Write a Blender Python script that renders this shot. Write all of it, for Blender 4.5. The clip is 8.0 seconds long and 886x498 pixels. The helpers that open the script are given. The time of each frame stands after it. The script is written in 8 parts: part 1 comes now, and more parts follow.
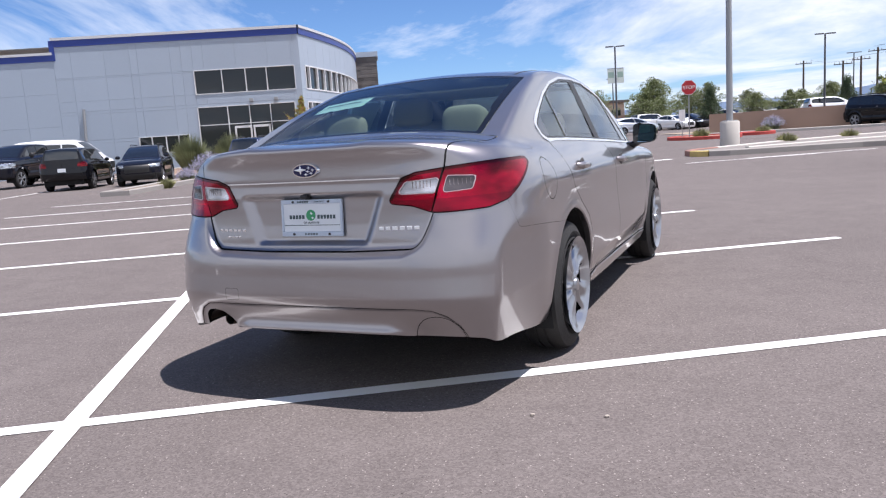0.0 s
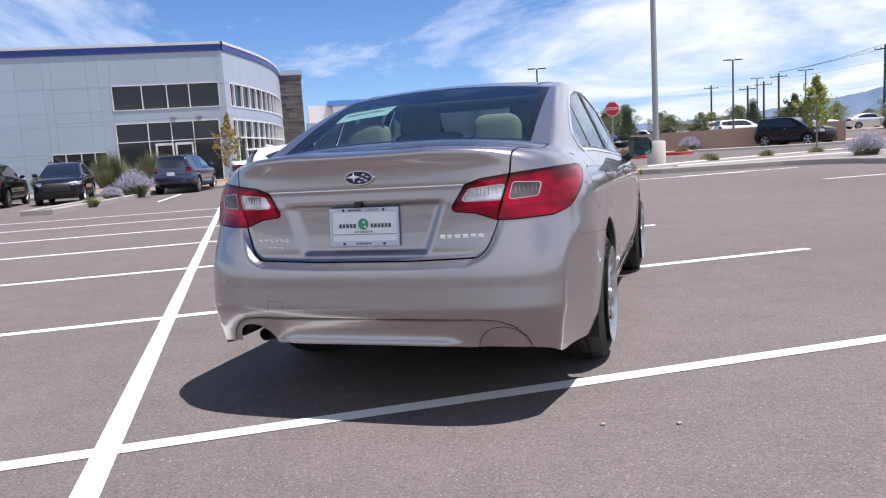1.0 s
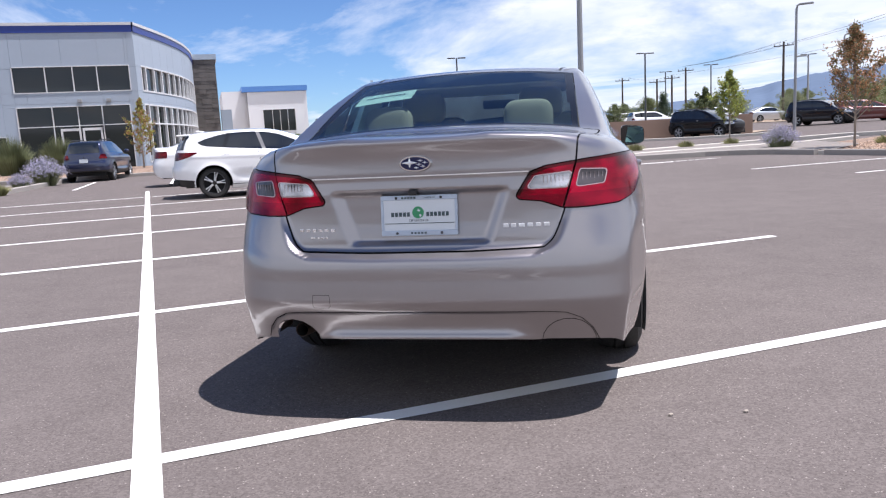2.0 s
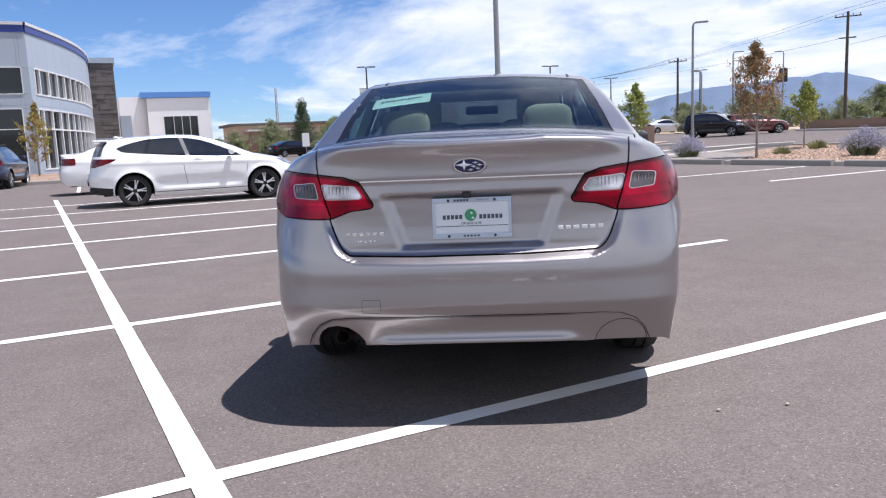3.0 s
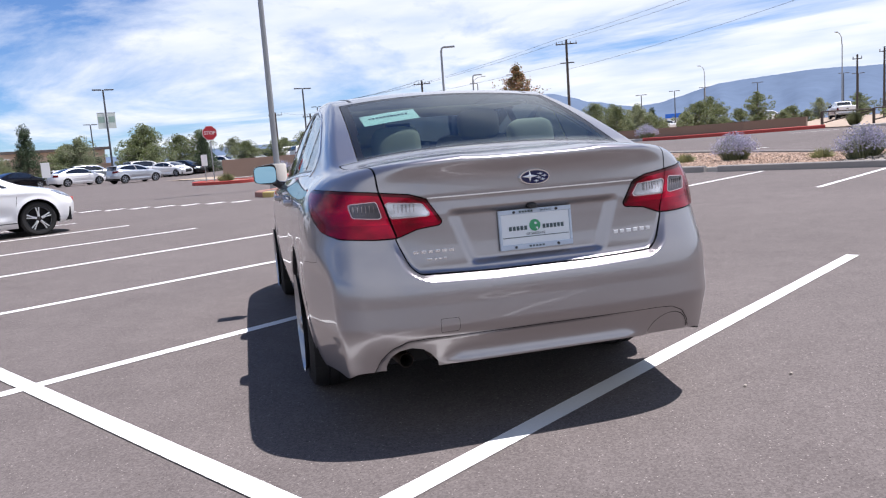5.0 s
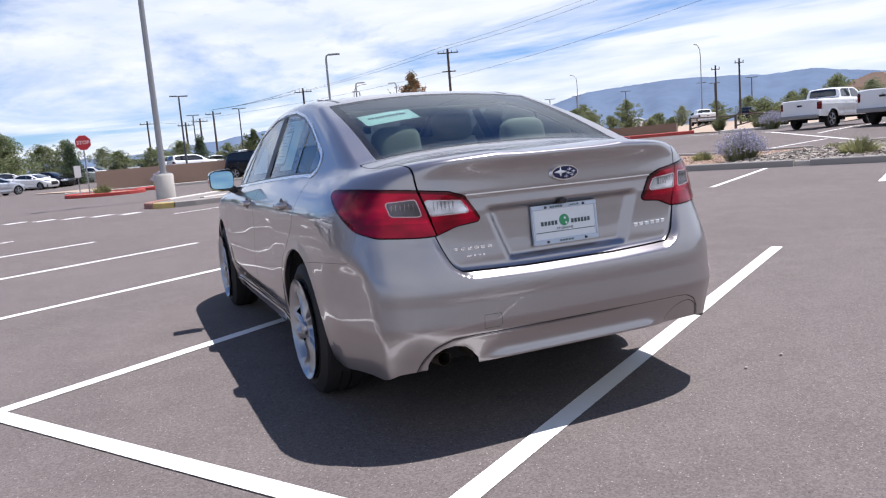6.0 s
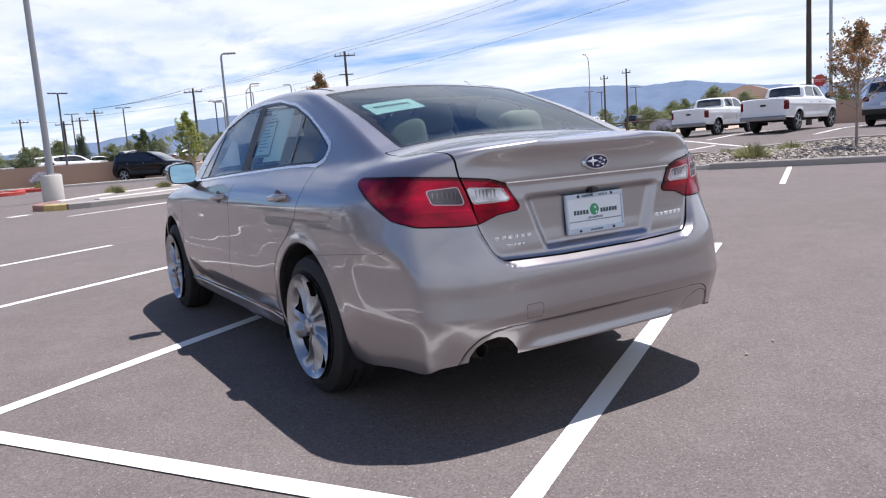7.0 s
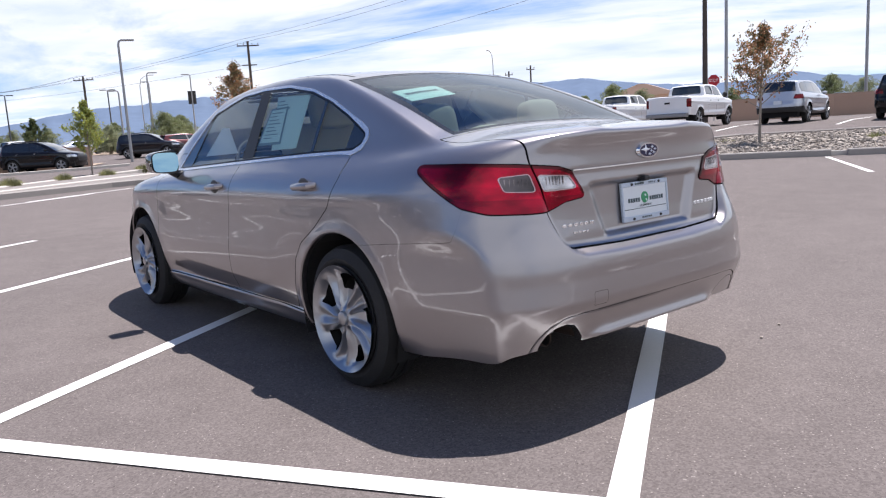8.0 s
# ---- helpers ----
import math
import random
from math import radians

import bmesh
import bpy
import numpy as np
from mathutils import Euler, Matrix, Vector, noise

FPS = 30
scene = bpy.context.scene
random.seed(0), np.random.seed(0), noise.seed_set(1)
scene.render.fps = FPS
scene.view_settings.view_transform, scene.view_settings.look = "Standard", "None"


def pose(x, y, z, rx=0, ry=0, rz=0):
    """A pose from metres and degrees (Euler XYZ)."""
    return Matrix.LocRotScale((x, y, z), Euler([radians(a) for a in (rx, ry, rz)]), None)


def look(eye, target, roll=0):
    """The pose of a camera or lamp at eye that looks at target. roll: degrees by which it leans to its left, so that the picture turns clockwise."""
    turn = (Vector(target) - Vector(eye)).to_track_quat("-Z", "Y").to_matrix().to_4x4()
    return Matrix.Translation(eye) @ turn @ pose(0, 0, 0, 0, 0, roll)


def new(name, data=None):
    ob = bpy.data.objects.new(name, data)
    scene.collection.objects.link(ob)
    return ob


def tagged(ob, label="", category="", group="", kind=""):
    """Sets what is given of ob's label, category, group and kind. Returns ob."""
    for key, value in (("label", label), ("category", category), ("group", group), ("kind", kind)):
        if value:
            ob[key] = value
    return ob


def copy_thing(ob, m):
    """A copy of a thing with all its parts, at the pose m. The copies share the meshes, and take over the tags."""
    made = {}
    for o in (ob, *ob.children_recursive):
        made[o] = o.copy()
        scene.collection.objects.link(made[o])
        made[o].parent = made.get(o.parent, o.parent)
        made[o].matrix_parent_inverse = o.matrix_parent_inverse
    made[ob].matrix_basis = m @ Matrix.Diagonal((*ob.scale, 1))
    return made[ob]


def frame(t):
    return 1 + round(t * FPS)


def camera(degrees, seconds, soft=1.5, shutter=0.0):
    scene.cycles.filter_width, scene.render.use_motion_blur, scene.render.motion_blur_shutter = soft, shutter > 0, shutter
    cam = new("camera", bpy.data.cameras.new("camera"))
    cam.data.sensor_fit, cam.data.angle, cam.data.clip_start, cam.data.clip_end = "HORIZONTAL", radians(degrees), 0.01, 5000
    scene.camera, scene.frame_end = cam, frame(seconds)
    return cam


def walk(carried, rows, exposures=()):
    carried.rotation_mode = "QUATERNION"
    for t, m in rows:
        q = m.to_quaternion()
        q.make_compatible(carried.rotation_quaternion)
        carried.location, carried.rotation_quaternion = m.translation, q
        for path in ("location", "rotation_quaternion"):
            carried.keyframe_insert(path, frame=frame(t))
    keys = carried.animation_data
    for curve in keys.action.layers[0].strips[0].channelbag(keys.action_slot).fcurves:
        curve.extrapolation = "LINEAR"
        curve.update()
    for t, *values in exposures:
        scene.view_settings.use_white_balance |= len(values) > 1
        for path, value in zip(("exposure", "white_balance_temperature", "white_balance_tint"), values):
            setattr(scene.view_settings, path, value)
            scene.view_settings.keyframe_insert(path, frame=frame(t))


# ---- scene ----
cam = camera(60.5, 8.0, soft=1.2)
PATH = [
    (0, (-0.048, 0.841, 1.149), (0.093, 2.814, 0.85), -3.8),
    (0.5, (-0.374, 0.892, 1.153), (-0.122, 2.86, 0.901), -3.7),
    (1, (-0.623, 0.992, 1.129), (-0.271, 2.943, 0.868), -3.5),
    (1.5, (-0.885, 1.147, 1.145), (-0.429, 3.072, 0.853), -3.5),
    (3, (-1.708, 1.495, 1.142), (-0.906, 3.304, 0.853), -2.5),
    (3.5, (-1.97, 1.685, 1.172), (-1.042, 3.433, 0.878), -3.4),
    (4, (-2.265, 1.84, 1.165), (-1.196, 3.506, 0.879), -3.4),
    (4.5, (-2.508, 2.001, 1.176), (-1.295, 3.568, 0.901), -3.8),
    (6, (-3.157, 2.659, 1.185), (-1.603, 3.889, 0.912), -4.7),
    (6.5, (-3.297, 2.892, 1.167), (-1.661, 4.008, 0.891), -4.8),
    (7, (-3.414, 3.175, 1.158), (-1.704, 4.172, 0.876), -4.0),
    (7.5, (-3.533, 3.45, 1.161), (-1.769, 4.343, 0.861), -3.7),
    (8, (-3.651, 3.761, 1.168), (-1.831, 4.528, 0.855), -3.4),
]
walk(cam, [(t, look(eye, target, roll)) for t, eye, target, roll in PATH], [(0, 0.65, 6200, 16.6), (4.5, 0.575, 6150, 16.4), (6.4, 0.555, 6120, 16.2), (8, 0.68, 6300, 16.0)])

# ---------------------------------------------------------------- light
SUN_EL, SUN_AZ = 71.0, 112.0    # degrees; azimuth clockwise from +y
world = bpy.data.worlds.new("sky_world")
scene.world = world
world.use_nodes = True


def build_sky():
    nt = world.node_tree
    nt.nodes.clear()
    n, l = nt.nodes.new, nt.links.new
    sky = n("ShaderNodeTexSky")
    sky.sky_type = "NISHITA"
    sky.sun_disc = False
    sky.sun_elevation = radians(SUN_EL)
    sky.sun_rotation = radians(SUN_AZ)
    sky.altitude = 2000
    sky.air_density, sky.dust_density, sky.ozone_density = 1.0, 0.6, 1.5
    co = n("ShaderNodeTexCoord")
    sep = n("ShaderNodeSeparateXYZ")
    l(co.outputs["Generated"], sep.inputs[0])
    # flatten the dome onto a cloud deck: (x, y) / (z + c)
    add = n("ShaderNodeMath"); add.operation = "ADD"; add.inputs[1].default_value = 0.10
    mx = n("ShaderNodeMath"); mx.operation = "MAXIMUM"; mx.inputs[1].default_value = 0.0
    l(sep.outputs[2], mx.inputs[0]); l(mx.outputs[0], add.inputs[0])
    dx = n("ShaderNodeMath"); dx.operation = "DIVIDE"
    dy = n("ShaderNodeMath"); dy.operation = "DIVIDE"
    l(sep.outputs[0], dx.inputs[0]); l(add.outputs[0], dx.inputs[1])
    l(sep.outputs[1], dy.inputs[0]); l(add.outputs[0], dy.inputs[1])
    com = n("ShaderNodeCombineXYZ")
    l(dx.outputs[0], com.inputs[0]); l(dy.outputs[0], com.inputs[1])
    mp = n("ShaderNodeMapping")
    mp.inputs["Rotation"].default_value = (0, 0, radians(35))
    mp.inputs["Scale"].default_value = (0.50, 0.34, 1)
    l(com.outputs[0], mp.inputs[0])
    big = n("ShaderNodeTexNoise"); big.inputs["Scale"].default_value = 0.9; big.inputs["Detail"].default_value = 9; big.inputs["Roughness"].default_value = 0.62; big.inputs["Distortion"].default_value = 0.5
    l(mp.outputs[0], big.inputs["Vector"])
    # broken cloud, clearer overhead and to the north
    dot = n("ShaderNodeVectorMath"); dot.operation = "DOT_PRODUCT"; dot.inputs[1].default_value = (-0.30, 0.90, 0.32)
    l(co.outputs["Generated"], dot.inputs[0])
    bias = n("ShaderNodeMapRange"); bias.inputs["From Min"].default_value = 0.45; bias.inputs["From Max"].default_value = 0.96; bias.inputs["To Min"].default_value = 0.135; bias.inputs["To Max"].default_value = -0.065
    l(dot.outputs["Value"], bias.inputs["Value"])
    tot = n("ShaderNodeMath"); tot.operation = "ADD"
    high = n("ShaderNodeMapRange"); high.inputs["From Min"].default_value = 0.42; high.inputs["From Max"].default_value = 0.85; high.inputs["To Min"].default_value = 0.0; high.inputs["To Max"].default_value = 0.24
    l(sep.outputs[2], high.inputs["Value"])
    less = n("ShaderNodeMath"); less.operation = "SUBTRACT"
    l(bias.outputs[0], less.inputs[0]); l(high.outputs[0], less.inputs[1])
    l(big.outputs["Fac"], tot.inputs[0]); l(less.outputs[0], tot.inputs[1])
    ramp = n("ShaderNodeValToRGB")
    ramp.color_ramp.elements[0].position = 0.45
    ramp.color_ramp.elements[1].position = 0.59
    l(tot.outputs[0], ramp.inputs[0])
    fine = n("ShaderNodeTexNoise"); fine.inputs["Scale"].default_value = 3.2; fine.inputs["Detail"].default_value = 7
    l(mp.outputs[0], fine.inputs["Vector"])
    tone = n("ShaderNodeValToRGB")
    tone.color_ramp.elements[0].position = 0.3; tone.color_ramp.elements[0].color = (8.2, 9.5, 11.0, 1)
    tone.color_ramp.elements[1].position = 0.62; tone.color_ramp.elements[1].color = (12.3, 12.6, 12.7, 1)
    l(fine.outputs["Fac"], tone.inputs[0])
    mix = n("ShaderNodeMixRGB")
    damp = n("ShaderNodeMath"); damp.operation = "MULTIPLY"; damp.inputs[1].default_value = 0.92
    l(ramp.outputs[0], damp.inputs[0])
    deep = n("ShaderNodeVectorMath"); deep.operation = "MULTIPLY"; deep.inputs[1].default_value = (0.90, 1.16, 1.46)
    l(sky.outputs[0], deep.inputs[0])
    l(damp.outputs[0], mix.inputs[0]); l(deep.outputs[0], mix.inputs[1]); l(tone.outputs[0], mix.inputs[2])
    bg = n("ShaderNodeBackground"); bg.inputs[1].default_value = 0.058
    out = n("ShaderNodeOutputWorld")
    l(mix.outputs[0], bg.inputs[0]); l(bg.outputs[0], out.inputs[0])


build_sky()
sun = new("sun", bpy.data.lights.new("sun", "SUN"))
sun.data.energy, sun.data.angle, sun.data.color = 5.0, radians(0.53), (1.0, 0.955, 0.89)
a_, e_ = radians(SUN_AZ), radians(SUN_EL)
sun.matrix_world = look((0, 0, 0), (-math.sin(a_) * math.cos(e_), -math.cos(a_) * math.cos(e_), -math.sin(e_)))
tagged(sun, "bright high midday sun", "sun", kind="structure")


# ---------------------------------------------------------------- materials
def mat(name, rgb, rough=0.6, metal=0.0, vary=0.12, scale=6.0, fine=60.0, bump=0.0, coat=0.0, spec=0.5, per_object=0.0, per_island=0.0):
    """A Principled material with variation at two scales and a fine relief."""
    m = bpy.data.materials.new(name)
    m.use_nodes = True
    nt = m.node_tree
    n, l = nt.nodes.new, nt.links.new
    b = nt.nodes["Principled BSDF"]
    b.inputs["Roughness"].default_value = rough
    b.inputs["Metallic"].default_value = metal
    b.inputs["Specular IOR Level"].default_value = spec
    b.inputs["Coat Weight"].default_value = coat
    b.inputs["Coat Roughness"].default_value = 0.02
    b.inputs["Coat IOR"].default_value = 1.6
    b.inputs["Base Color"].default_value = (*rgb, 1)
    if vary or bump or per_object or per_island:
        co = n("ShaderNodeTexCoord")
        n1 = n("ShaderNodeTexNoise"); n1.inputs["Scale"].default_value = scale; n1.inputs["Detail"].default_value = 5
        n2 = n("ShaderNodeTexNoise"); n2.inputs["Scale"].default_value = fine; n2.inputs["Detail"].default_value = 3
        l(co.outputs["Object"], n1.inputs["Vector"]); l(co.outputs["Object"], n2.inputs["Vector"])
        s = n("ShaderNodeMath"); s.operation = "ADD"
        l(n1.outputs["Fac"], s.inputs[0]); l(n2.outputs["Fac"], s.inputs[1])
        last = s
        if per_object:
            oi = n("ShaderNodeObjectInfo")
            q = n("ShaderNodeMath"); q.operation = "MULTIPLY_ADD"; q.inputs[1].default_value = per_object / max(vary, 0.01)
            l(oi.outputs["Random"], q.inputs[0]); l(last.outputs[0], q.inputs[2]); last = q
        if per_island:
            ge = n("ShaderNodeNewGeometry")
            q = n("ShaderNodeMath"); q.operation = "MULTIPLY_ADD"; q.inputs[1].default_value = per_island / max(vary, 0.01)
            l(ge.outputs["Random Per Island"], q.inputs[0]); l(last.outputs[0], q.inputs[2]); last = q
        k = n("ShaderNodeMath"); k.operation = "MULTIPLY_ADD"
        k.inputs[1].default_value = vary
        k.inputs[2].default_value = 1 - vary - per_object / 2 - per_island / 2
        l(last.outputs[0], k.inputs[0])
        v = n("ShaderNodeVectorMath"); v.operation = "SCALE"
        v.inputs[0].default_value = rgb
        l(k.outputs[0], v.inputs["Scale"]); l(v.outputs[0], b.inputs["Base Color"])
        if bump:
            bp = n("ShaderNodeBump"); bp.inputs["Strength"].default_value = bump; bp.inputs["Distance"].default_value = 0.01
            l(n2.outputs["Fac"], bp.inputs["Height"]); l(bp.outputs[0], b.inputs["Normal"])
    return m


def glass_mat(name, tint, gloss=0.04):
    """Thin tinted glazing: a see-through tint under a mirror-like face."""
    m = bpy.data.materials.new(name)
    m.use_nodes = True
    nt = m.node_tree
    nt.nodes.clear()
    n, l = nt.nodes.new, nt.links.new
    tr = n("ShaderNodeBsdfTransparent"); tr.inputs[0].default_value = (*tint, 1)
    gl = n("ShaderNodeBsdfGlossy"); gl.inputs["Roughness"].default_value = 0.01; gl.inputs[0].default_value = (0.9, 0.95, 1.0, 1)
    fr = n("ShaderNodeFresnel"); fr.inputs[0].default_value = 1.5
    k = n("ShaderNodeMath"); k.operation = "MULTIPLY_ADD"; k.inputs[1].default_value = 0.9; k.inputs[2].default_value = gloss
    mx = n("ShaderNodeMixShader"); out = n("ShaderNodeOutputMaterial")
    l(fr.outputs[0], k.inputs[0]); l(k.outputs[0], mx.inputs[0]); l(tr.outputs[0], mx.inputs[1]); l(gl.outputs[0], mx.inputs[2]); l(mx.outputs[0], out.inputs[0])
    return m


def asphalt_mat():
    """Worn asphalt: fine stones of mixed tone in a grey-brown binder, a few pale and dark ones, broad faint stains."""
    m = bpy.data.materials.new("asphalt")
    m.use_nodes = True
    nt = m.node_tree
    n, l = nt.nodes.new, nt.links.new
    b = nt.nodes["Principled BSDF"]
    b.inputs["Roughness"].default_value = 0.9
    b.inputs["Specular IOR Level"].default_value = 0.15
    co = n("ShaderNodeTexCoord")

    def tex(kind, scale, detail=0, rough=0.6):
        t = n(kind)
        t.inputs["Scale"].default_value = scale
        if kind == "ShaderNodeTexNoise":
            t.inputs["Detail"].default_value, t.inputs["Roughness"].default_value = detail, rough
        l(co.outputs["Object"], t.inputs["Vector"])
        return t

    def math_node(op, a, k=None, c=None):
        q = n("ShaderNodeMath")
        q.operation = op
        for i, v in enumerate((a, k, c)):
            if v is None:
                continue
            if isinstance(v, (int, float)):
                q.inputs[i].default_value = v
            else:
                l(v, q.inputs[i])
        return q.outputs[0]
    stones, chips = tex("ShaderNodeTexVoronoi", 125), tex("ShaderNodeTexVoronoi", 105)
    grain, mid, wide = tex("ShaderNodeTexNoise", 240, 2, 0.7), tex("ShaderNodeTexNoise", 2.6, 6, 0.68), tex("ShaderNodeTexNoise", 0.24, 4, 0.6)
    tone = n("ShaderNodeSeparateColor"); l(stones.outputs["Color"], tone.inputs[0])
    pick = n("ShaderNodeSeparateColor"); l(chips.outputs["Color"], pick.inputs[0])
    v = math_node("MULTIPLY_ADD", tone.outputs[0], 0.34, -0.17)
    v = math_node("MULTIPLY_ADD", grain.outputs["Fac"], 0.50, v)
    v = math_node("MULTIPLY_ADD", mid.outputs["Fac"], 0.36, v)
    v = math_node("MULTIPLY_ADD", wide.outputs["Fac"], 0.30, v)
    base = n("ShaderNodeValToRGB")
    base.color_ramp.elements[0].position = 0.22; base.color_ramp.elements[0].color = (0.074, 0.063, 0.060, 1)
    base.color_ramp.elements[1].position = 0.96; base.color_ramp.elements[1].color = (0.200, 0.174, 0.165, 1)
    l(v, base.inputs[0])
    near = math_node("LESS_THAN", chips.outputs["Distance"], 0.33)
    pale = math_node("MULTIPLY", math_node("GREATER_THAN", pick.outputs[0], 0.955), near)
    dark = math_node("MULTIPLY", math_node("LESS_THAN", pick.outputs[1], 0.045), near)
    mc = n("ShaderNodeMixRGB"); mc.inputs[2].default_value = (0.40, 0.36, 0.33, 1)
    l(math_node("MULTIPLY", pale, 0.6), mc.inputs[0]); l(base.outputs[0], mc.inputs[1])
    md = n("ShaderNodeMixRGB"); md.inputs[2].default_value = (0.045, 0.038, 0.034, 1)
    l(math_node("MULTIPLY", dark, 0.7), md.inputs[0]); l(mc.outputs[0], md.inputs[1]); l(md.outputs[0], b.inputs["Base Color"])
    bp = n("ShaderNodeBump"); bp.inputs["Strength"].default_value = 0.25; bp.inputs["Distance"].default_value = 0.003
    l(grain.outputs["Fac"], bp.inputs["Height"]); l(bp.outputs[0], b.inputs["Normal"])
    return m


def lens_mat(name, rgb, metal=0.5, ribs=0.0, facets=0.0):
    """A clear glossy cover over coloured reflectors with fine upright ribs and a soft inner unevenness."""
    m = bpy.data.materials.new(name)
    m.use_nodes = True
    nt = m.node_tree
    n, l = nt.nodes.new, nt.links.new
    b = nt.nodes["Principled BSDF"]
    b.inputs["Metallic"].default_value = metal
    b.inputs["Roughness"].default_value = 0.20
    b.inputs["Specular IOR Level"].default_value = 0.2
    b.inputs["Coat Weight"].default_value = 0.4
    b.inputs["Coat Roughness"].default_value = 0.015
    co = n("ShaderNodeTexCoord")
    mp = n("ShaderNodeMapping"); mp.inputs["Scale"].default_value = (6, 6, 13)
    l(co.outputs["Object"], mp.inputs[0])
    no = n("ShaderNodeTexNoise"); no.inputs["Scale"].default_value = 1.0; no.inputs["Detail"].default_value = 2
    l(mp.outputs[0], no.inputs["Vector"])
    k = n("ShaderNodeMapRange"); k.inputs["From Min"].default_value = 0.3; k.inputs["From Max"].default_value = 0.7; k.inputs["To Min"].default_value = 0.25; k.inputs["To Max"].default_value = 1.45
    l(no.outputs["Fac"], k.inputs["Value"])
    v = n("ShaderNodeVectorMath"); v.operation = "SCALE"; v.inputs[0].default_value = rgb
    l(k.outputs[0], v.inputs["Scale"]); l(v.outputs[0], b.inputs["Base Color"])
    if ribs:
        wv = n("ShaderNodeTexWave"); wv.bands_direction = "X"; wv.inputs["Scale"].default_value = 26; wv.inputs["Distortion"].default_value = 0.3
        l(co.outputs["Object"], wv.inputs["Vector"])
        bp = n("ShaderNodeBump"); bp.inputs["Strength"].default_value = ribs; bp.inputs["Distance"].default_value = 0.004
        l(wv.outputs["Fac"], bp.inputs["Height"]); l(bp.outputs[0], b.inputs["Normal"])
    if facets:
        vo = n("ShaderNodeTexVoronoi"); vo.inputs["Scale"].default_value = 95
        l(co.outputs["Object"], vo.inputs["Vector"])
        bp = n("ShaderNodeBump"); bp.inputs["Strength"].default_value = facets; bp.inputs["Distance"].default_value = 0.003
        l(vo.outputs["Distance"], bp.inputs["Height"]); l(bp.outputs[0], b.inputs["Normal"])
    return m


def gravel_mat():
    """Tan gravel: pebbles of mixed tone with dark gaps between them."""
    m = bpy.data.materials.new("tan_gravel")
    m.use_nodes = True
    nt = m.node_tree
    n, l = nt.nodes.new, nt.links.new
    b = nt.nodes["Principled BSDF"]
    b.inputs["Roughness"].default_value = 0.95
    b.inputs["Specular IOR Level"].default_value = 0.2
    co = n("ShaderNodeTexCoord")
    vo = n("ShaderNodeTexVoronoi"); vo.inputs["Scale"].default_value = 17
    wide = n("ShaderNodeTexNoise"); wide.inputs["Scale"].default_value = 0.8; wide.inputs["Detail"].default_value = 5
    l(co.outputs["Object"], vo.inputs["Vector"]); l(co.outputs["Object"], wide.inputs["Vector"])
    sx = n("ShaderNodeSeparateColor"); l(vo.outputs["Color"], sx.inputs[0])
    ramp = n("ShaderNodeValToRGB")
    ramp.color_ramp.elements[0].position = 0.0; ramp.color_ramp.elements[0].color = (0.21, 0.135, 0.095, 1)
    ramp.color_ramp.elements[1].position = 1.0; ramp.color_ramp.elements[1].color = (0.56, 0.42, 0.33, 1)
    l(sx.outputs[0], ramp.inputs[0])
    gap = n("ShaderNodeMapRange"); gap.inputs["From Min"].default_value = 0.25; gap.inputs["From Max"].default_value = 0.75; gap.inputs["To Min"].default_value = 1.0; gap.inputs["To Max"].default_value = 0.45
    l(vo.outputs["Distance"], gap.inputs["Value"])
    w2 = n("ShaderNodeMath"); w2.operation = "MULTIPLY_ADD"; w2.inputs[1].default_value = 0.6; w2.inputs[2].default_value = 0.7
    l(wide.outputs["Fac"], w2.inputs[0])
    k = n("ShaderNodeMath"); k.operation = "MULTIPLY"; l(gap.outputs[0], k.inputs[0]); l(w2.outputs[0], k.inputs[1])
    v = n("ShaderNodeVectorMath"); v.operation = "SCALE"
    l(ramp.outputs[0], v.inputs[0]); l(k.outputs[0], v.inputs["Scale"]); l(v.outputs[0], b.inputs["Base Color"])
    bp = n("ShaderNodeBump"); bp.invert = True; bp.inputs["Strength"].default_value = 0.9; bp.inputs["Distance"].default_value = 0.03
    l(vo.outputs["Distance"], bp.inputs["Height"]); l(bp.outputs[0], b.inputs["Normal"])
    return m


def leaf_mat(name, rgb, thru=0.35, spread=0.8):
    """Thin leaves: part of the light goes through, each leaf of its own tone."""
    m = bpy.data.materials.new(name)
    m.use_nodes = True
    nt = m.node_tree
    nt.nodes.clear()
    n, l = nt.nodes.new, nt.links.new
    ge = n("ShaderNodeNewGeometry")
    oi = n("ShaderNodeObjectInfo")
    k = n("ShaderNodeMath"); k.operation = "MULTIPLY_ADD"; k.inputs[1].default_value = spread; k.inputs[2].default_value = 1 - spread / 2 - 0.1
    l(ge.outputs["Random Per Island"], k.inputs[0])
    k2 = n("ShaderNodeMath"); k2.operation = "MULTIPLY_ADD"; k2.inputs[1].default_value = 0.2
    l(oi.outputs["Random"], k2.inputs[0]); l(k.outputs[0], k2.inputs[2])
    v = n("ShaderNodeVectorMath"); v.operation = "SCALE"; v.inputs[0].default_value = rgb
    l(k2.outputs[0], v.inputs["Scale"])
    d = n("ShaderNodeBsdfPrincipled"); d.inputs["Roughness"].default_value = 0.65; d.inputs["Specular IOR Level"].default_value = 0.3
    t = n("ShaderNodeBsdfTranslucent")
    l(v.outputs[0], d.inputs["Base Color"]); l(v.outputs[0], t.inputs["Color"])
    mx = n("ShaderNodeMixShader"); mx.inputs[0].default_value = thru
    out = n("ShaderNodeOutputMaterial")
    l(d.outputs[0], mx.inputs[1]); l(t.outputs[0], mx.inputs[2]); l(mx.outputs[0], out.inputs[0])
    return m


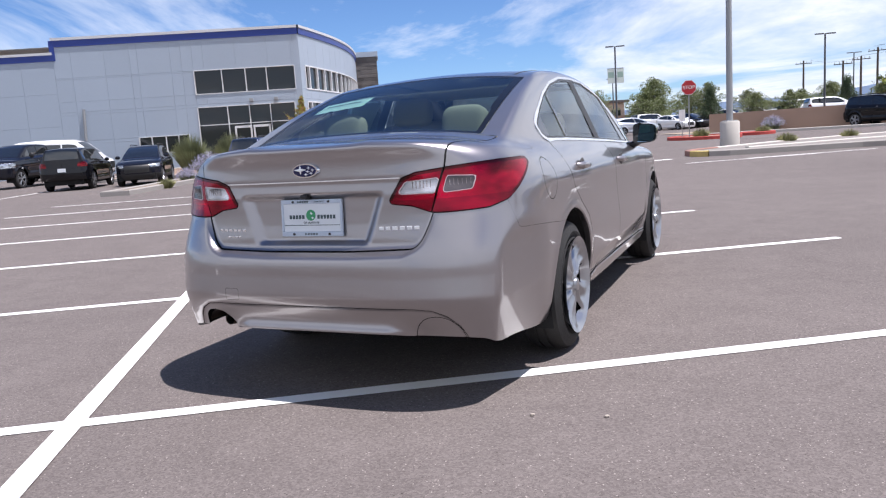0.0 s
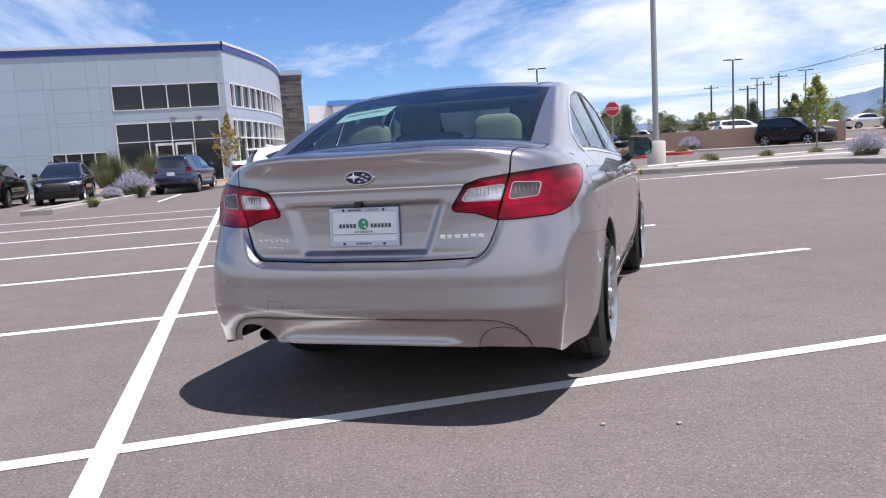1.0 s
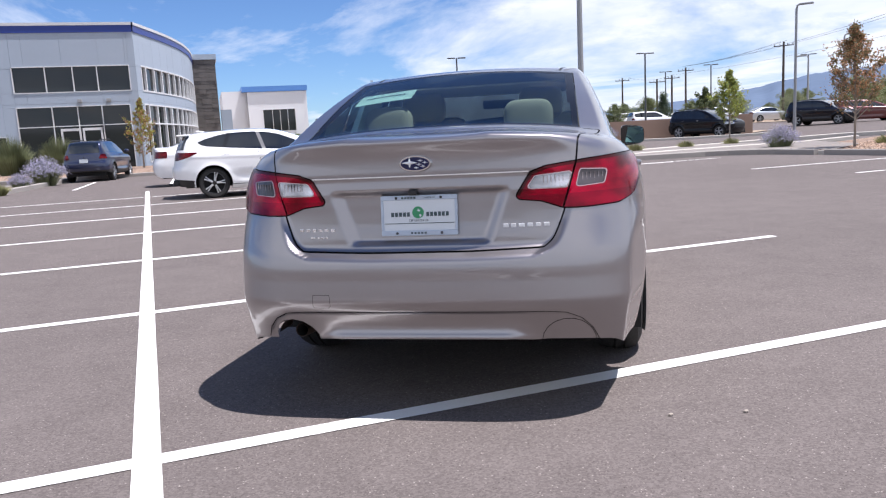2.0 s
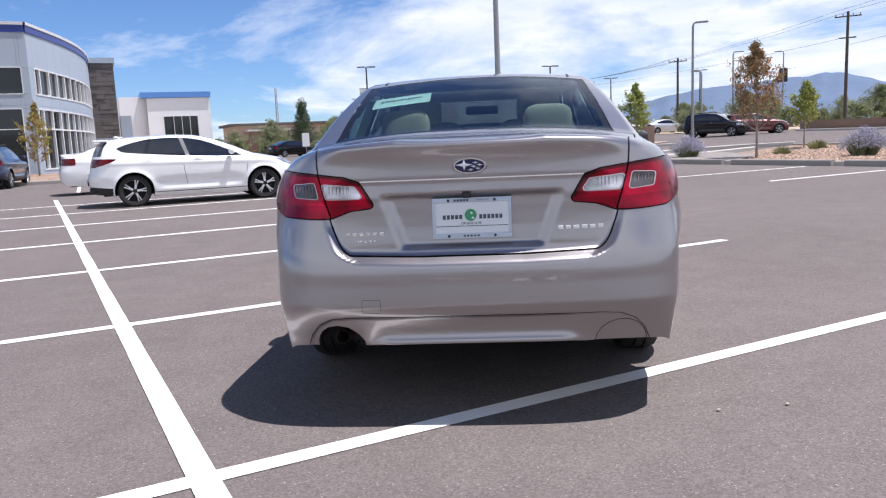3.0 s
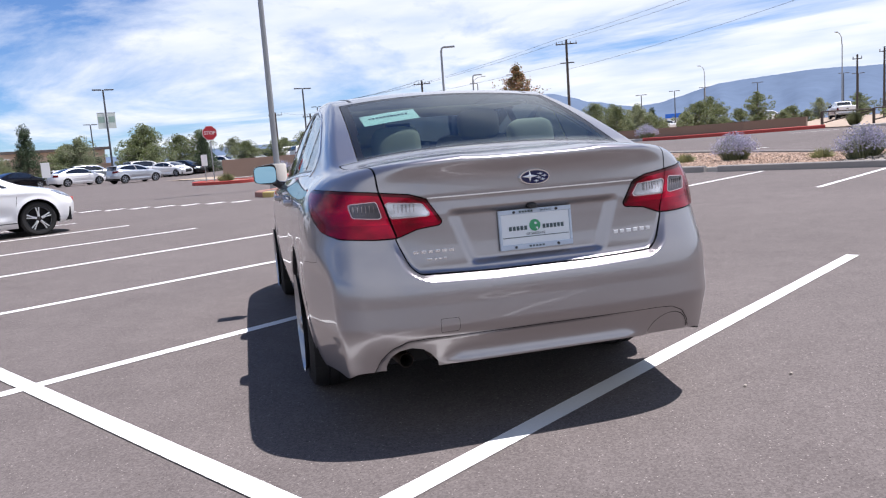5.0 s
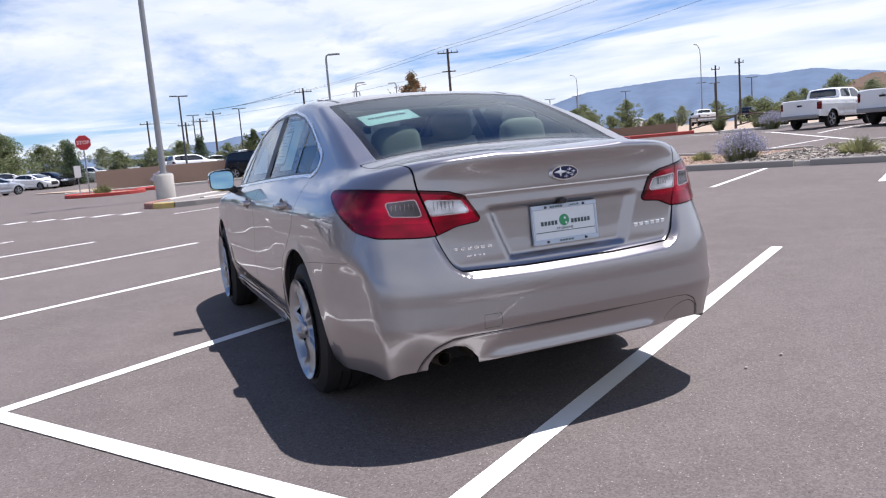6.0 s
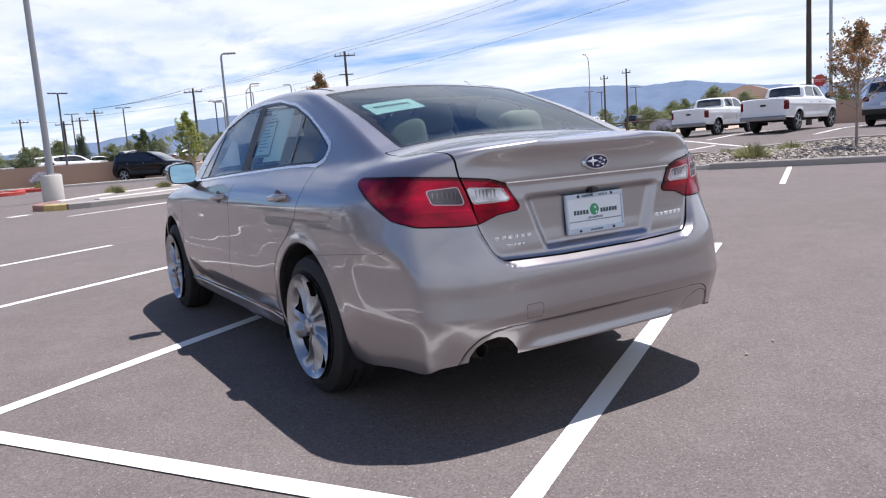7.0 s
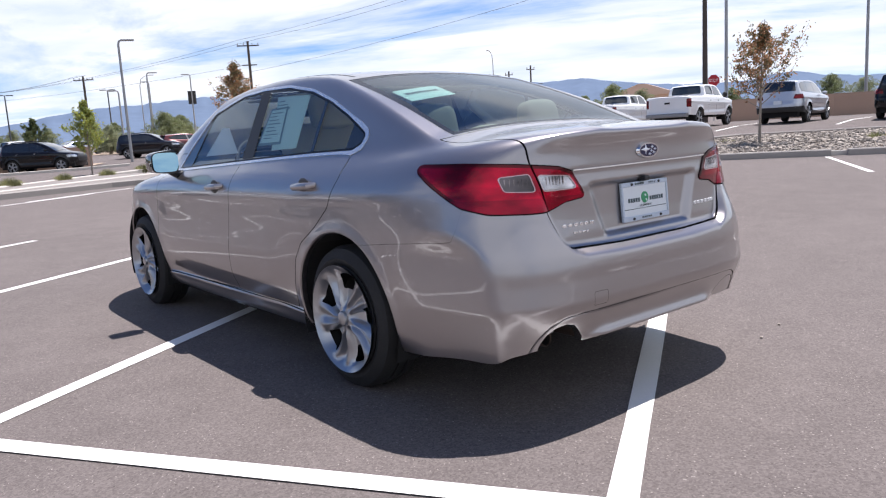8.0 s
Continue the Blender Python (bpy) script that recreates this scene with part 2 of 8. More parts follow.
M = {
    "asphalt": asphalt_mat(),
    "line": mat("road_paint", (0.78, 0.77, 0.74), 0.7, vary=0.10, scale=3, fine=90, bump=0.3),
    "kerb": mat("kerb_concrete", (0.30, 0.28, 0.26), 0.9, vary=0.18, scale=2.5, fine=50, bump=0.3),
    "kerb_light": mat("pale_concrete", (0.50, 0.47, 0.43), 0.9, vary=0.16, scale=2.0, fine=45, bump=0.3),
    "kerb_red": mat("red_kerb_paint", (0.40, 0.055, 0.045), 0.75, vary=0.25, scale=3, fine=40),
    "kerb_yellow": mat("yellow_kerb_paint", (0.46, 0.35, 0.13), 0.75, vary=0.2, scale=3, fine=40),
    "gravel": gravel_mat(),
    "dirt": mat("dry_ground", (0.36, 0.28, 0.21), 0.95, vary=0.25, scale=0.3, fine=9, bump=0.4),
    "stone": mat("loose_stone", (0.25, 0.22, 0.19), 0.9, vary=0.15, scale=4, fine=30, per_island=0.9),
    "black": mat("black_plastic", (0.012, 0.012, 0.013), 0.5, vary=0.05),
    # near-black of unlit hidden parts, also painted shade inside panel gaps
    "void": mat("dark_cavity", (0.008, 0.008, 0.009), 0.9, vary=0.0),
    "rubber": mat("tyre_rubber", (0.013, 0.0125, 0.0125), 0.75, vary=0.2, scale=14, fine=120, bump=0.2),
    "paint": mat("champagne_metallic_paint", (0.308, 0.289, 0.295), 0.32, metal=0.88, vary=0.03, scale=2, fine=20, coat=1.0),
    "chrome": mat("chrome", (0.75, 0.75, 0.76), 0.08, metal=1.0, vary=0.0),
    "trim_metal": mat("bright_window_trim", (0.80, 0.80, 0.80), 0.22, metal=0.8, vary=0.0),
    "silver": mat("silver_wheel_paint", (0.36, 0.37, 0.39), 0.28, metal=0.85, vary=0.05, coat=0.5),
    "glossblack": mat("gloss_black_trim", (0.010, 0.010, 0.011), 0.06, vary=0.0, coat=0.5),
    "glass": glass_mat("tinted_car_glass", (0.44, 0.53, 0.51), 0.0),
    "glass_side": glass_mat("side_car_glass", (0.84, 0.91, 0.88), 0.03),
    "carglass": mat("dark_car_glass", (0.010, 0.012, 0.014), 0.03, vary=0.0, coat=1.0),
    "lens_red": lens_mat("red_lamp_lens", (0.38, 0.0, 0.022), 0.85, facets=0.14),
    "lens_dark": lens_mat("deep_red_lamp_lens", (0.25, 0.0, 0.016), 0.85, facets=0.14),
    "lens_far": lens_mat("dull_red_lamp_lens", (0.17, 0.003, 0.008), 0.6),
    "lens_edge": lens_mat("dark_red_lens_border", (0.085, 0.0, 0.004), 0.7),
    "lens_clear": lens_mat("clear_lamp_lens", (0.50, 0.48, 0.49), 0.85, 0.3),
    "lens_smoke": lens_mat("grey_lamp_lens", (0.11, 0.095, 0.10), 0.85, 0.3),
    "mirror": mat("mirror_glass", (0.32, 0.50, 0.56), 0.01, metal=1.0, vary=0.0),
    "cream": mat("cream_seat_cloth", (0.62, 0.57, 0.47), 0.9, vary=0.1, scale=12, fine=200, bump=0.2),
    "seatdark": mat("dark_seat_cloth", (0.05, 0.05, 0.055), 0.9, vary=0.1, scale=12, fine=200, bump=0.2),
    "beige": mat("beige_seat_cloth", (0.55, 0.50, 0.42), 0.9, vary=0.1, scale=12, fine=200, bump=0.2),
    "paper": mat("white_paper", (0.66, 0.70, 0.73), 0.7, vary=0.04),
    "teal_paper": mat("pale_teal_sticker", (0.68, 0.84, 0.81), 0.7, vary=0.04),
    "ink": mat("printed_ink", (0.06, 0.09, 0.10), 0.7, vary=0.0),
    "green": mat("green_print", (0.04, 0.28, 0.12), 0.6, vary=0.0),
    "blue_badge": mat("blue_enamel", (0.006, 0.010, 0.06), 0.12, vary=0.0, coat=0.2),
    "rust": mat("burnt_exhaust_steel", (0.085, 0.062, 0.050), 0.5, metal=0.8, vary=0.3, scale=20, fine=90),
}


# ---------------------------------------------------------------- mesh helpers
def mesh_object(name, verts, faces, material, parent=None, label="", normals=None, smooth=False):
    me = bpy.data.meshes.new(name)
    me.from_pydata([tuple(v) for v in verts], [], [tuple(f) for f in faces])
    me.materials.append(material)
    if smooth or normals is not None:
        me.polygons.foreach_set("use_smooth", [True] * len(me.polygons))
    me.update()
    if normals is not None:
        me.normals_split_custom_set_from_vertices([tuple(v) for v in normals])
    ob = new(name, me)
    if parent:
        ob.parent = parent
    if label:
        tagged(ob, label)
    return ob


def part(name, bm, material, parent, label="", smooth=False):
    """Links a bmesh as one mesh object under a thing or a part."""
    bmesh.ops.recalc_face_normals(bm, faces=bm.faces)
    me = bpy.data.meshes.new(name)
    bm.to_mesh(me)
    bm.free()
    me.materials.append(material)
    if smooth:
        me.polygons.foreach_set("use_smooth", [True] * len(me.polygons))
        me.set_sharp_from_angle(angle=radians(38))
    ob = new(name, me)
    if parent:
        ob.parent = parent
    if label:
        tagged(ob, label)
    return ob


def thing(name, label, category, m=None, group="", kind=""):
    ob = new(name)
    ob.empty_display_size = 0.2
    if m is not None:
        ob.matrix_world = m
    return tagged(ob, label, category, group, kind)


def add_box(bm, lo, hi, bevel=0.0, m=None):
    c = [(a + b) / 2 for a, b in zip(lo, hi)]
    s = [abs(b - a) for a, b in zip(lo, hi)]
    r = bmesh.ops.create_cube(bm, size=1.0, matrix=Matrix.Translation(c) @ Matrix.Diagonal((*s, 1)))
    if bevel:
        es = list({e for v in r["verts"] for e in v.link_edges})
        b = bmesh.ops.bevel(bm, geom=es, offset=bevel, segments=2, affect="EDGES", profile=0.5)
        vs = list({v for f in b["faces"] for v in f.verts} | {v for v in r["verts"] if v.is_valid})
    else:
        vs = r["verts"]
    if m is not None:
        bmesh.ops.transform(bm, matrix=m, verts=vs)
    return vs


def box_bm(lo, hi, bevel=0.0, m=None):
    bm = bmesh.new()
    add_box(bm, lo, hi, bevel, m)
    return bm


def add_tube(bm, pts, radii, seg=10, cap=True):
    """A tapered tube along a line of points."""
    rings = []
    for i, p in enumerate(pts):
        p = Vector(p)
        d = (Vector(pts[min(i + 1, len(pts) - 1)]) - Vector(pts[max(i - 1, 0)])).normalized()
        a = d.orthogonal().normalized()
        b = d.cross(a)
        r = radii[i] if hasattr(radii, "__len__") else radii
        rings.append([bm.verts.new(p + (a * math.cos(k * 2 * math.pi / seg) + b * math.sin(k * 2 * math.pi / seg)) * r) for k in range(seg)])
        if i:  # turn the ring to the one before
            prev = rings[-2]
            off = min(range(seg), key=lambda o: (rings[-1][o].co - prev[0].co - (p - Vector(pts[i - 1]))).length)
            rings[-1] = rings[-1][off:] + rings[-1][:off]
            s1 = (rings[-1][1].co - p).dot(prev[1].co - Vector(pts[i - 1]))
            s2 = (rings[-1][-1].co - p).dot(prev[1].co - Vector(pts[i - 1]))
            if s2 > s1:
                rings[-1] = [rings[-1][0]] + rings[-1][:0:-1]
    for r0, r1 in zip(rings, rings[1:]):
        for k in range(seg):
            bm.faces.new((r0[k], r0[(k + 1) % seg], r1[(k + 1) % seg], r1[k]))
    if cap:
        bm.faces.new(rings[0][::-1])
        bm.faces.new(rings[-1])
    return bm


def tube_bm(pts, radii, seg=10, cap=True):
    return add_tube(bmesh.new(), pts, radii, seg, cap)


def lathe_bm(profile, axis="x", seg=48, m=None):
    """Spins (along, radius) pairs round an axis."""
    bm = bmesh.new()
    rings = []
    for d, r in profile:
        ring = []
        for k in range(seg):
            a = 2 * math.pi * k / seg
            c, s = r * math.cos(a), r * math.sin(a)
            ring.append(bm.verts.new((d, c, s) if axis == "x" else (c, s, d)))
        rings.append(ring)
    for r0, r1 in zip(rings, rings[1:]):
        for k in range(seg):
            bm.faces.new((r0[k], r0[(k + 1) % seg], r1[(k + 1) % seg], r1[k]))
    if m is not None:
        bmesh.ops.transform(bm, matrix=m, verts=bm.verts)
    return bm


def prism_bm(poly, z0, z1, m=None):
    bm = bmesh.new()
    lo = [bm.verts.new((x, y, z0)) for x, y in poly]
    hi = [bm.verts.new((x, y, z1)) for x, y in poly]
    bm.faces.new(lo[::-1])
    bm.faces.new(hi)
    k = len(poly)
    for i in range(k):
        bm.faces.new((lo[i], lo[(i + 1) % k], hi[(i + 1) % k], hi[i]))
    if m is not None:
        bmesh.ops.transform(bm, matrix=m, verts=bm.verts)
    return bm


def curve_fn(*pairs):
    """A smooth monotone curve through (x, y) pairs."""
    x = np.array([p[0] for p in pairs], float)
    y = np.array([p[1] for p in pairs], float)
    h = np.diff(x)
    d = np.diff(y) / h
    t = np.zeros(len(x))
    t[0], t[-1] = d[0], d[-1]
    for i in range(1, len(x) - 1):
        if d[i - 1] * d[i] > 0:
            w1, w2 = 2 * h[i] + h[i - 1], h[i] + 2 * h[i - 1]
            t[i] = (w1 + w2) / (w1 / d[i - 1] + w2 / d[i])

    def at(q):
        q = np.clip(np.asarray(q, float), x[0], x[-1])
        i = np.clip(np.searchsorted(x, q, side="right") - 1, 0, len(h) - 1)
        s = (q - x[i]) / h[i]
        return (y[i] * (1 + 2 * s) * (1 - s) ** 2 + t[i] * h[i] * s * (1 - s) ** 2
                + y[i + 1] * s * s * (3 - 2 * s) + t[i + 1] * h[i] * s * s * (s - 1))
    return at


def smin(a, b, k):
    h = np.clip(0.5 + 0.5 * (b - a) / k, 0, 1)
    return b * (1 - h) + a * h - k * h * (1 - h)


def smax(a, b, k):
    return -smin(-a, -b, k)


def step(a, b, q):
    s = np.clip((q - a) / (b - a), 0, 1)
    return s * s * (3 - 2 * s)


def poly_sd(poly, X, Y):
    """Signed distance to a closed outline, negative inside."""
    best = np.full(X.shape, 1e9)
    inside = np.zeros(X.shape, bool)
    for (x0, y0), (x1, y1) in zip(poly, poly[1:] + poly[:1]):
        ex, ey = x1 - x0, y1 - y0
        s = np.clip(((X - x0) * ex + (Y - y0) * ey) / (ex * ex + ey * ey), 0, 1)
        best = np.minimum(best, (X - x0 - s * ex) ** 2 + (Y - y0 - s * ey) ** 2)
        if y0 != y1:
            hit = ((y0 > Y) != (y1 > Y)) & (X < (x1 - x0) * (Y - y0) / (y1 - y0) + x0)
            inside ^= hit
    return np.where(inside, -1, 1) * np.sqrt(best)


class Skin:
    """Faces with their points and normals, which can be cut along the zero line of a function."""

    def __init__(self, P, N, faces):
        self.P, self.N, self.faces = P, N, faces

    def keep(self, F, sign):
        """The part where sign * F < 0, cut clean along the line."""
        G = (F * sign).tolist()
        P, N = [], []
        base = len(self.P)
        cache = {}
        out = []
        SP, SN = self.P, self.N
        for f in self.faces:
            g = [G[i] for i in f]
            if max(g) <= 0:
                out.append(f)
                continue
            if min(g) >= 0:
                continue
            poly = []
            k = len(f)
            for i in range(k):
                a, b = f[i], f[(i + 1) % k]
                ga, gb = G[a], G[b]
                if ga <= 0:
                    poly.append(a)
                if (ga < 0 < gb) or (gb < 0 < ga):
                    key = (a, b) if a < b else (b, a)
                    if key not in cache:
                        s = ga / (ga - gb)
                        cache[key] = base + len(P)
                        P.append(SP[a] * (1 - s) + SP[b] * s)
                        N.append(SN[a] * (1 - s) + SN[b] * s)
                    poly.append(cache[key])
            if len(poly) > 2:
                out.append(tuple(poly))
        if P:
            return Skin(np.vstack([SP, np.array(P)]), np.vstack([SN, np.array(N)]), out)
        return Skin(SP, SN, out)

    def split(self, fn, gap=0.0):
        """The piece inside fn's zero line, and the rest, with a gap between."""
        F = fn(self.P)
        return self.keep(F + gap / 2, 1), self.keep(F - gap / 2, -1)

    def tidy(self):
        used = sorted({i for f in self.faces for i in f})
        at = {v: k for k, v in enumerate(used)}
        return self.P[used], self.N[used], [tuple(at[i] for i in f) for f in self.faces]

    def make(self, name, material, parent, label="", lift=0.0, thick=0.0, mirror_to=None):
        P, N, faces = self.tidy()
        if not faces:
            return None
        P = P + N * lift
        if thick:   # an inner face as well, and a wall along the rim
            n0 = len(P)
            count = {}
            for f in faces:
                for i in range(len(f)):
                    a, b = f[i], f[(i + 1) % len(f)]
                    count[(a, b)] = count.get((a, b), 0) + 1
            rim = [e for e in count if (e[1], e[0]) not in count]
            faces = faces + [tuple(n0 + i for i in f[::-1]) for f in faces] + [(b, a, n0 + a, n0 + b) for a, b in rim]
            P, N = np.vstack([P, P - N * thick]), np.vstack([N, -N])
            me_n = None
        else:
            me_n = N
        if thick:
            return mesh_object(name, P, faces, material, parent, label, N)
        return mesh_object(name, P, faces, material, parent, label, me_n)


def inset(poly, r):
    """An outline moved inwards by r; it runs clockwise or the other way round."""
    area = sum(x0 * y1 - x1 * y0 for (x0, y0), (x1, y1) in zip(poly, poly[1:] + poly[:1]))
    sgn = 1 if area > 0 else -1
    out = []
    for i in range(len(poly)):
        p, q, t = (Vector(poly[j % len(poly)]) for j in (i - 1, i, i + 1))
        a, b = (q - p).normalized(), (t - q).normalized()
        na, nb = Vector((-a.y, a.x)) * sgn, Vector((-b.y, b.x)) * sgn
        m = (na + nb) / max(1 + na.dot(nb), 0.35)
        out.append(tuple(q + m * r))
    return out


def join_skins(*skins):
    P = np.vstack([s.P for s in skins])
    N = np.vstack([s.N for s in skins])
    faces, off = [], 0
    for s in skins:
        faces += [tuple(i + off for i in f) for f in s.faces]
        off += len(s.P)
    return Skin(P, N, faces)


class Shell:
    """A car's outer skin: an outline in plan at every height below the shoulder, a height field above it."""

    def __init__(self, c, cell=0.018):
        self.c, self.cell = c, cell

    def blunt(self, z):
        """How square the rear corners are at a height."""
        n = self.c["n_rear"]
        return n(z) if callable(n) else n

    def outline(self, z, seg, t):
        c = self.c
        yr, yf, hw = c["yr"](z), c["yf"](z), c["hw"](z)
        n, m = self.blunt(z), c["n_front"]
        L, Lf = c["yl"] - yr, yf - c["yh"]
        st, ct = np.clip(np.sin(t), 0, 1), np.clip(np.cos(t), 0, 1)
        xr, yrr = st ** (2 / n), yr + L * (1 - ct ** (2 / n))
        xf, yff = st ** (2 / m), yf - Lf * (1 - ct ** (2 / m))
        x = np.where(seg == 0, xr, np.where(seg == 1, 1.0, xf))
        y = np.where(seg == 0, yrr, np.where(seg == 1, t, yff))
        return x * hw * c["plan"](y), y

    def half_width(self, y, z):
        """Half the width at a place along the car and a height."""
        c = self.c
        y, z = np.asarray(y, float), np.asarray(z, float)
        yr, yf, hw = c["yr"](z), c["yf"](z), c["hw"](z)
        a = np.clip(1 - (y - yr) / (c["yl"] - yr), 0, 1)
        b = np.clip((y - c["yh"]) / (yf - c["yh"]), 0, 1)
        n = self.blunt(z)
        return hw * c["plan"](y) * (1 - a ** n) ** (1 / n) * (1 - b ** c["n_front"]) ** (1 / c["n_front"])

    def top(self, x, y):
        c = self.c
        ax = np.abs(x)
        ze, we = c["ze"](y), np.maximum(self.half_width(y, c["ze"](y)), 0.3)
        shelf = c["deck"](y) - (c["deck"](y) - ze) * np.clip(ax / we, 0, 1) ** 3
        roof = c["roof"](y) - c["crown"] * (ax / 0.6) ** 2
        side = c["belt"](y) + (c["wb"](y) - ax) * c["slope"] - 0.25 * np.clip(c["wb"](y) - ax, 0, 1) ** 2 * c["slope"]
        return smax(shelf, smin(roof, side, c["k_rail"]), c["k_belt"])

    def half(self, side):
        """The skin of one half, side +1 or -1."""
        c, cell = self.c, self.cell
        tt = np.linspace(0, math.pi / 2, 400)

        def even(seg, count):
            x, y = self.outline(np.full(400, 0.62), np.full(400, seg), tt)
            s = np.concatenate([[0], np.cumsum(np.hypot(np.diff(x), np.diff(y)))])
            return np.interp(np.linspace(0, s[-1], count), s, tt), s[-1]
        _, l0 = even(0, 9)
        _, l2 = even(2, 9)
        n0, n2 = int(l0 / cell), max(10, int(l2 / (cell * 1.5)))
        t0, t2 = even(0, n0)[0], even(2, n2)[0][::-1]
        n1 = int((c["yh"] - c["yl"]) / cell)
        t1 = np.linspace(c["yl"], c["yh"], n1)[1:-1]
        seg = np.concatenate([np.zeros(n0), np.ones(len(t1)), np.full(n2, 2)])
        t = np.concatenate([t0, t1, t2])
        nu = len(t)
        # where each column stands, roughly, for its lower and upper ends
        _, y_ref = self.outline(np.full(nu, 0.6), seg, t)
        x_ref, _ = self.outline(np.full(nu, 0.6), seg, t)
        zb = c["zb"](y_ref)
        ze = c["ze"](y_ref)
        nv = int(0.85 / cell)
        rows = []
        for v in np.linspace(0, 1, nv):
            z = zb + (ze - zb) * v
            x, y = self.outline(z, seg, t)
            rows.append(np.stack([x, y, z], 1))
        low = np.array(rows)                     # nv, nu, 3
        if "press" in c:
            low = c["press"](low, side)
        # above the shoulder: from the edge to the spine
        E = low[-1]
        f = np.clip((E[:, 1] - E[0, 1]) / (E[-1, 1] - E[0, 1]), 0, 1)
        spine = c["spine"][0] + f * (c["spine"][1] - c["spine"][0])
        r = np.linspace(0, 1, 260)[:, None]
        X = E[None, :, 0] * (1 - r)
        Y = E[None, :, 1] * (1 - r) + spine[None] * r
        Z = self.top(X, Y)
        Z = Z + (E[None, :, 2] - Z[0:1]) * (1 - r) ** 8
        S = np.concatenate([np.zeros((1, nu)), np.cumsum(np.sqrt(np.diff(X, axis=0) ** 2 + np.diff(Y, axis=0) ** 2 + np.diff(Z, axis=0) ** 2), axis=0)])
        nt = int(1.3 / cell)
        high = np.zeros((nt, nu, 3))
        q = np.linspace(0, 1, nt)
        for j in range(nu):
            s = S[:, j] / S[-1, j]
            high[:, j, 0], high[:, j, 1], high[:, j, 2] = np.interp(q, s, X[:, j]), np.interp(q, s, Y[:, j]), np.interp(q, s, Z[:, j])
        G = np.concatenate([low, high[1:]])
        if "soften" in c:      # rounds the shoulder where side and top meet; the boot's lip stays crisper
            at = (np.arange(len(G)) - (nv - 1)) * cell
            side_w = np.where(seg > 0, 1.0, 0.12 + 0.88 * step(0.60, 0.86, x_ref))
            w = (np.exp(-(at / 0.09) ** 2)[1:-1, None] * side_w[None])[..., None]
            for _ in range(int(c["soften"] / cell ** 2)):
                G[1:-1] += 0.5 * w * ((G[:-2] + G[2:]) / 2 - G[1:-1])
        du, dv = np.gradient(G, axis=1), np.gradient(G, axis=0)
        N = np.cross(du, dv)
        N /= np.maximum(np.linalg.norm(N, axis=2, keepdims=True), 1e-9)
        N[:, 0, 0] = 0
        N[:, -1, 0] = 0
        N[-1] = N[-2]
        N[-1, :, 0] *= 0.2
        N /= np.maximum(np.linalg.norm(N, axis=2, keepdims=True), 1e-9)
        a, b = G.shape[:2]
        idx = np.arange(a * b).reshape(a, b)
        q4 = np.stack([idx[:-1, :-1], idx[:-1, 1:], idx[1:, 1:], idx[1:, :-1]], -1).reshape(-1, 4)
        P, N = G.reshape(-1, 3).copy(), N.reshape(-1, 3).copy()
        faces = [tuple(f) for f in q4.tolist()]
        if side < 0:
            P[:, 0] *= -1
            N[:, 0] *= -1
            faces = [f[::-1] for f in faces]
        return Skin(P, N, faces)


# ---------------------------------------------------------------- ground and lot
LOT = pose(-1.485, 4.141, 0, 0, 0, 4.0)      # origin at the crossing of the painted lines; x along the bay lines


def ground_height(x, y):
    """The lot is level; past the planted strip the ground climbs by half a metre, less so along the drive to the north."""
    south, north = np.interp(x, (20, 32, 60, 100), (0, 0.54, 0.68, 0.9)), np.interp(x, (20, 30, 40, 60, 100), (0, 0.06, 0.45, 0.65, 0.9))
    return float(south + (north - south) * np.interp(y, (20, 40), (0, 1)))


def build_ground():
    bm = bmesh.new()
    xs = [-3000, -400, -120, -60, -30, -15, 0, 10, 20, 23, 26, 30, 32, 36, 40, 50, 60, 100, 250, 700, 3500]
    ys = [-3000, -300, -60, -20, 0, 20, 23, 26, 30, 33, 36, 40, 60, 100, 250, 700, 3500]
    g = [[bm.verts.new((x, y, ground_height(x, y))) for y in ys] for x in xs]
    for i in range(len(xs) - 1):
        for j in range(len(ys) - 1):
            bm.faces.new((g[i][j], g[i + 1][j], g[i + 1][j + 1], g[i][j + 1]))
    ob = part("ground", bm, M["asphalt"], None)
    tagged(ob, "worn grey-brown asphalt of the car park", "ground", kind="structure")


build_ground()


def stripe(name, u0, v0, u1, v1, width=0.100, lift=0.004):
    d = Vector((u1 - u0, v1 - v0, 0))
    n = Vector((-d.y, d.x, 0)).normalized() * width / 2
    k = max(1, int(d.length / 0.6))
    bm = bmesh.new()
    rnd = random.Random(int(u0 * 31 + v0 * 17))
    prev = None
    for i in range(k + 1):
        p = Vector((u0, v0, 0)) + d * i / k
        w = 1 + rnd.uniform(-0.05, 0.05)
        a, b = LOT @ (p + n * w), LOT @ (p - n * w)
        va, vb = bm.verts.new((a.x, a.y, ground_height(a.x, a.y) + lift)), bm.verts.new((b.x, b.y, ground_height(b.x, b.y) + lift))
        if prev:
            bm.faces.new((prev[0], va, vb, prev[1]))
        prev = (va, vb)
    ob = part(name, bm, M["line"], None)
    return tagged(ob, "white painted bay line on the asphalt", "road marking", kind="structure")


stripe("bay_line", 0, -9.0, 0, 19.0, 0.100, 0.0065)
for i in range(-3, 7):
    stripe("bay_line", -5.6, 2.74 * i, 5.65, 2.74 * i)

# bays against the planted strip and along the far kerb
for v in (-3.05, -0.35, 2.35, 5.05, 7.75, 10.45):
    stripe("bay_line", 12.55, v, 17.35, v)
for u in (10.2, 12.0):
    stripe("bay_line", u, 13.9 + 0.1 * u, u + 3.8, 14.0 + 0.1 * u)
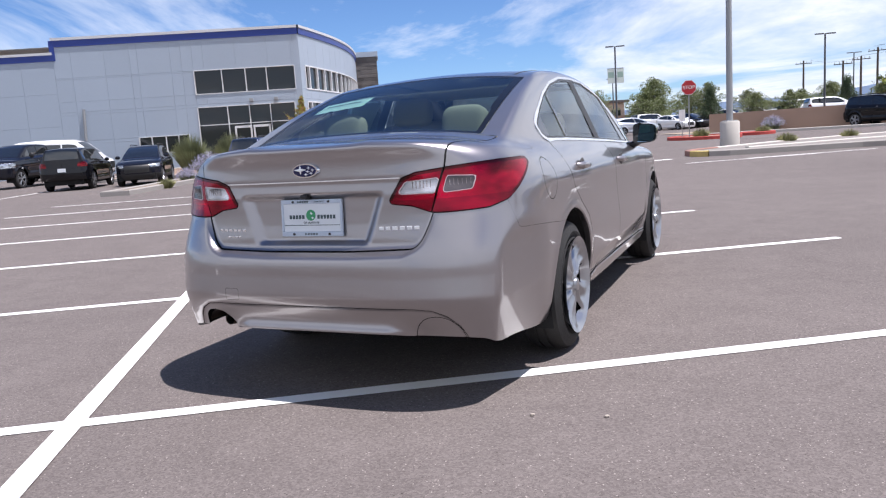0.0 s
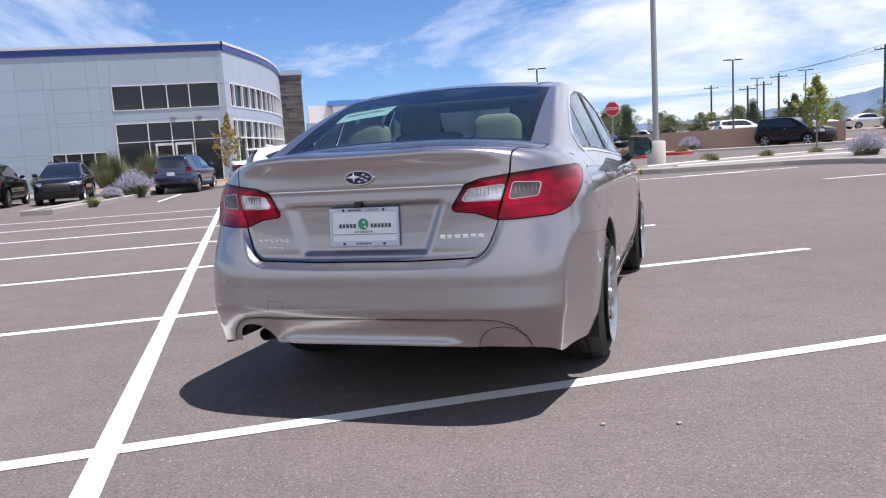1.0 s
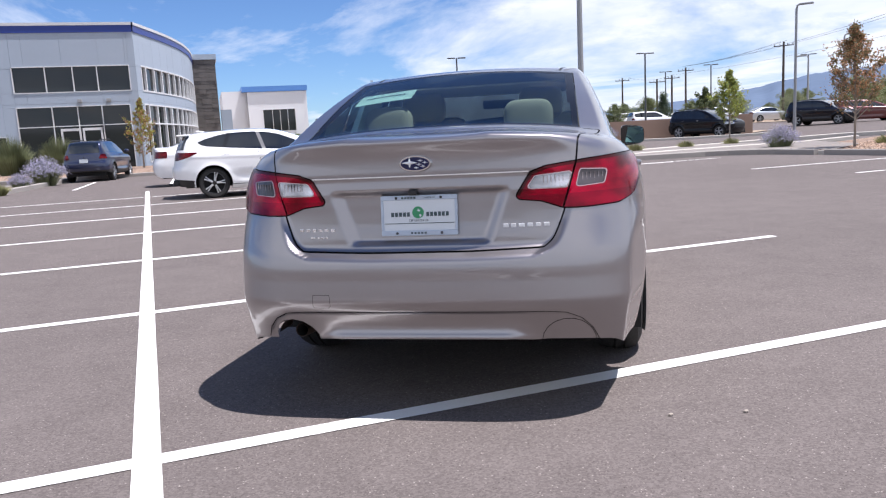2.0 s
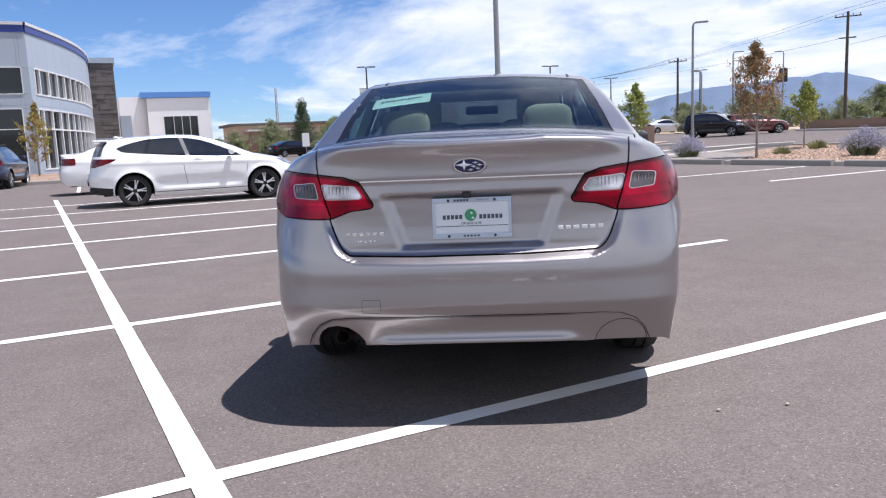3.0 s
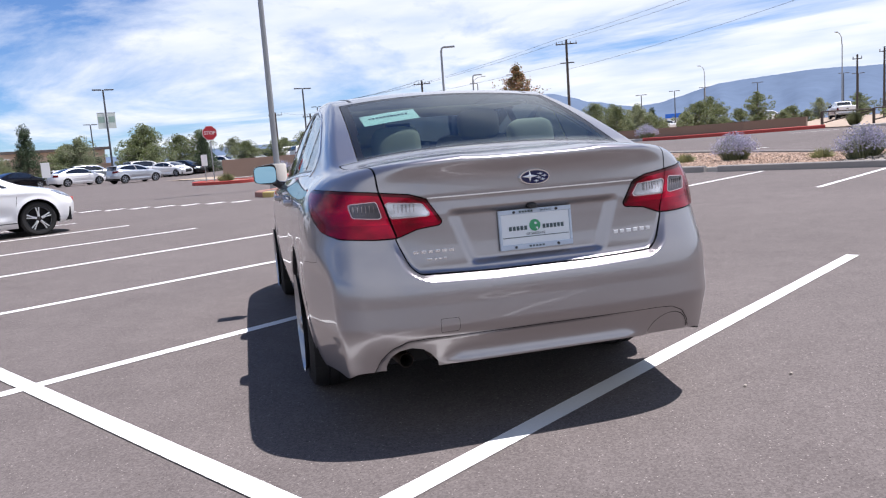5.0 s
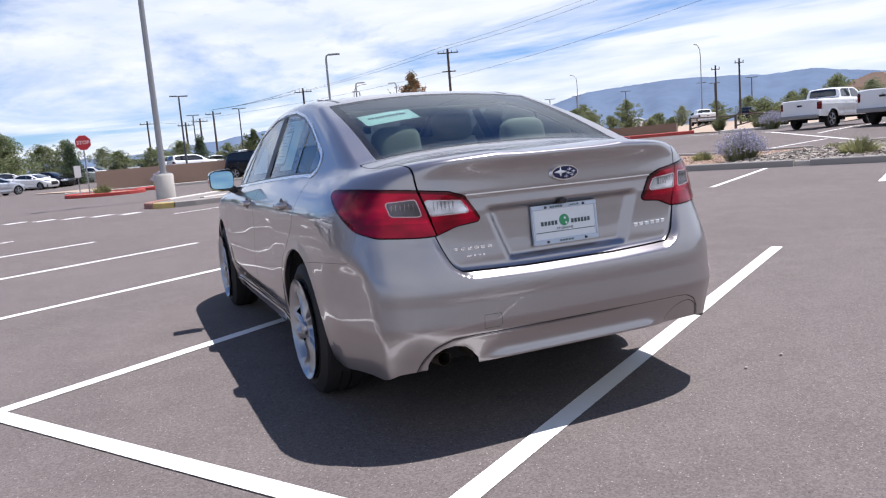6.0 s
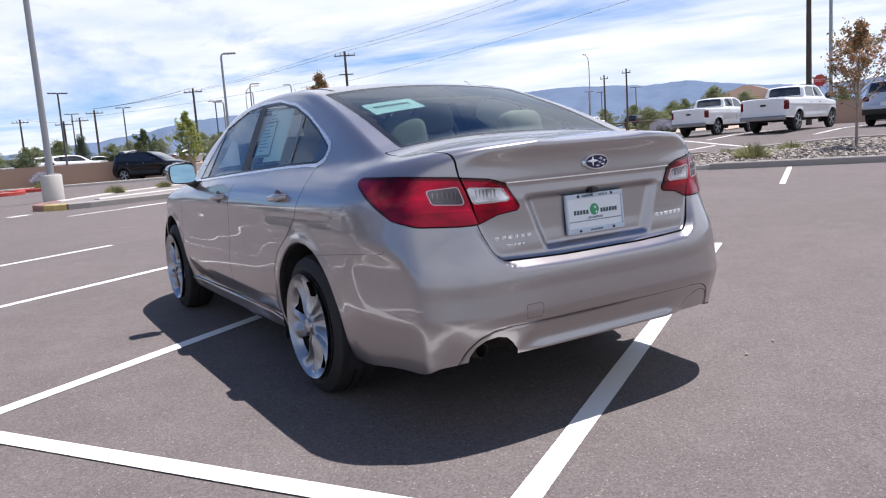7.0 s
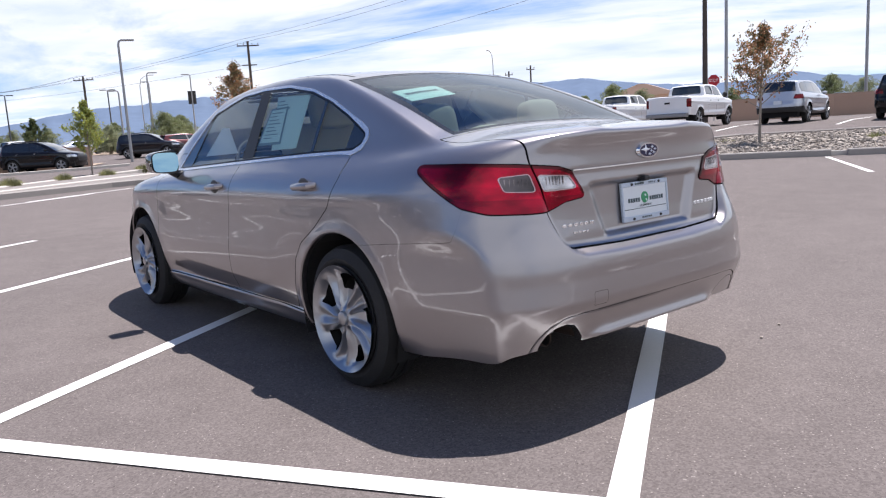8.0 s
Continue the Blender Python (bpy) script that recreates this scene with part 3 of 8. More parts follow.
# crossing bars by the drive
for k in range(8):
    stripe("crossing_bar", 8.0 + 0.46 * k - 0.9, 21.6 - 0.62 * k, 8.62 + 0.46 * k - 0.9, 21.70 - 0.62 * k, 0.26)
# bays by the drive and in front of the showroom
for x in (-16.5, -13.7, -10.9, -3.6, -0.8, 2.0):
    stripe("bay_line", x + 1.5, 22.6, x + 1.8, 28.0)


# ---------------------------------------------------------------- the sedan
CAR = Matrix.Translation((0.089, 5.063, 0)) @ Matrix.Rotation(radians(-28.4), 4, "Z")
AXLE_R, AXLE_F, HUB_Z, ARCH = 0.03, 2.78, 0.333, 0.402

SEDAN = dict(
    yr=curve_fn((0.20, -0.90), (0.33, -0.985), (0.42, -1.046), (0.485, -1.066), (0.60, -1.069), (0.66, -1.062), (0.72, -1.047), (0.80, -1.020), (0.90, -0.995), (1.05, -0.985), (1.10, -0.998), (1.13, -1.012)),
    yf=curve_fn((0.18, 3.60), (0.35, 3.70), (0.55, 3.72), (0.70, 3.68), (0.80, 3.58)),
    hw=curve_fn((0.18, 0.800), (0.26, 0.868), (0.32, 0.885), (0.45, 0.905), (0.60, 0.915), (0.75, 0.913), (0.88, 0.905), (0.95, 0.892), (1.00, 0.872), (1.05, 0.845), (1.13, 0.800)),
    plan=curve_fn((-1.1, 1.0), (0.6, 1.0), (1.8, 1.0), (2.8, 0.985), (3.7, 0.96)),
    zb=curve_fn((-1.08, 0.326), (-0.985, 0.314), (-0.94, 0.295), (-0.84, 0.276), (-0.75, 0.270), (-0.60, 0.264), (-0.45, 0.252), (-0.2, 0.235), (0.4, 0.20), (2.3, 0.185), (3.2, 0.20), (3.72, 0.19)),
    ze=curve_fn((-1.08, 1.128), (-0.85, 1.095), (-0.5, 1.060), (0.0, 1.030), (1.0, 1.000), (2.0, 0.965), (2.6, 0.930), (3.2, 0.85), (3.72, 0.70)),
    deck=curve_fn((-1.08, 1.130), (-0.8, 1.150), (-0.5, 1.155), (0.0, 1.10), (1.0, 1.02), (2.1, 1.02), (2.6, 1.02), (3.1, 0.95), (3.5, 0.83), (3.72, 0.70)),
    roof=curve_fn((-1.1, 0.90), (-0.75, 1.055), (-0.50, 1.165), (-0.05, 1.340), (0.28, 1.442), (0.40, 1.474), (0.55, 1.498), (0.75, 1.512), (0.95, 1.516), (1.3, 1.505), (1.7, 1.460), (2.1, 1.305), (2.65, 1.03), (3.0, 0.85), (3.7, 0.5)),
    belt=curve_fn((-1.0, 1.10), (0.0, 1.07), (1.0, 1.045), (2.1, 1.00), (3.0, 0.95)),
    wb=curve_fn((-1.0, 0.70), (-0.5, 0.765), (0.0, 0.800), (1.0, 0.818), (2.1, 0.805), (2.7, 0.74), (3.7, 0.6)),
    soften=0.0062, crown=0.030, slope=2.35, k_rail=0.075, k_belt=0.055, n_rear=curve_fn((0.20, 7.0), (0.28, 6.6), (0.36, 5.4), (0.42, 4.8), (0.55, 4.3), (0.66, 4.15), (0.76, 3.85), (0.84, 3.7), (1.13, 3.7)), n_front=2.6, yl=-0.28, yh=2.75, spine=(0.25, 1.9),
)


LID_EDGE = curve_fn((0.66, 0.43), (0.69, 0.500), (0.72, 0.532), (0.77, 0.556), (0.83, 0.578), (0.93, 0.602), (1.03, 0.627), (1.10, 0.632), (1.20, 0.640))


VALANCE = [(-1.0, 0.05), (-1.0, 0.441), (0.50, 0.441), (0.578, 0.434), (0.636, 0.407), (0.678, 0.360), (0.704, 0.300), (0.720, 0.22), (0.722, 0.05)]


FLANK = curve_fn((0.20, 0.770), (0.285, 0.790), (0.42, 0.817), (0.480, 0.829), (0.55, 0.830), (0.66, 0.830), (0.80, 0.842))


def sedan_press(G, side):
    """Creases, the plate's recess, the scallop of the doors and the flared arches."""
    G = G.copy()
    x, y, z = G[..., 0], G[..., 1], G[..., 2]
    rear = step(-0.55, -0.80, y)
    # the lid sits back from the bumper and the corners below the lamps
    d = np.maximum(x - LID_EDGE(z), 0.678 + 0.03 * np.clip(x - 0.2, 0, 1) - z)
    G[..., 1] += 0.052 * np.clip((0.915 - z) / 0.21, 0, 1) * step(0.032, -0.014, d) * rear
    # plate recess in the boot lid
    wid = 0.268 + (z - 0.72) * 0.36
    rec = step(wid + 0.038, wid - 0.018, x) * step(0.704, 0.722, z) * step(0.926, 0.908, z) * rear
    G[..., 1] += 0.026 * rec
    # fold across the lid below the badge
    G[..., 1] += 0.006 * step(0.985, 0.972, z) * step(0.86, 0.93, z) * rear * step(0.60, 0.45, x)
    # fold along the bumper, below which the face drops upright
    fold = np.clip(1 - np.abs(z - 0.487) / 0.085, 0, 1) * step(-0.30, -0.45, y)
    G[..., 1] -= 0.008 * fold * rear
    # lower valance, set in behind a fine joint that arches over the exhaust, with a lip along its foot
    G[..., 1] += 0.006 * step(0.006, -0.010, poly_sd(VALANCE, x, z)) * rear
    G[..., 1] -= 0.054 * step(0.52, 0.34, x) * np.clip((0.432 - z) / 0.095, 0, 1.05) ** 2.6 * rear
    # the bumper's flanks draw in towards the corners, more so below the fold
    flank = FLANK(z) + 0.20 * (y + 0.90)
    near = step(0.80, 0.68, z) * step(-0.36, -0.48, y) * step(0.45, 0.62, x)
    G[..., 0] += near * (smin(G[..., 0], flank, 0.014) - G[..., 0])
    G[..., 2] -= 0.014 * step(0.36, 0.47, x) * step(0.40, 0.30, z) * step(-0.72, -0.90, y)
    # doors: a fold low down, below which they turn under; the sill stands out as a ledge
    mid = step(0.42, 0.75, y) * step(2.45, 2.2, y)
    fold_z = 0.392 + 0.030 * (y - 0.5)
    G[..., 0] += mid * (0.007 * step(0.66, 0.44, z) * step(0.20, 0.25, z) - 0.026 * np.clip((fold_z - z) / 0.10, 0, 1) * step(0.20, 0.27, z))
    G[..., 0] += 0.014 * step(0.36, 0.46, y) * step(2.45, 2.3, y) * step(0.309, 0.299, z) * step(0.165, 0.235, z)
    G[..., 0] += 0.005 * step(-0.6, -0.2, y) * np.exp(-((z - (0.895 + 0.02 * (0.6 - y))) / 0.045) ** 2)
    G[..., 0] -= 0.005 * mid * np.exp(-((z - 0.74) / 0.12) ** 2)
    for ya in (AXLE_R, AXLE_F):
        d = np.hypot(y - ya, z - HUB_Z)
        G[..., 0] += 0.007 * np.exp(-((d - ARCH) / 0.035) ** 2) * step(0.2, 0.35, z)
    return G


SEDAN["press"] = sedan_press

DLO = [(2.16, 1.004), (2.03, 1.145), (1.80, 1.338), (1.41, 1.424), (1.12, 1.438), (0.83, 1.432), (0.55, 1.391), (0.325, 1.326), (0.15, 1.258), (0.03, 1.204), (-0.038, 1.170), (-0.047, 1.152), (-0.028, 1.116), (0.03, 1.092), (0.38, 1.083), (0.78, 1.066), (1.21, 1.046), (2.05, 1.006)]


def wheel_parts(parent, m, r=0.333, w=0.215, cover="silver", spokes=5, rim_r=0.240, size_name="wheel"):
    """A tyre, its rim and a spoked cover; local +x faces out."""
    wheel = new(size_name)
    wheel.parent = parent
    wheel.matrix_basis = m
    h = w / 2
    part("tyre", lathe_bm([(-h + 0.02, rim_r - 0.01), (-h, rim_r + 0.02), (-h - 0.004, r - 0.055), (-h + 0.018, r - 0.012), (-h + 0.045, r), (-0.03, r + 0.002), (-0.028, r - 0.006), (-0.02, r - 0.006), (-0.018, r + 0.002),
                           (0.018, r + 0.002), (0.02, r - 0.006), (0.028, r - 0.006), (0.03, r + 0.002), (h - 0.045, r), (h - 0.018, r - 0.012), (h + 0.004, r - 0.055), (h + 0.002, rim_r + 0.028), (h - 0.006, rim_r + 0.008), (h - 0.03, rim_r - 0.012)], seg=56), M["rubber"], wheel, smooth=True)
    part("rim", lathe_bm([(h - 0.004, rim_r + 0.006), (h + 0.002, rim_r), (h - 0.004, rim_r - 0.012), (h - 0.03, rim_r - 0.018), (-0.02, rim_r - 0.03), (-0.03, 0.02)], seg=56), M["void"], wheel, smooth=True)
    # cover: a dished polar sheet, cut away between the spokes
    nr, na = 26, 200
    R = np.linspace(0.0, rim_r + 0.010, nr)
    A = np.linspace(0, 2 * math.pi, na, endpoint=False)
    rr, aa = np.meshgrid(R, A, indexing="ij")
    q = rr / rim_r
    ph = ((aa * spokes / (2 * math.pi)) + 0.20 * q) % 1.0          # 0..1 across one spoke and opening
    s = np.abs(ph - 0.5) * 2                                       # 0 on the spoke's centre line, 1 midway between
    x = h + 0.014 - 0.034 * (1 - (1 - q) ** 2) + 0.034 * q ** 6
    on = step(0.20, 0.36, q) * step(0.98, 0.82, q)
    x = x + 0.013 * np.exp(-((s - 0.34) / 0.13) ** 2) * on - 0.011 * np.exp(-(s / 0.12) ** 2) * on
    x = x - 0.022 * step(0.52, 0.72, s) * on
    x = x - 0.010 * step(0.10, 0.0, np.abs(q - 0.24)) * step(0.4, 0.9, s)
    P = np.stack([x, rr * np.cos(aa), rr * np.sin(aa)], -1).reshape(-1, 3)
    idx = np.arange(nr * na).reshape(nr, na)
    nx = np.roll(idx, -1, axis=1)
    faces = np.stack([idx[:-1], idx[1:], nx[1:], nx[:-1]], -1).reshape(-1, 4)
    du = np.roll(x, -1, 1) - np.roll(x, 1, 1)
    F = np.maximum(np.maximum(0.56 - q, q - 0.87), np.where(ph > 0.5, 0.62, 0.50) + 0.30 * np.clip(0.85 - q, 0, 1) - s).reshape(-1)
    gr = np.gradient(x, axis=0) / np.gradient(rr, axis=0)
    ga = np.where(rr > 0.01, du / (2 * 2 * math.pi / na) / np.maximum(rr, 0.01), 0)
    N = np.stack([np.ones_like(x), -gr * np.cos(aa) + ga * np.sin(aa), -gr * np.sin(aa) - ga * np.cos(aa)], -1).reshape(-1, 3)
    N /= np.linalg.norm(N, axis=1, keepdims=True)
    sk = Skin(P, N, [tuple(f) for f in faces.tolist()]).keep(F, -1)
    sk.make("wheel_cover", M[cover], wheel, "silver wheel cover with five twisted spokes" if cover == "silver" else "")
    part("hub_cap", lathe_bm([(h + 0.006, 0.036), (h + 0.017, 0.033), (h + 0.021, 0.024), (h + 0.021, 0.0)], seg=24), M["glossblack" if cover != "silver" else "silver"], wheel, smooth=True)
    return wheel


def build_sedan():
    car = thing("sedan_car", "champagne silver four-door sedan parked across the bay lines", "car", CAR)
    shell = Shell(SEDAN, 0.0095)
    liner_all = []
    for side in (1, -1):
        sk = shell.half(side)

        def only(fn, test):
            return lambda P: np.where(test(P), fn(P), 1.0)
        ax = lambda P: np.abs(P[:, 0])
        # wheel arches
        for ya in (AXLE_R, AXLE_F):
            _, sk = sk.split(lambda P: np.where(ax(P) > 0.45, np.hypot(P[:, 1] - ya, P[:, 2] - HUB_Z) - ARCH, 1.0))
        liner_all.append(sk)
        # side glass
        on_side = lambda P: (ax(P) > 0.52) & (P[:, 1] > -0.25) & (P[:, 2] > 0.9)
        dlo = lambda P: np.where(on_side(P), poly_sd(DLO, P[:, 1], P[:, 2]), 1.0)
        ring, sk = sk.split(lambda P: dlo(P) - 0.013 - 0.009 * step(0.15, -0.02, P[:, 1]))
        gl, trim = ring.split(dlo)
        trim.make("window_trim", M["trim_metal"], car, "bright metal trim round the side windows", lift=0.004, thick=0.008)
        edge, gl = gl.split(lambda P: -0.012 - dlo(P))
        edge.make("window_seal", M["frit"], car)
        bp = lambda P: np.abs(P[:, 1] - (1.093 + (P[:, 2] - 1.05) * 0.02)) - (0.070 - (P[:, 2] - 1.045) * 0.03)
        piece, gl = gl.split(bp)
        piece.make("door_pillar", M["black"], car, lift=0.002)
        qp = lambda P: np.abs(P[:, 1] - (0.386 - (P[:, 2] - 1.078) * 0.02)) - 0.015
        piece, gl = gl.split(qp)
        piece.make("window_divider", M["glossblack"], car, lift=0.002)
        mp = lambda P: np.abs(P[:, 1] - (1.965 - (P[:, 2] - 1.0) * 0.45)) - 0.012
        piece, gl = gl.split(mp)
        piece.make("window_divider", M["glossblack"], car, lift=0.002)
        qb = lambda P: P[:, 1] - 0.095 + (P[:, 2] - 1.09) * 0.17
        piece, gl = gl.split(qb)
        piece.make("window_corner", M["glossblack"], car, lift=0.001)
        front, rest = gl.split(lambda P: 1.093 + (P[:, 2] - 1.05) * 0.02 - P[:, 1])
        rearw, quarter = rest.split(lambda P: 0.386 - (P[:, 2] - 1.078) * 0.02 - P[:, 1])
        tri, front = front.split(lambda P: 1.965 - (P[:, 2] - 1.0) * 0.45 - P[:, 1])
        tri.make("mirror_corner", M["glossblack"], car)
        for nm, s in (("front_window", front), ("rear_window", rearw), ("quarter_window", quarter)):
            o = s.make(nm, M["glass_side"], car, "see-through tinted side glass", lift=-0.002)
        # rear screen and windscreen
        up = lambda P: P[:, 2] > 1.06
        rs = lambda P: np.where(up(P) & (P[:, 1] < 0.9), np.maximum(np.maximum(-(P[:, 1] + 0.500), P[:, 1] - 0.385 + 0.05 * (ax(P) / 0.6) ** 2), (ax(P) - (0.632 - (P[:, 1] + 0.5) * 0.056)) * 0.95), 1.0)
        piece, sk = sk.split(rs, 0.004)
        frit, clear = piece.split(lambda P: -(rs(P) + np.where(P[:, 1] < -0.2, 0.030, 0.042)))
        frit.make("screen_border", M["frit"], car, lift=-0.001)
        clear.make("rear_screen", M["glass"], car, "tinted rear screen", lift=-0.001)
        ws = lambda P: np.where(up(P) & (P[:, 1] > 1.2), np.maximum(np.maximum(1.66 - P[:, 1], P[:, 1] - 2.56), ax(P) - (0.58 + (P[:, 1] - 1.66) * 0.13)), 1.0)
        piece, sk = sk.split(ws, 0.004)
        frit, clear = piece.split(lambda P: -(ws(P) + 0.04))
        frit.make("screen_border", M["frit"], car, lift=-0.001)
        clear.make("windscreen", M["glass_side"], car, "clear windscreen", lift=-0.001)
        # tail lamps
        at_rear = lambda P: (P[:, 1] < -0.45) & (P[:, 2] > 0.7) & (P[:, 2] < 1.07)
        p1 = [(0.382, 0.875), (0.490, 0.863), (0.572, 0.833), (0.66, 0.833), (0.76, 0.838), (1.2, 0.850), (1.2, 1.032), (0.80, 1.031), (0.66, 1.019), (0.51, 1.001), (0.448, 0.980)]
        p2 = [(-1.4, 0.5), (-0.92, 0.80), (-0.83, 0.847), (-0.766, 0.866), (-0.652, 0.935), (-0.565, 0.985), (-0.527, 1.008), (-0.545, 1.028), (-0.62, 1.3), (-1.4, 1.3)]
        p1, p2 = inset(p1, 0.016), inset(p2, 0.016)
        lamp = lambda P: np.where(at_rear(P), smax(poly_sd(p1, ax(P), P[:, 2]), poly_sd(p2, P[:, 1], P[:, 2]), 0.012) - 0.0155, 1.0)
        piece, sk = sk.split(lamp, 0.005)
        seam = lambda P: ax(P) - (0.575 + (P[:, 2] - 0.84) * 0.285)
        lid_l, body_l = piece.split(seam, 0.009)
        for s, win, clr, nm in ((lid_l, [(0.433, 0.914), (0.588, 0.914), (0.608, 0.973), (0.468, 0.962)], "lens_clear", "inner_tail_lamp"),
                                (body_l, [(0.622, 0.914), (0.728, 0.922), (0.739, 0.972), (0.638, 0.979)], "lens_smoke", "outer_tail_lamp")):
            w = lambda P, o=inset(win, 0.008): poly_sd(o, ax(P), P[:, 2]) - 0.008
            ins, red = s.split(lambda P: w(P) - 0.0030)
            ins, rim = ins.split(w)
            low, red = red.split(lambda P: P[:, 2] - (0.888 + 0.02 * np.clip(ax(P) - 0.55, 0, 1)))
            red, brim = red.split(lambda P: lamp(P) + 0.013)
            lens = red.make(nm, M["lens_red"], car, "red tail lamp lens", lift=0.006, thick=0.012)
            low.make("lower_lens", M["lens_dark"], lens, "deep red lower lens", lift=0.006, thick=0.012)
            brim.make("lens_edge", M["lens_edge"], lens, "dark red lens border", lift=0.006, thick=0.012)
            rim.make("lamp_bezel", M["bezel"], lens, "silver lamp bezel", lift=0.0075, thick=0.008)
            pane = ins.make("lamp_window", M[clr], lens, "clear ribbed lamp window", lift=0.004, thick=0.006)
            x0, x1 = (0.500, 0.575) if nm == "inner_tail_lamp" else (0.650, 0.725)
            for q in range(6):
                xr = x0 + (x1 - x0) * q / 5
                yr_ = rear_y(xr, 0.95)
                part("lamp_rib", box_bm((side * (xr - 0.0014), yr_ - 0.0058, 0.934), (side * (xr + 0.0014), yr_ + 0.004, 0.966)), M["lens_clear"], lens)
        # boot lid
        lid = lambda P: np.where((P[:, 1] < -0.3) & (P[:, 2] > 0.6), np.maximum(np.maximum((ax(P) - LID_EDGE(P[:, 2]) - 0.085 * step(-0.92, -0.50, P[:, 1])) * 0.9, 0.678 + 0.03 * np.clip(ax(P) - 0.2, 0, 1) - P[:, 2]), P[:, 1] + 0.515), 1.0)
        piece, sk = sk.split(lid, 0.006)
        piece.make("boot_lid", M["paint"], car)
        # bumper
        zs = curve_fn((-1.2, 0.95), (-0.80, 0.90), (-0.768, 0.850), (-0.752, 0.780), (-0.730, 0.742), (-0.588, 0.730), (-0.43, 0.717), (-0.12, 0.688), (0.0, 0.682))
        bump = lambda P: np.where((P[:, 1] < -0.05), P[:, 2] - zs(P[:, 1]), 1.0)
        piece, sk = sk.split(bump, 0.0016)
        if side < 0:      # cut-out for the exhaust
            cut = [(-0.662, 0.15), (-0.656, 0.335), (-0.638, 0.372), (-0.605, 0.396), (-0.560, 0.404), (-0.515, 0.394), (-0.480, 0.366), (-0.455, 0.335), (-0.430, 0.15)]
            _, piece = piece.split(lambda P: np.where(P[:, 1] < -0.6, poly_sd(cut, P[:, 0], P[:, 2]), 1.0))
        else:             # round blanking cover on the other side
            cap = [(0.478, 0.15)] + [(0.584 - 0.106 * math.cos(a), 0.300 + 0.105 * math.sin(a)) for a in np.linspace(0, math.pi, 17)] + [(0.69, 0.15)]
            c_, piece = piece.split(lambda P: np.where(P[:, 1] < -0.6, poly_sd(cap, P[:, 0], P[:, 2]), 1.0), 0.003)
            c_.make("exhaust_blank", M["paint"], car)
        if side < 0:
            tow = [(-0.447, 0.462), (-0.372, 0.462), (-0.372, 0.516), (-0.447, 0.516)]
            t_, piece = piece.split(lambda P: np.where(P[:, 1] < -0.6, poly_sd(tow, P[:, 0], P[:, 2]), 1.0), 0.0014)
            t_.make("tow_cover", M["paint"], car)
        val, piece = piece.split(lambda P: np.where(P[:, 1] < -0.6, poly_sd(VALANCE, ax(P), P[:, 2]), 1.0), 0.003)
        val.make("bumper_valance", M["paint"], car)
        piece.make("rear_bumper", M["paint"], car)
        if side > 0:      # fuel flap
            flap = lambda P: np.where((P[:, 0] > 0.6), np.hypot((P[:, 1] + 0.325) / 1.0, P[:, 2] - 0.915) - 0.098, 1.0)
            f_, sk = sk.split(flap, 0.004)
            f_.make("fuel_flap", M["paint"], car)
        # doors
        fd = [(1.15, 1.10), (1.20, 0.78), (1.235, 0.55), (1.24, 0.312), (2.47, 0.300), (2.42, 0.55), (2.385, 0.80), (2.38, 0.92), (2.30, 1.02), (2.2, 1.10)]
        rd = [(1.15, 1.10), (1.20, 0.78), (1.235, 0.55), (1.24, 0.312), (0.492, 0.318), (0.474, 0.45), (0.432, 0.575), (0.367, 0.658), (0.222, 0.744), (0.100, 0.841), (0.030, 0.970), (0.020, 1.04), (0.035, 1.085), (0.04, 1.12)]
        low_side = lambda P: (ax(P) > 0.6) & (P[:, 1] > -0.2) & (P[:, 2] < 1.13)
        for nm, poly in (("front_door", fd), ("rear_door", rd)):
            p_, sk = sk.split(only(lambda P: poly_sd(poly, P[:, 1], P[:, 2]), low_side), 0.005)
            door = p_.make(nm, M["paint"], car)
            # handle, with a dark ellipsoid that paints the shade of its cup
            yh, zh = (0.315, 0.935) if nm == "rear_door" else (1.375, 0.910)
            xh = float(shell.half_width(yh, zh)) + 0.004
            bm = bmesh.new()
            add_tube(bm, [(side * (xh - 0.010), yh + 0.098, zh - 0.008), (side * (xh + 0.016), yh + 0.074, zh - 0.005), (side * (xh + 0.024), yh, zh), (side * (xh + 0.018), yh - 0.074, zh + 0.003), (side * (xh - 0.010), yh - 0.098, zh + 0.005)], [0.013, 0.017, 0.018, 0.018, 0.013], 12)
            part("door_handle", bm, M["paint"], door, smooth=True)
            bm = bmesh.new()
            bmesh.ops.create_uvsphere(bm, u_segments=16, v_segments=8, radius=1, matrix=Matrix.Translation((side * (xh - 0.002), yh + 0.005, zh - 0.012)) @ Matrix.Diagonal((0.006, 0.062, 0.052, 1)))
            part("handle_cup", bm, M["handle_shade"], door, smooth=True)
        # lower sill moulding
        sill, sk = sk.split(only(lambda P: P[:, 2] - 0.305, lambda P: (ax(P) > 0.5) & (P[:, 1] > 0.3) & (P[:, 1] < 2.55)), 0.005)
        sill.make("sill_moulding", M["paint"], car)
        fen, sk = sk.split(only(lambda P: 2.35 - P[:, 1] + 0 * P[:, 2], lambda P: (ax(P) > 0.40) & (P[:, 2] < 1.0)), 0.004)
        fen.make("front_wing", M["paint"], car)
        sk.make("body", M["paint"], car)
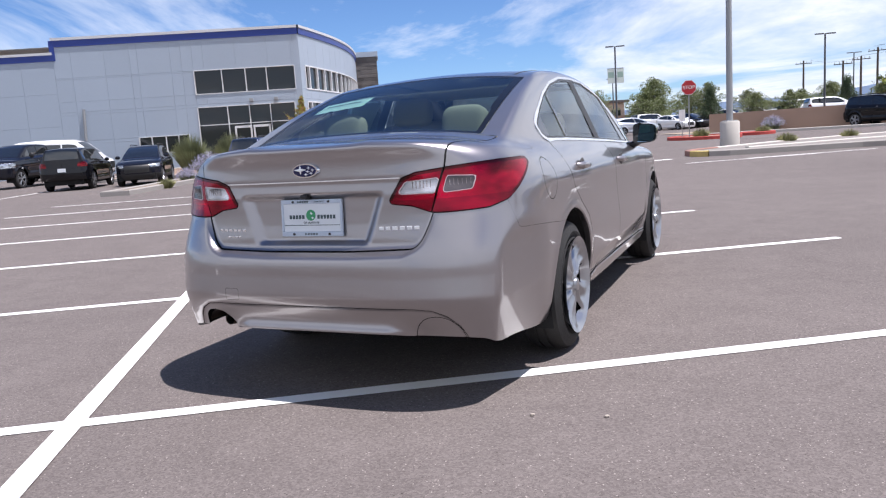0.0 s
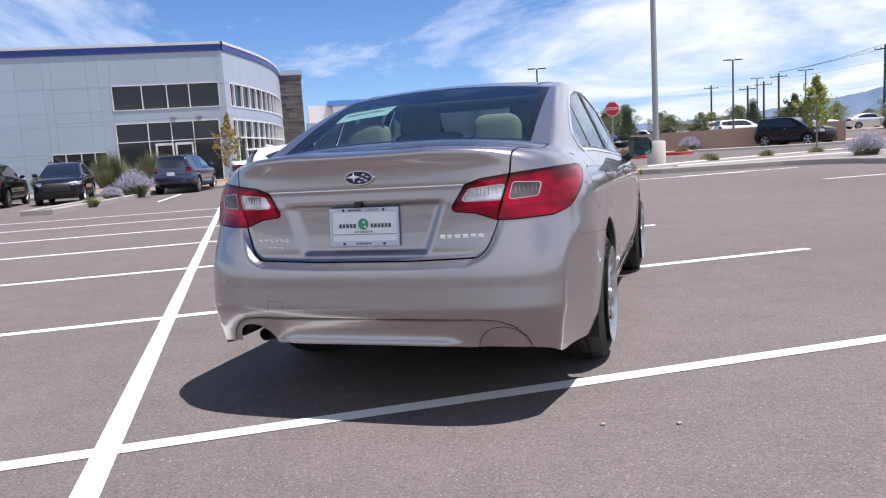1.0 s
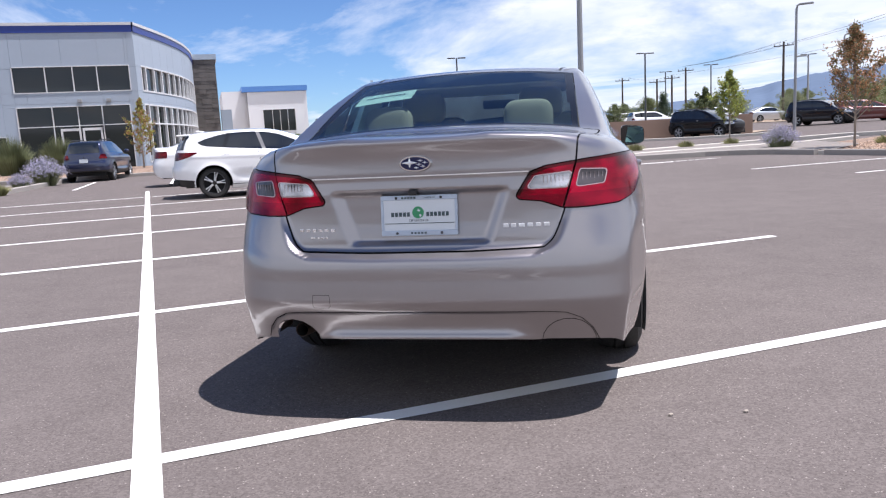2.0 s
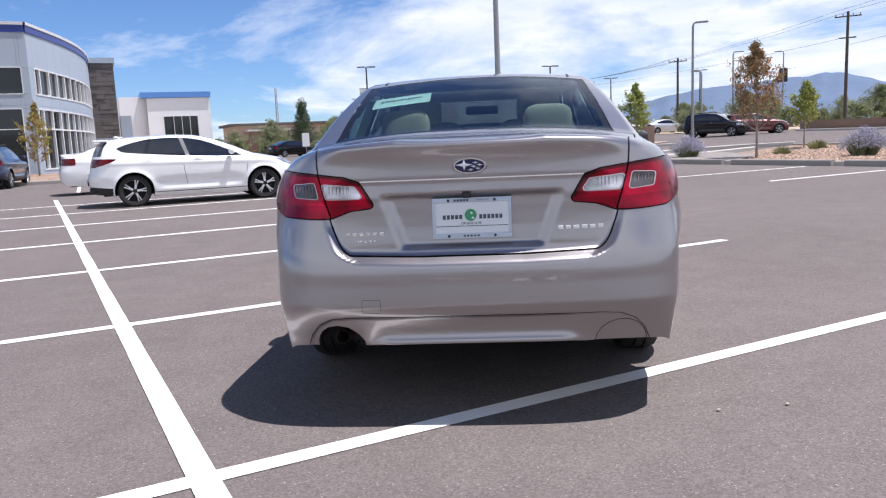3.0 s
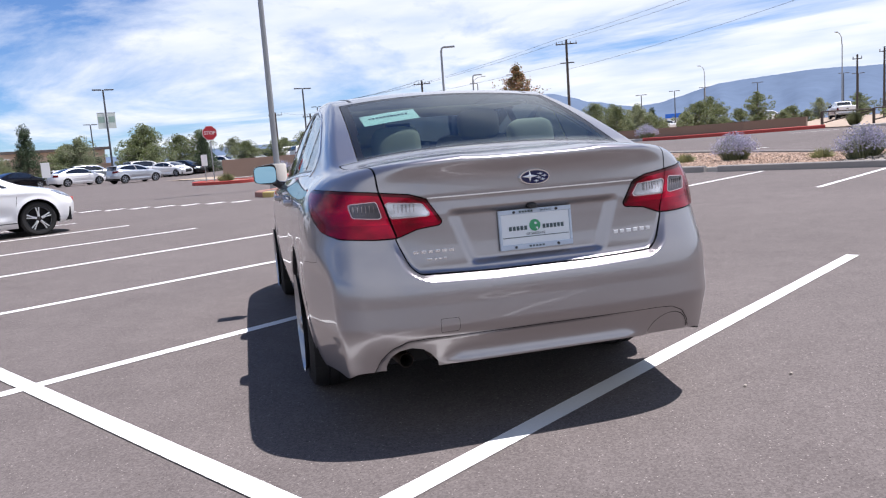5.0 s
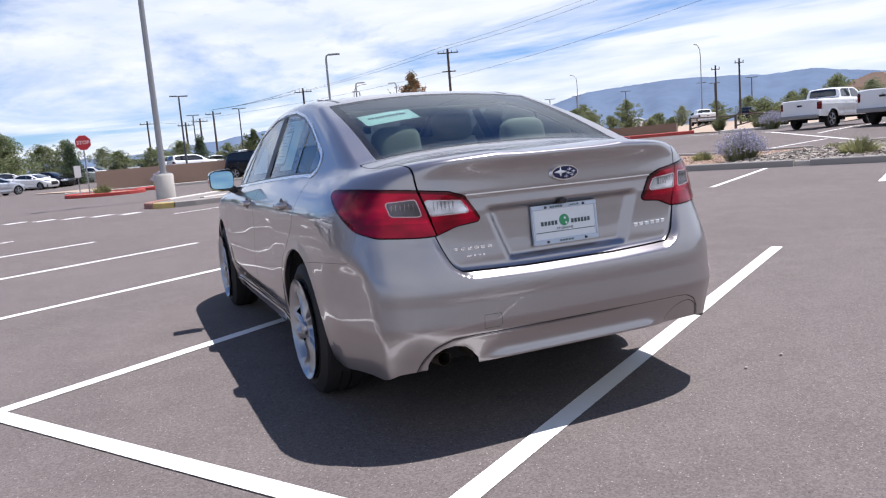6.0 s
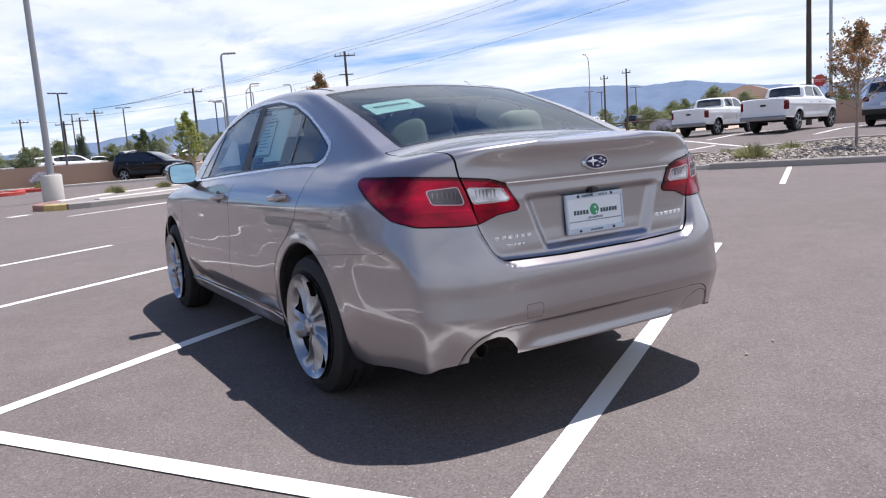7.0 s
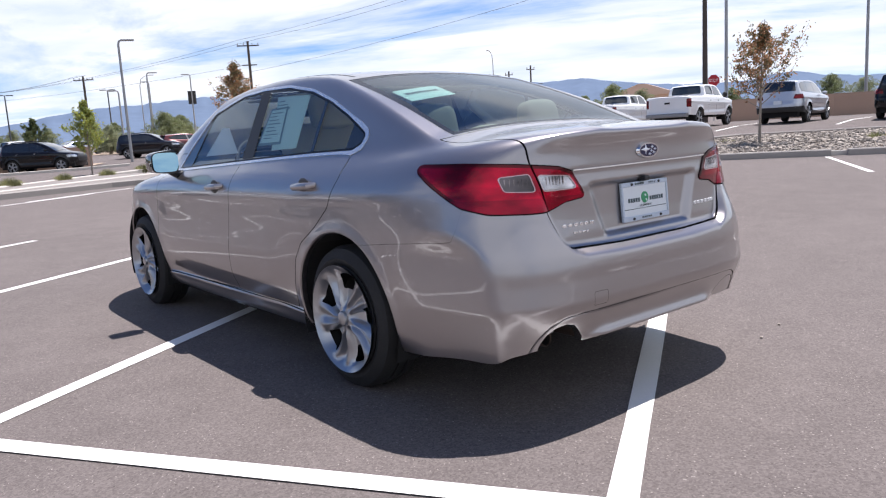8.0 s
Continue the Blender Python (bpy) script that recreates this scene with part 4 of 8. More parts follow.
        # arch lips and inner arches
        for ya in (AXLE_R, AXLE_F):
            bm = bmesh.new()
            prev = None
            for k in range(41):
                a = radians(-14 + 208 * k / 40)
                yy, zz = ya + ARCH * math.cos(a), HUB_Z + ARCH * math.sin(a)
                xs_ = float(shell.half_width(yy, max(zz, 0.2))) + 0.0075
                ring = [bm.verts.new((side * xx, ya + r_ * math.cos(a), HUB_Z + r_ * math.sin(a))) for xx, r_ in ((xs_, ARCH), (xs_ - 0.006, ARCH - 0.006), (xs_ - 0.035, ARCH - 0.002))]
                if prev:
                    for i in range(2):
                        bm.faces.new((prev[i], ring[i], ring[i + 1], prev[i + 1]))
                prev = ring
            part("arch_lip", bm, M["paint"], car, smooth=True)
            bm = bmesh.new()
            prev = None
            for k in range(25):
                a = radians(-20 + 220 * k / 24)
                ring = [bm.verts.new((side * xx, ya + r_ * math.cos(a), HUB_Z + r_ * math.sin(a))) for xx, r_ in ((0.893, ARCH + 0.004), (0.60, ARCH + 0.004), (0.58, 0.05))]
                if prev:
                    for i in range(2):
                        bm.faces.new((prev[i], ring[i], ring[i + 1], prev[i + 1]))
                prev = ring
            part("arch_liner", bm, M["void"], car)
            wheel_parts(car, pose(side * 0.795, ya, HUB_Z, 0, 0, 0 if side > 0 else 180) @ pose(0, 0, 0, 17 if ya < 1 else 50))
        # door mirror
        build_door_mirror(car, side)
        bm = bmesh.new()
        prev = None
        for yy in np.linspace(0.40, 1.66, 28):
            xx = 0.512 + 0.03 * step(0.3, 1.0, yy)
            ring = [bm.verts.new((side * q, yy, float(shell.top(np.array(q), np.array(yy))) + h_)) for q, h_ in ((xx - 0.010, -0.004), (xx - 0.006, 0.0015), (xx + 0.006, 0.0015), (xx + 0.010, -0.004))]
            if prev:
                for i in range(3):
                    bm.faces.new((prev[i], ring[i], ring[i + 1], prev[i + 1]))
            prev = ring
        part("roof_moulding", bm, M["black"], car, "black roof moulding")
    # added near-black inner skin; its colour stands in for shade in the gaps
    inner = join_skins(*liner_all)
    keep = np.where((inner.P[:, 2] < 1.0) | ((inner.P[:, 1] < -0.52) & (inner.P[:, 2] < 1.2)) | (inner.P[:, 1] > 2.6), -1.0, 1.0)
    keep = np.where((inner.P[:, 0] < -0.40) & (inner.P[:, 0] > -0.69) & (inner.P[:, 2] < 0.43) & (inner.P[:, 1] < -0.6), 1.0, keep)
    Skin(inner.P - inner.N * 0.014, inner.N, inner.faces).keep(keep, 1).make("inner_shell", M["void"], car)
    bm = bmesh.new()
    add_box(bm, (-0.60, -0.70, 0.26), (0.60, 3.45, 0.32))
    add_box(bm, (-0.80, 0.50, 0.20), (0.80, 2.25, 0.26))
    part("underbody", bm, M["void"], car)
    # unseen boxes added to stop sun leaking through the shell into its shadow
    part("floor_pan", box_bm((-0.80, 0.45, 0.30), (0.80, 2.36, 0.33)), M["void"], car)
    part("boot_floor", box_bm((-0.62, -0.80, 0.38), (0.62, 0.50, 0.41)), M["void"], car)
    part("boot_floor", box_bm((-0.78, -0.70, 0.42), (0.78, -0.41, 0.45)), M["void"], car)
    part("lid_ledge", box_bm((-0.64, -0.62, 1.06), (0.64, -0.40, 1.075)), M["void"], car)
    part("front_floor", box_bm((-0.58, 2.30, 0.34), (0.58, 3.40, 0.37)), M["void"], car)
    part("axle", tube_bm([(-0.72, AXLE_R, 0.31), (0.72, AXLE_R, 0.31)], 0.04), M["void"], car)
    sedan_details(car, shell)
    sedan_cabin(car)
    return car


def build_door_mirror(car, side):
    mir = new("door_mirror")
    mir.parent = car
    bm = bmesh.new()
    bmesh.ops.create_uvsphere(bm, u_segments=24, v_segments=14, radius=1, matrix=Matrix.Translation((side * 0.972, 2.02, 1.058)))
    for v in bm.verts:
        d = v.co - Vector((side * 0.972, 2.02, 1.058))
        e = [math.copysign(abs(q) ** 0.45, q) for q in d]
        v.co = Vector((side * 0.968 + e[0] * 0.086, 2.02 + max(e[1] * 0.10, -0.045), 1.058 + e[2] * (0.072 - 0.010 * side * e[0])))
    part("mirror_housing", bm, M["glossblack"], mir, "black mirror housing", smooth=True)
    bm = bmesh.new()
    bmesh.ops.create_circle(bm, cap_ends=True, segments=28, radius=1)
    for v in bm.verts:
        e = [math.copysign(abs(q) ** 0.45, q) for q in v.co[:2]]
        v.co = Vector((side * 0.968 + e[0] * 0.078, 1.9560 - (0.034 if side > 0 else -0.010) * e[0] * side + 0.005 * e[1], 1.058 + e[1] * 0.061))
    part("mirror_glass", bm, M["mirror"], mir, "bluish mirror glass")
    bm = bmesh.new()
    add_tube(bm, [(side * 0.80, 2.08, 0.965), (side * 0.87, 2.06, 0.975), (side * 0.92, 2.04, 1.01)], [0.032, 0.028, 0.030], 10)
    part("mirror_stalk", bm, M["glossblack"], mir, smooth=True)


def strip_on(name, pts, width, material, car, depth=0.006):
    """A slim bar along a line of points on the rear, for the lid's painted glint."""
    bm = bmesh.new()
    prev = None
    for p in pts:
        p = Vector(p)
        ring = [bm.verts.new(p + Vector(o)) for o in ((0, 0.004, width / 2), (0, -depth, width / 2), (0, -depth, -width / 2), (0, 0.004, -width / 2))]
        if prev:
            for i in range(4):
                bm.faces.new((prev[i], ring[i], ring[(i + 1) % 4], prev[(i + 1) % 4]))
        prev = ring
    return part(name, bm, material, car)


def rear_y(x, z):
    """The rear face's place at a half width and a height."""
    c = SEDAN
    hw, yr = float(c["hw"](z)), float(c["yr"](z))
    n = float(c["n_rear"](z))
    return yr + (c["yl"] - yr) * (1 - (1 - min(abs(x) / hw, 0.999) ** n) ** (1 / n))


def lid_y(x, z):
    """The boot lid's face, which sits back towards its lower edge."""
    return rear_y(x, z) + 0.052 * min(max((0.915 - z) / 0.21, 0), 1)


def sedan_details(car, shell):
    # thin pale bar that paints the sun's glint along the lid's fold
    strip_on("lid_strip", [(x, rear_y(x, 0.98) - 0.001, 0.981) for x in np.linspace(-0.445, 0.445, 25)], 0.0045, M["strip"], car, 0.002)
    # plate with its frame
    py = lid_y(0, 0.82) + 0.006 + 0.022 - 0.012
    tilt = pose(0, py, 0.822, -4, 0, 0)
    plate = new("number_plate")
    plate.parent = car
    bm = bmesh.new()
    for lo, hi in (((-0.158, -0.008, 0.062), (0.158, 0.006, 0.081)), ((-0.158, -0.008, -0.081), (0.158, 0.006, -0.060)), ((-0.158, -0.008, -0.060), (-0.147, 0.006, 0.062)), ((0.147, -0.008, -0.060), (0.158, 0.006, 0.062))):
        add_box(bm, lo, hi, 0.003, tilt)
    part("plate_frame", bm, M["plate_frame"], plate, "pale grey plate frame")
    part("plate_card", box_bm((-0.147, -0.003, -0.060), (0.147, 0.004, 0.062), 0, tilt), M["paper"], plate, "white paper dealer plate")
    bm = bmesh.new()
    for k in range(5):
        add_box(bm, (-0.116 + k * 0.0165, -0.0045, -0.004), (-0.104 + k * 0.0165, -0.003, 0.013), 0, tilt)
    for k in range(6):
        add_box(bm, (0.030 + k * 0.0160, -0.0045, -0.004), (0.0415 + k * 0.0160, -0.003, 0.013), 0, tilt)
    add_box(bm, (-0.143, -0.0045, -0.033), (0.143, -0.003, -0.0305), 0, tilt)
    part("plate_print", bm, M["ink"], plate)
    bm = bmesh.new()
    bmesh.ops.create_cone(bm, cap_ends=True, segments=24, radius1=0.024, radius2=0.024, depth=0.0015, matrix=tilt @ pose(-0.004, -0.004, 0.012, 90))
    part("plate_emblem", bm, M["green"], plate)
    bm = bmesh.new()
    for (a, b), (w, h_) in zip(((-0.012, 0.016), (0.004, 0.003)), ((0.010, 0.008), (0.009, 0.008))):
        add_box(bm, (a - w / 2, -0.0056, b - h_ / 2), (a + w / 2, -0.0045, b + h_ / 2), 0, tilt @ pose(0, 0, 0.0, 0, 35, 0))
    part("emblem_shape", bm, M["paper"], plate)
    words(plate, "OF SANTA FE", 0.0135, tilt @ pose(-0.002, -0.0046, -0.021, 90), M["ink"])
    words(plate, "SANTA FE", 0.011, tilt @ pose(0.045, -0.0092, 0.071, 90), M["ink"])
    for k in range(5):
        part("frame_print", box_bm((-0.070 + k * 0.0125, -0.0095, 0.067), (-0.061 + k * 0.0125, -0.008, 0.075), 0, tilt), M["ink"], plate)
        part("frame_print", box_bm((-0.035 + k * 0.014, -0.0095, -0.074), (-0.026 + k * 0.014, -0.008, -0.067), 0, tilt), M["ink"], plate)
    for sx in (-1, 1):
        for dz in (0.071, -0.071):
            bm = bmesh.new()
            bmesh.ops.create_cone(bm, cap_ends=True, segments=10, radius1=0.006, radius2=0.005, depth=0.006, matrix=tilt @ pose(sx * 0.092, -0.010, dz, 90))
            part("plate_screw", bm, M["seatdark"], plate)
    # camera pod above the plate
    part("reversing_camera", box_bm((-0.035, py - 0.03, 0.905), (0.0, py + 0.01, 0.925), 0.006), M["black"], car)
    # badge
    by = rear_y(0, 1.03) - 0.002
    badge = new("badge")
    badge.parent = car

    def oval(w, h_, d, name, material):
        bm = bmesh.new()
        bmesh.ops.create_cone(bm, cap_ends=True, segments=40, radius1=1, radius2=0.9, depth=1)
        bmesh.ops.transform(bm, matrix=pose(0, by - d / 2, 1.030, 90, 0, 0) @ Matrix.Diagonal((w, h_, d, 1)), verts=bm.verts)
        part(name, bm, material, badge, smooth=True)
    oval(0.070, 0.034, 0.012, "badge_ring", M["chrome"])
    oval(0.064, 0.0285, 0.0135, "badge_field", M["blue_badge"])
    for cx, cz, s in ((-0.022, 0.004, 0.034), (0.022, 0.012, 0.013), (0.040, 0.003, 0.013), (0.016, -0.003, 0.013), (0.032, -0.011, 0.013), (0.004, -0.016, 0.013)):
        bm = bmesh.new()
        for w, h_ in ((s, s * 0.22), (s * 0.22, s * 0.62)):
            m = pose(cx, by - 0.0135, 1.030 + cz, 90)
            vs = [bm.verts.new(m @ Vector(p)) for p in ((-w, 0, 0), (0, -h_, 0.0), (w, 0, 0), (0, h_, 0.0))]
            top_ = bm.verts.new(m @ Vector((0, 0, 0.0035)))
            for i in range(4):
                bm.faces.new((vs[i], vs[(i + 1) % 4], top_))
        part("badge_emblem", bm, M["badge_star"], badge)
    # lettering blocks on the lid
    for x0, zc, widths, hh in ((0.336, 0.773, (0.028, 0.028, 0.032, 0.030, 0.030, 0.030), 0.020), (-0.520, 0.772, (0.028, 0.028, 0.026, 0.026, 0.026, 0.028), 0.018), (-0.470, 0.742, (0.030, 0.016, 0.020, 0.016), 0.012)):
        x = x0
        for w in widths:
            bm = bmesh.new()
            y0, y1 = lid_y(x, zc) - 0.0015, lid_y(x + w, zc) - 0.0015
            a = math.atan2(y1 - y0, w)
            m = pose(x + w / 2, (y0 + y1) / 2, zc, 0, 0, math.degrees(a))
            add_box(bm, (-w * 0.36, -0.0015, -hh * 0.36), (w * 0.36, 0.006, hh * 0.36), 0.0015, m)
            part("letter_block", bm, M["badge_star" if x0 > 0 else "trim_metal"], car)
            x += w * 1.06
    # exhaust
    m = pose(-0.566, -0.915, 0.330, 0, 0, 90) @ pose(0, 0, 0, 0, 6, 0)
    bm = lathe_bm([(0.005, 0.025), (0.0, 0.028), (0.004, 0.0305), (0.30, 0.0305)], "x", 24)
    bmesh.ops.transform(bm, matrix=m, verts=bm.verts)
    part("exhaust_tip", bm, M["rust"], car, "dull burnt exhaust tip", smooth=True)
    bm = lathe_bm([(0.004, 0.0255), (0.22, 0.025), (0.22, 0.0)], "x", 20)
    bmesh.ops.transform(bm, matrix=m, verts=bm.verts)
    part("exhaust_bore", bm, M["void"], car)
    part("silencer", tube_bm([(-0.60, -0.60, 0.36), (0.10, -0.60, 0.36)], 0.085, 16), M["void"], car)
    # heat shield arched over the tip
    bm = bmesh.new()
    prev = None
    for a in np.linspace(0, math.pi, 15):
        cx, cz = -0.560 + 0.092 * math.cos(a), 0.330 + 0.066 * math.sin(a)
        ring = [bm.verts.new((cx, rear_y(cx, 0.36) + 0.03 + d, cz)) for d in (0.0, 0.14)]
        if prev:
            bm.faces.new((prev[0], ring[0], ring[1], prev[1]))
        prev = ring
    part("exhaust_recess", bm, M["rust"], car, smooth=True)
    # scuff on the bumper
    bm = bmesh.new()
    for x, w in ((-0.585, 0.012), (-0.565, 0.018), (-0.542, 0.009)):
        add_box(bm, (x, rear_y(x, 0.53) - 0.0012, 0.528), (x + w, rear_y(x, 0.53) + 0.003, 0.531))
    part("bumper_scuff", bm, M["void"], car)
    # sticker on the screen
    bm = bmesh.new()
    g = []
    for i in range(7):
        col = []
        for j in range(3):
            x, y = -0.523 + 0.294 * i / 6, -0.088 + 0.034 * i / 6 + 0.163 * j / 2
            col.append(bm.verts.new((x, y, float(shell.top(np.array(x), np.array(y))) - 0.005)))
        g.append(col)
    for i in range(6):
        for j in range(2):
            bm.faces.new((g[i][j], g[i + 1][j], g[i + 1][j + 1], g[i][j + 1]))
    part("screen_sticker", bm, M["teal_paper"], car, "pale teal paper sticker behind the rear screen")
    bm = bmesh.new()
    for k in range(11):
        x0, x1 = -0.485 + k * 0.0195, -0.473 + k * 0.0195
        vs = [bm.verts.new((x, y, float(shell.top(np.array(x), np.array(y))) - 0.003)) for x, y in ((x0, 0.00 + k * 0.002), (x1, 0.00 + k * 0.002), (x1, 0.024 + k * 0.002), (x0, 0.024 + k * 0.002))]
        bm.faces.new(vs)
    part("sticker_print", bm, M["ink"], car)


def words(parent, text, size, m, material):
    cu = bpy.data.curves.new("lettering", "FONT")
    cu.body, cu.size, cu.align_x, cu.align_y, cu.extrude = text, size, "CENTER", "CENTER", 0.0004
    tmp = bpy.data.objects.new("lettering", cu)
    me = bpy.data.meshes.new_from_object(tmp)
    bpy.data.objects.remove(tmp)
    me.materials.append(material)
    ob = new("lettering", me)
    ob.parent = parent
    ob.matrix_basis = m
    return ob


def soft_block(size, bevel, m, squash=0.0):
    bm = bmesh.new()
    add_box(bm, [-s / 2 for s in size], [s / 2 for s in size], bevel, None)
    bmesh.ops.transform(bm, matrix=m, verts=bm.verts)
    return bm


def pillow(size, m, power=0.5):
    """A plump cushion: a ball pressed towards a box."""
    bm = bmesh.new()
    bmesh.ops.create_uvsphere(bm, u_segments=28, v_segments=16, radius=1)
    for v in bm.verts:
        v.co = m @ Vector([math.copysign(abs(c) ** power, c) * k / 2 for c, k in zip(v.co, size)])
    return bm


def sedan_cabin(car):
    cab = new("cabin")
    cab.parent = car
    part("cabin_floor", box_bm((-0.72, -0.45, 0.30), (0.72, 2.5, 0.36)), M["seatdark"], cab)
    part("parcel_shelf", box_bm((-0.66, -0.50, 1.085), (0.66, -0.06, 1.105), 0.01), M["seatdark"], cab, "dark parcel shelf")
    part("rear_bench", soft_block((1.30, 0.52, 0.22), 0.06, pose(0, 0.30, 0.55)), M["cream"], cab, smooth=True)
    part("rear_backrest", soft_block((1.30, 0.18, 0.62), 0.06, pose(0, 0.02, 0.84, -14)), M["cream"], cab, "cream cloth rear backrest", smooth=True)
    for x in (-0.36, 0.37):
        part("headrest", pillow((0.25, 0.12, 0.23), pose(x, -0.03, 1.175, -12)), M["cream"], cab, "cream cloth headrest", smooth=True)
    part("headrest", pillow((0.23, 0.12, 0.11), pose(0, -0.02, 1.115, -12)), M["cream"], cab, "cream cloth headrest", smooth=True)
    for x in (-0.37, 0.37):
        part("seat_cushion", soft_block((0.52, 0.50, 0.20), 0.07, pose(x, 1.25, 0.55)), M["cream"], cab, smooth=True)
        part("seat_back", soft_block((0.50, 0.16, 0.66), 0.07, pose(x, 0.98, 0.92, -14)), M["beige"], cab, "beige cloth seat back", smooth=True)
        part("headrest", pillow((0.27, 0.12, 0.19), pose(x, 0.88, 1.30, -12)), M["beige"], cab, "beige cloth headrest", smooth=True)
    part("dashboard", soft_block((1.38, 0.50, 0.28), 0.09, pose(0, 2.18, 0.90)), M["seatdark"], cab, smooth=True)
    bm = bmesh.new()
    ring = [(0.185 * math.cos(a), 0.185 * math.sin(a), 0) for a in np.linspace(0, 2 * math.pi, 25)]
    m = pose(-0.37, 1.80, 1.00, 66)
    add_tube(bm, [m @ Vector(p) for p in ring], 0.016, 8, cap=False)
    part("steering_wheel", bm, M["black"], cab, smooth=True)
    part("inner_mirror", soft_block((0.24, 0.03, 0.065), 0.012, pose(0, 1.78, 1.335)), M["black"], cab, smooth=True)
    part("headliner", box_bm((-0.54, 0.45, 1.395), (0.54, 1.60, 1.405)), M["cream"], cab)
    for s in (-1, 1):
        part("door_card", box_bm((s * 0.76 - 0.02, 0.46, 0.40), (s * 0.76 + 0.02, 2.2, 0.985), 0.015), M["beige"], cab)
    # price sheets behind the rear side window
    def on_glass(y, z, out=0.0):
        return (-(0.775 - (z - 1.10) * 0.42) + 0.0 - out, y, z)

    def sheet(name, quad, out, material, label):
        bm = bmesh.new()
        a = [bm.verts.new(on_glass(y, z, out)) for y, z in quad]
        b = [bm.verts.new(on_glass(y, z, out - 0.002)) for y, z in quad]
        bm.faces.new(a)
        bm.faces.new(b[::-1])
        for k in range(4):
            bm.faces.new((a[k], b[k], b[(k + 1) % 4], a[(k + 1) % 4]))
        return part(name, bm, material, cab, label)
    sheet("window_sheet", [(0.965, 1.392), (0.600, 1.380), (0.600, 1.112), (0.870, 1.105)], 0.0, M["teal_paper"], "pale printed price sheet behind the window")
    sheet("sheet_backing", [(0.995, 1.328), (0.805, 1.334), (0.782, 1.136), (1.045, 1.130)], 0.004, M["sheet_grey"], "grey backing of the smaller sheet")
    sheet("window_sheet", [(0.978, 1.318), (0.818, 1.323), (0.797, 1.150), (1.022, 1.145)], 0.007, M["teal_paper"], "small printed sheet behind the window")
    sheet("window_sheet", [(1.642, 1.250), (1.541, 1.245), (1.313, 1.095), (1.771, 1.080)], -0.01, M["paper"], "white paper behind the front side window")
    bm = bmesh.new()
    for k in range(8):
        z = 1.305 - k * 0.019
        y1 = 0.97 + 0.0023 * k * 10 * 0.1
        vs = [bm.verts.new(on_glass(y, zz, 0.009)) for y, zz in ((y1, z), (0.835 + 0.03 * ((k * 5) % 3), z + 0.002), (0.835 + 0.03 * ((k * 5) % 3), z - 0.003), (y1, z - 0.005))]
        bm.faces.new(vs)
    for k in range(3):
        z = 1.366 - k * 0.02
        bm.faces.new([bm.verts.new(on_glass(y, zz, 0.003)) for y, zz in ((0.93, z), (0.86 - 0.04 * k, z), (0.86 - 0.04 * k, z - 0.005), (0.93, z - 0.005))])
    part("sheet_print", bm, M["sheet_grey"], cab)


# dark tone for the shade painted behind the sedan's door handles
M["handle_shade"] = mat("shaded_grey_recess", (0.055, 0.05, 0.05), 0.6, vary=0.0)
M["frit"] = mat("black_glass_border", (0.006, 0.006, 0.007), 0.25, vary=0.0, spec=0.25)
M["badge_star"] = mat("bright_star_metal", (0.80, 0.81, 0.83), 0.35, metal=0.4, vary=0.0)
M["bezel"] = mat("pale_lamp_bezel", (0.50, 0.40, 0.41), 0.2, metal=0.4, vary=0.1)
# near-white tone of the glint painted on the boot lid's fold
M["strip"] = mat("fold_glint_pale", (0.85, 0.84, 0.82), 0.3, metal=0.4, vary=0.0)
M["sheet_grey"] = mat("grey_sheet", (0.25, 0.34, 0.36), 0.7, vary=0.05)
M["plate_frame"] = mat("plate_frame_plastic", (0.46, 0.53, 0.62), 0.4, vary=0.12, scale=20)
build_sedan()


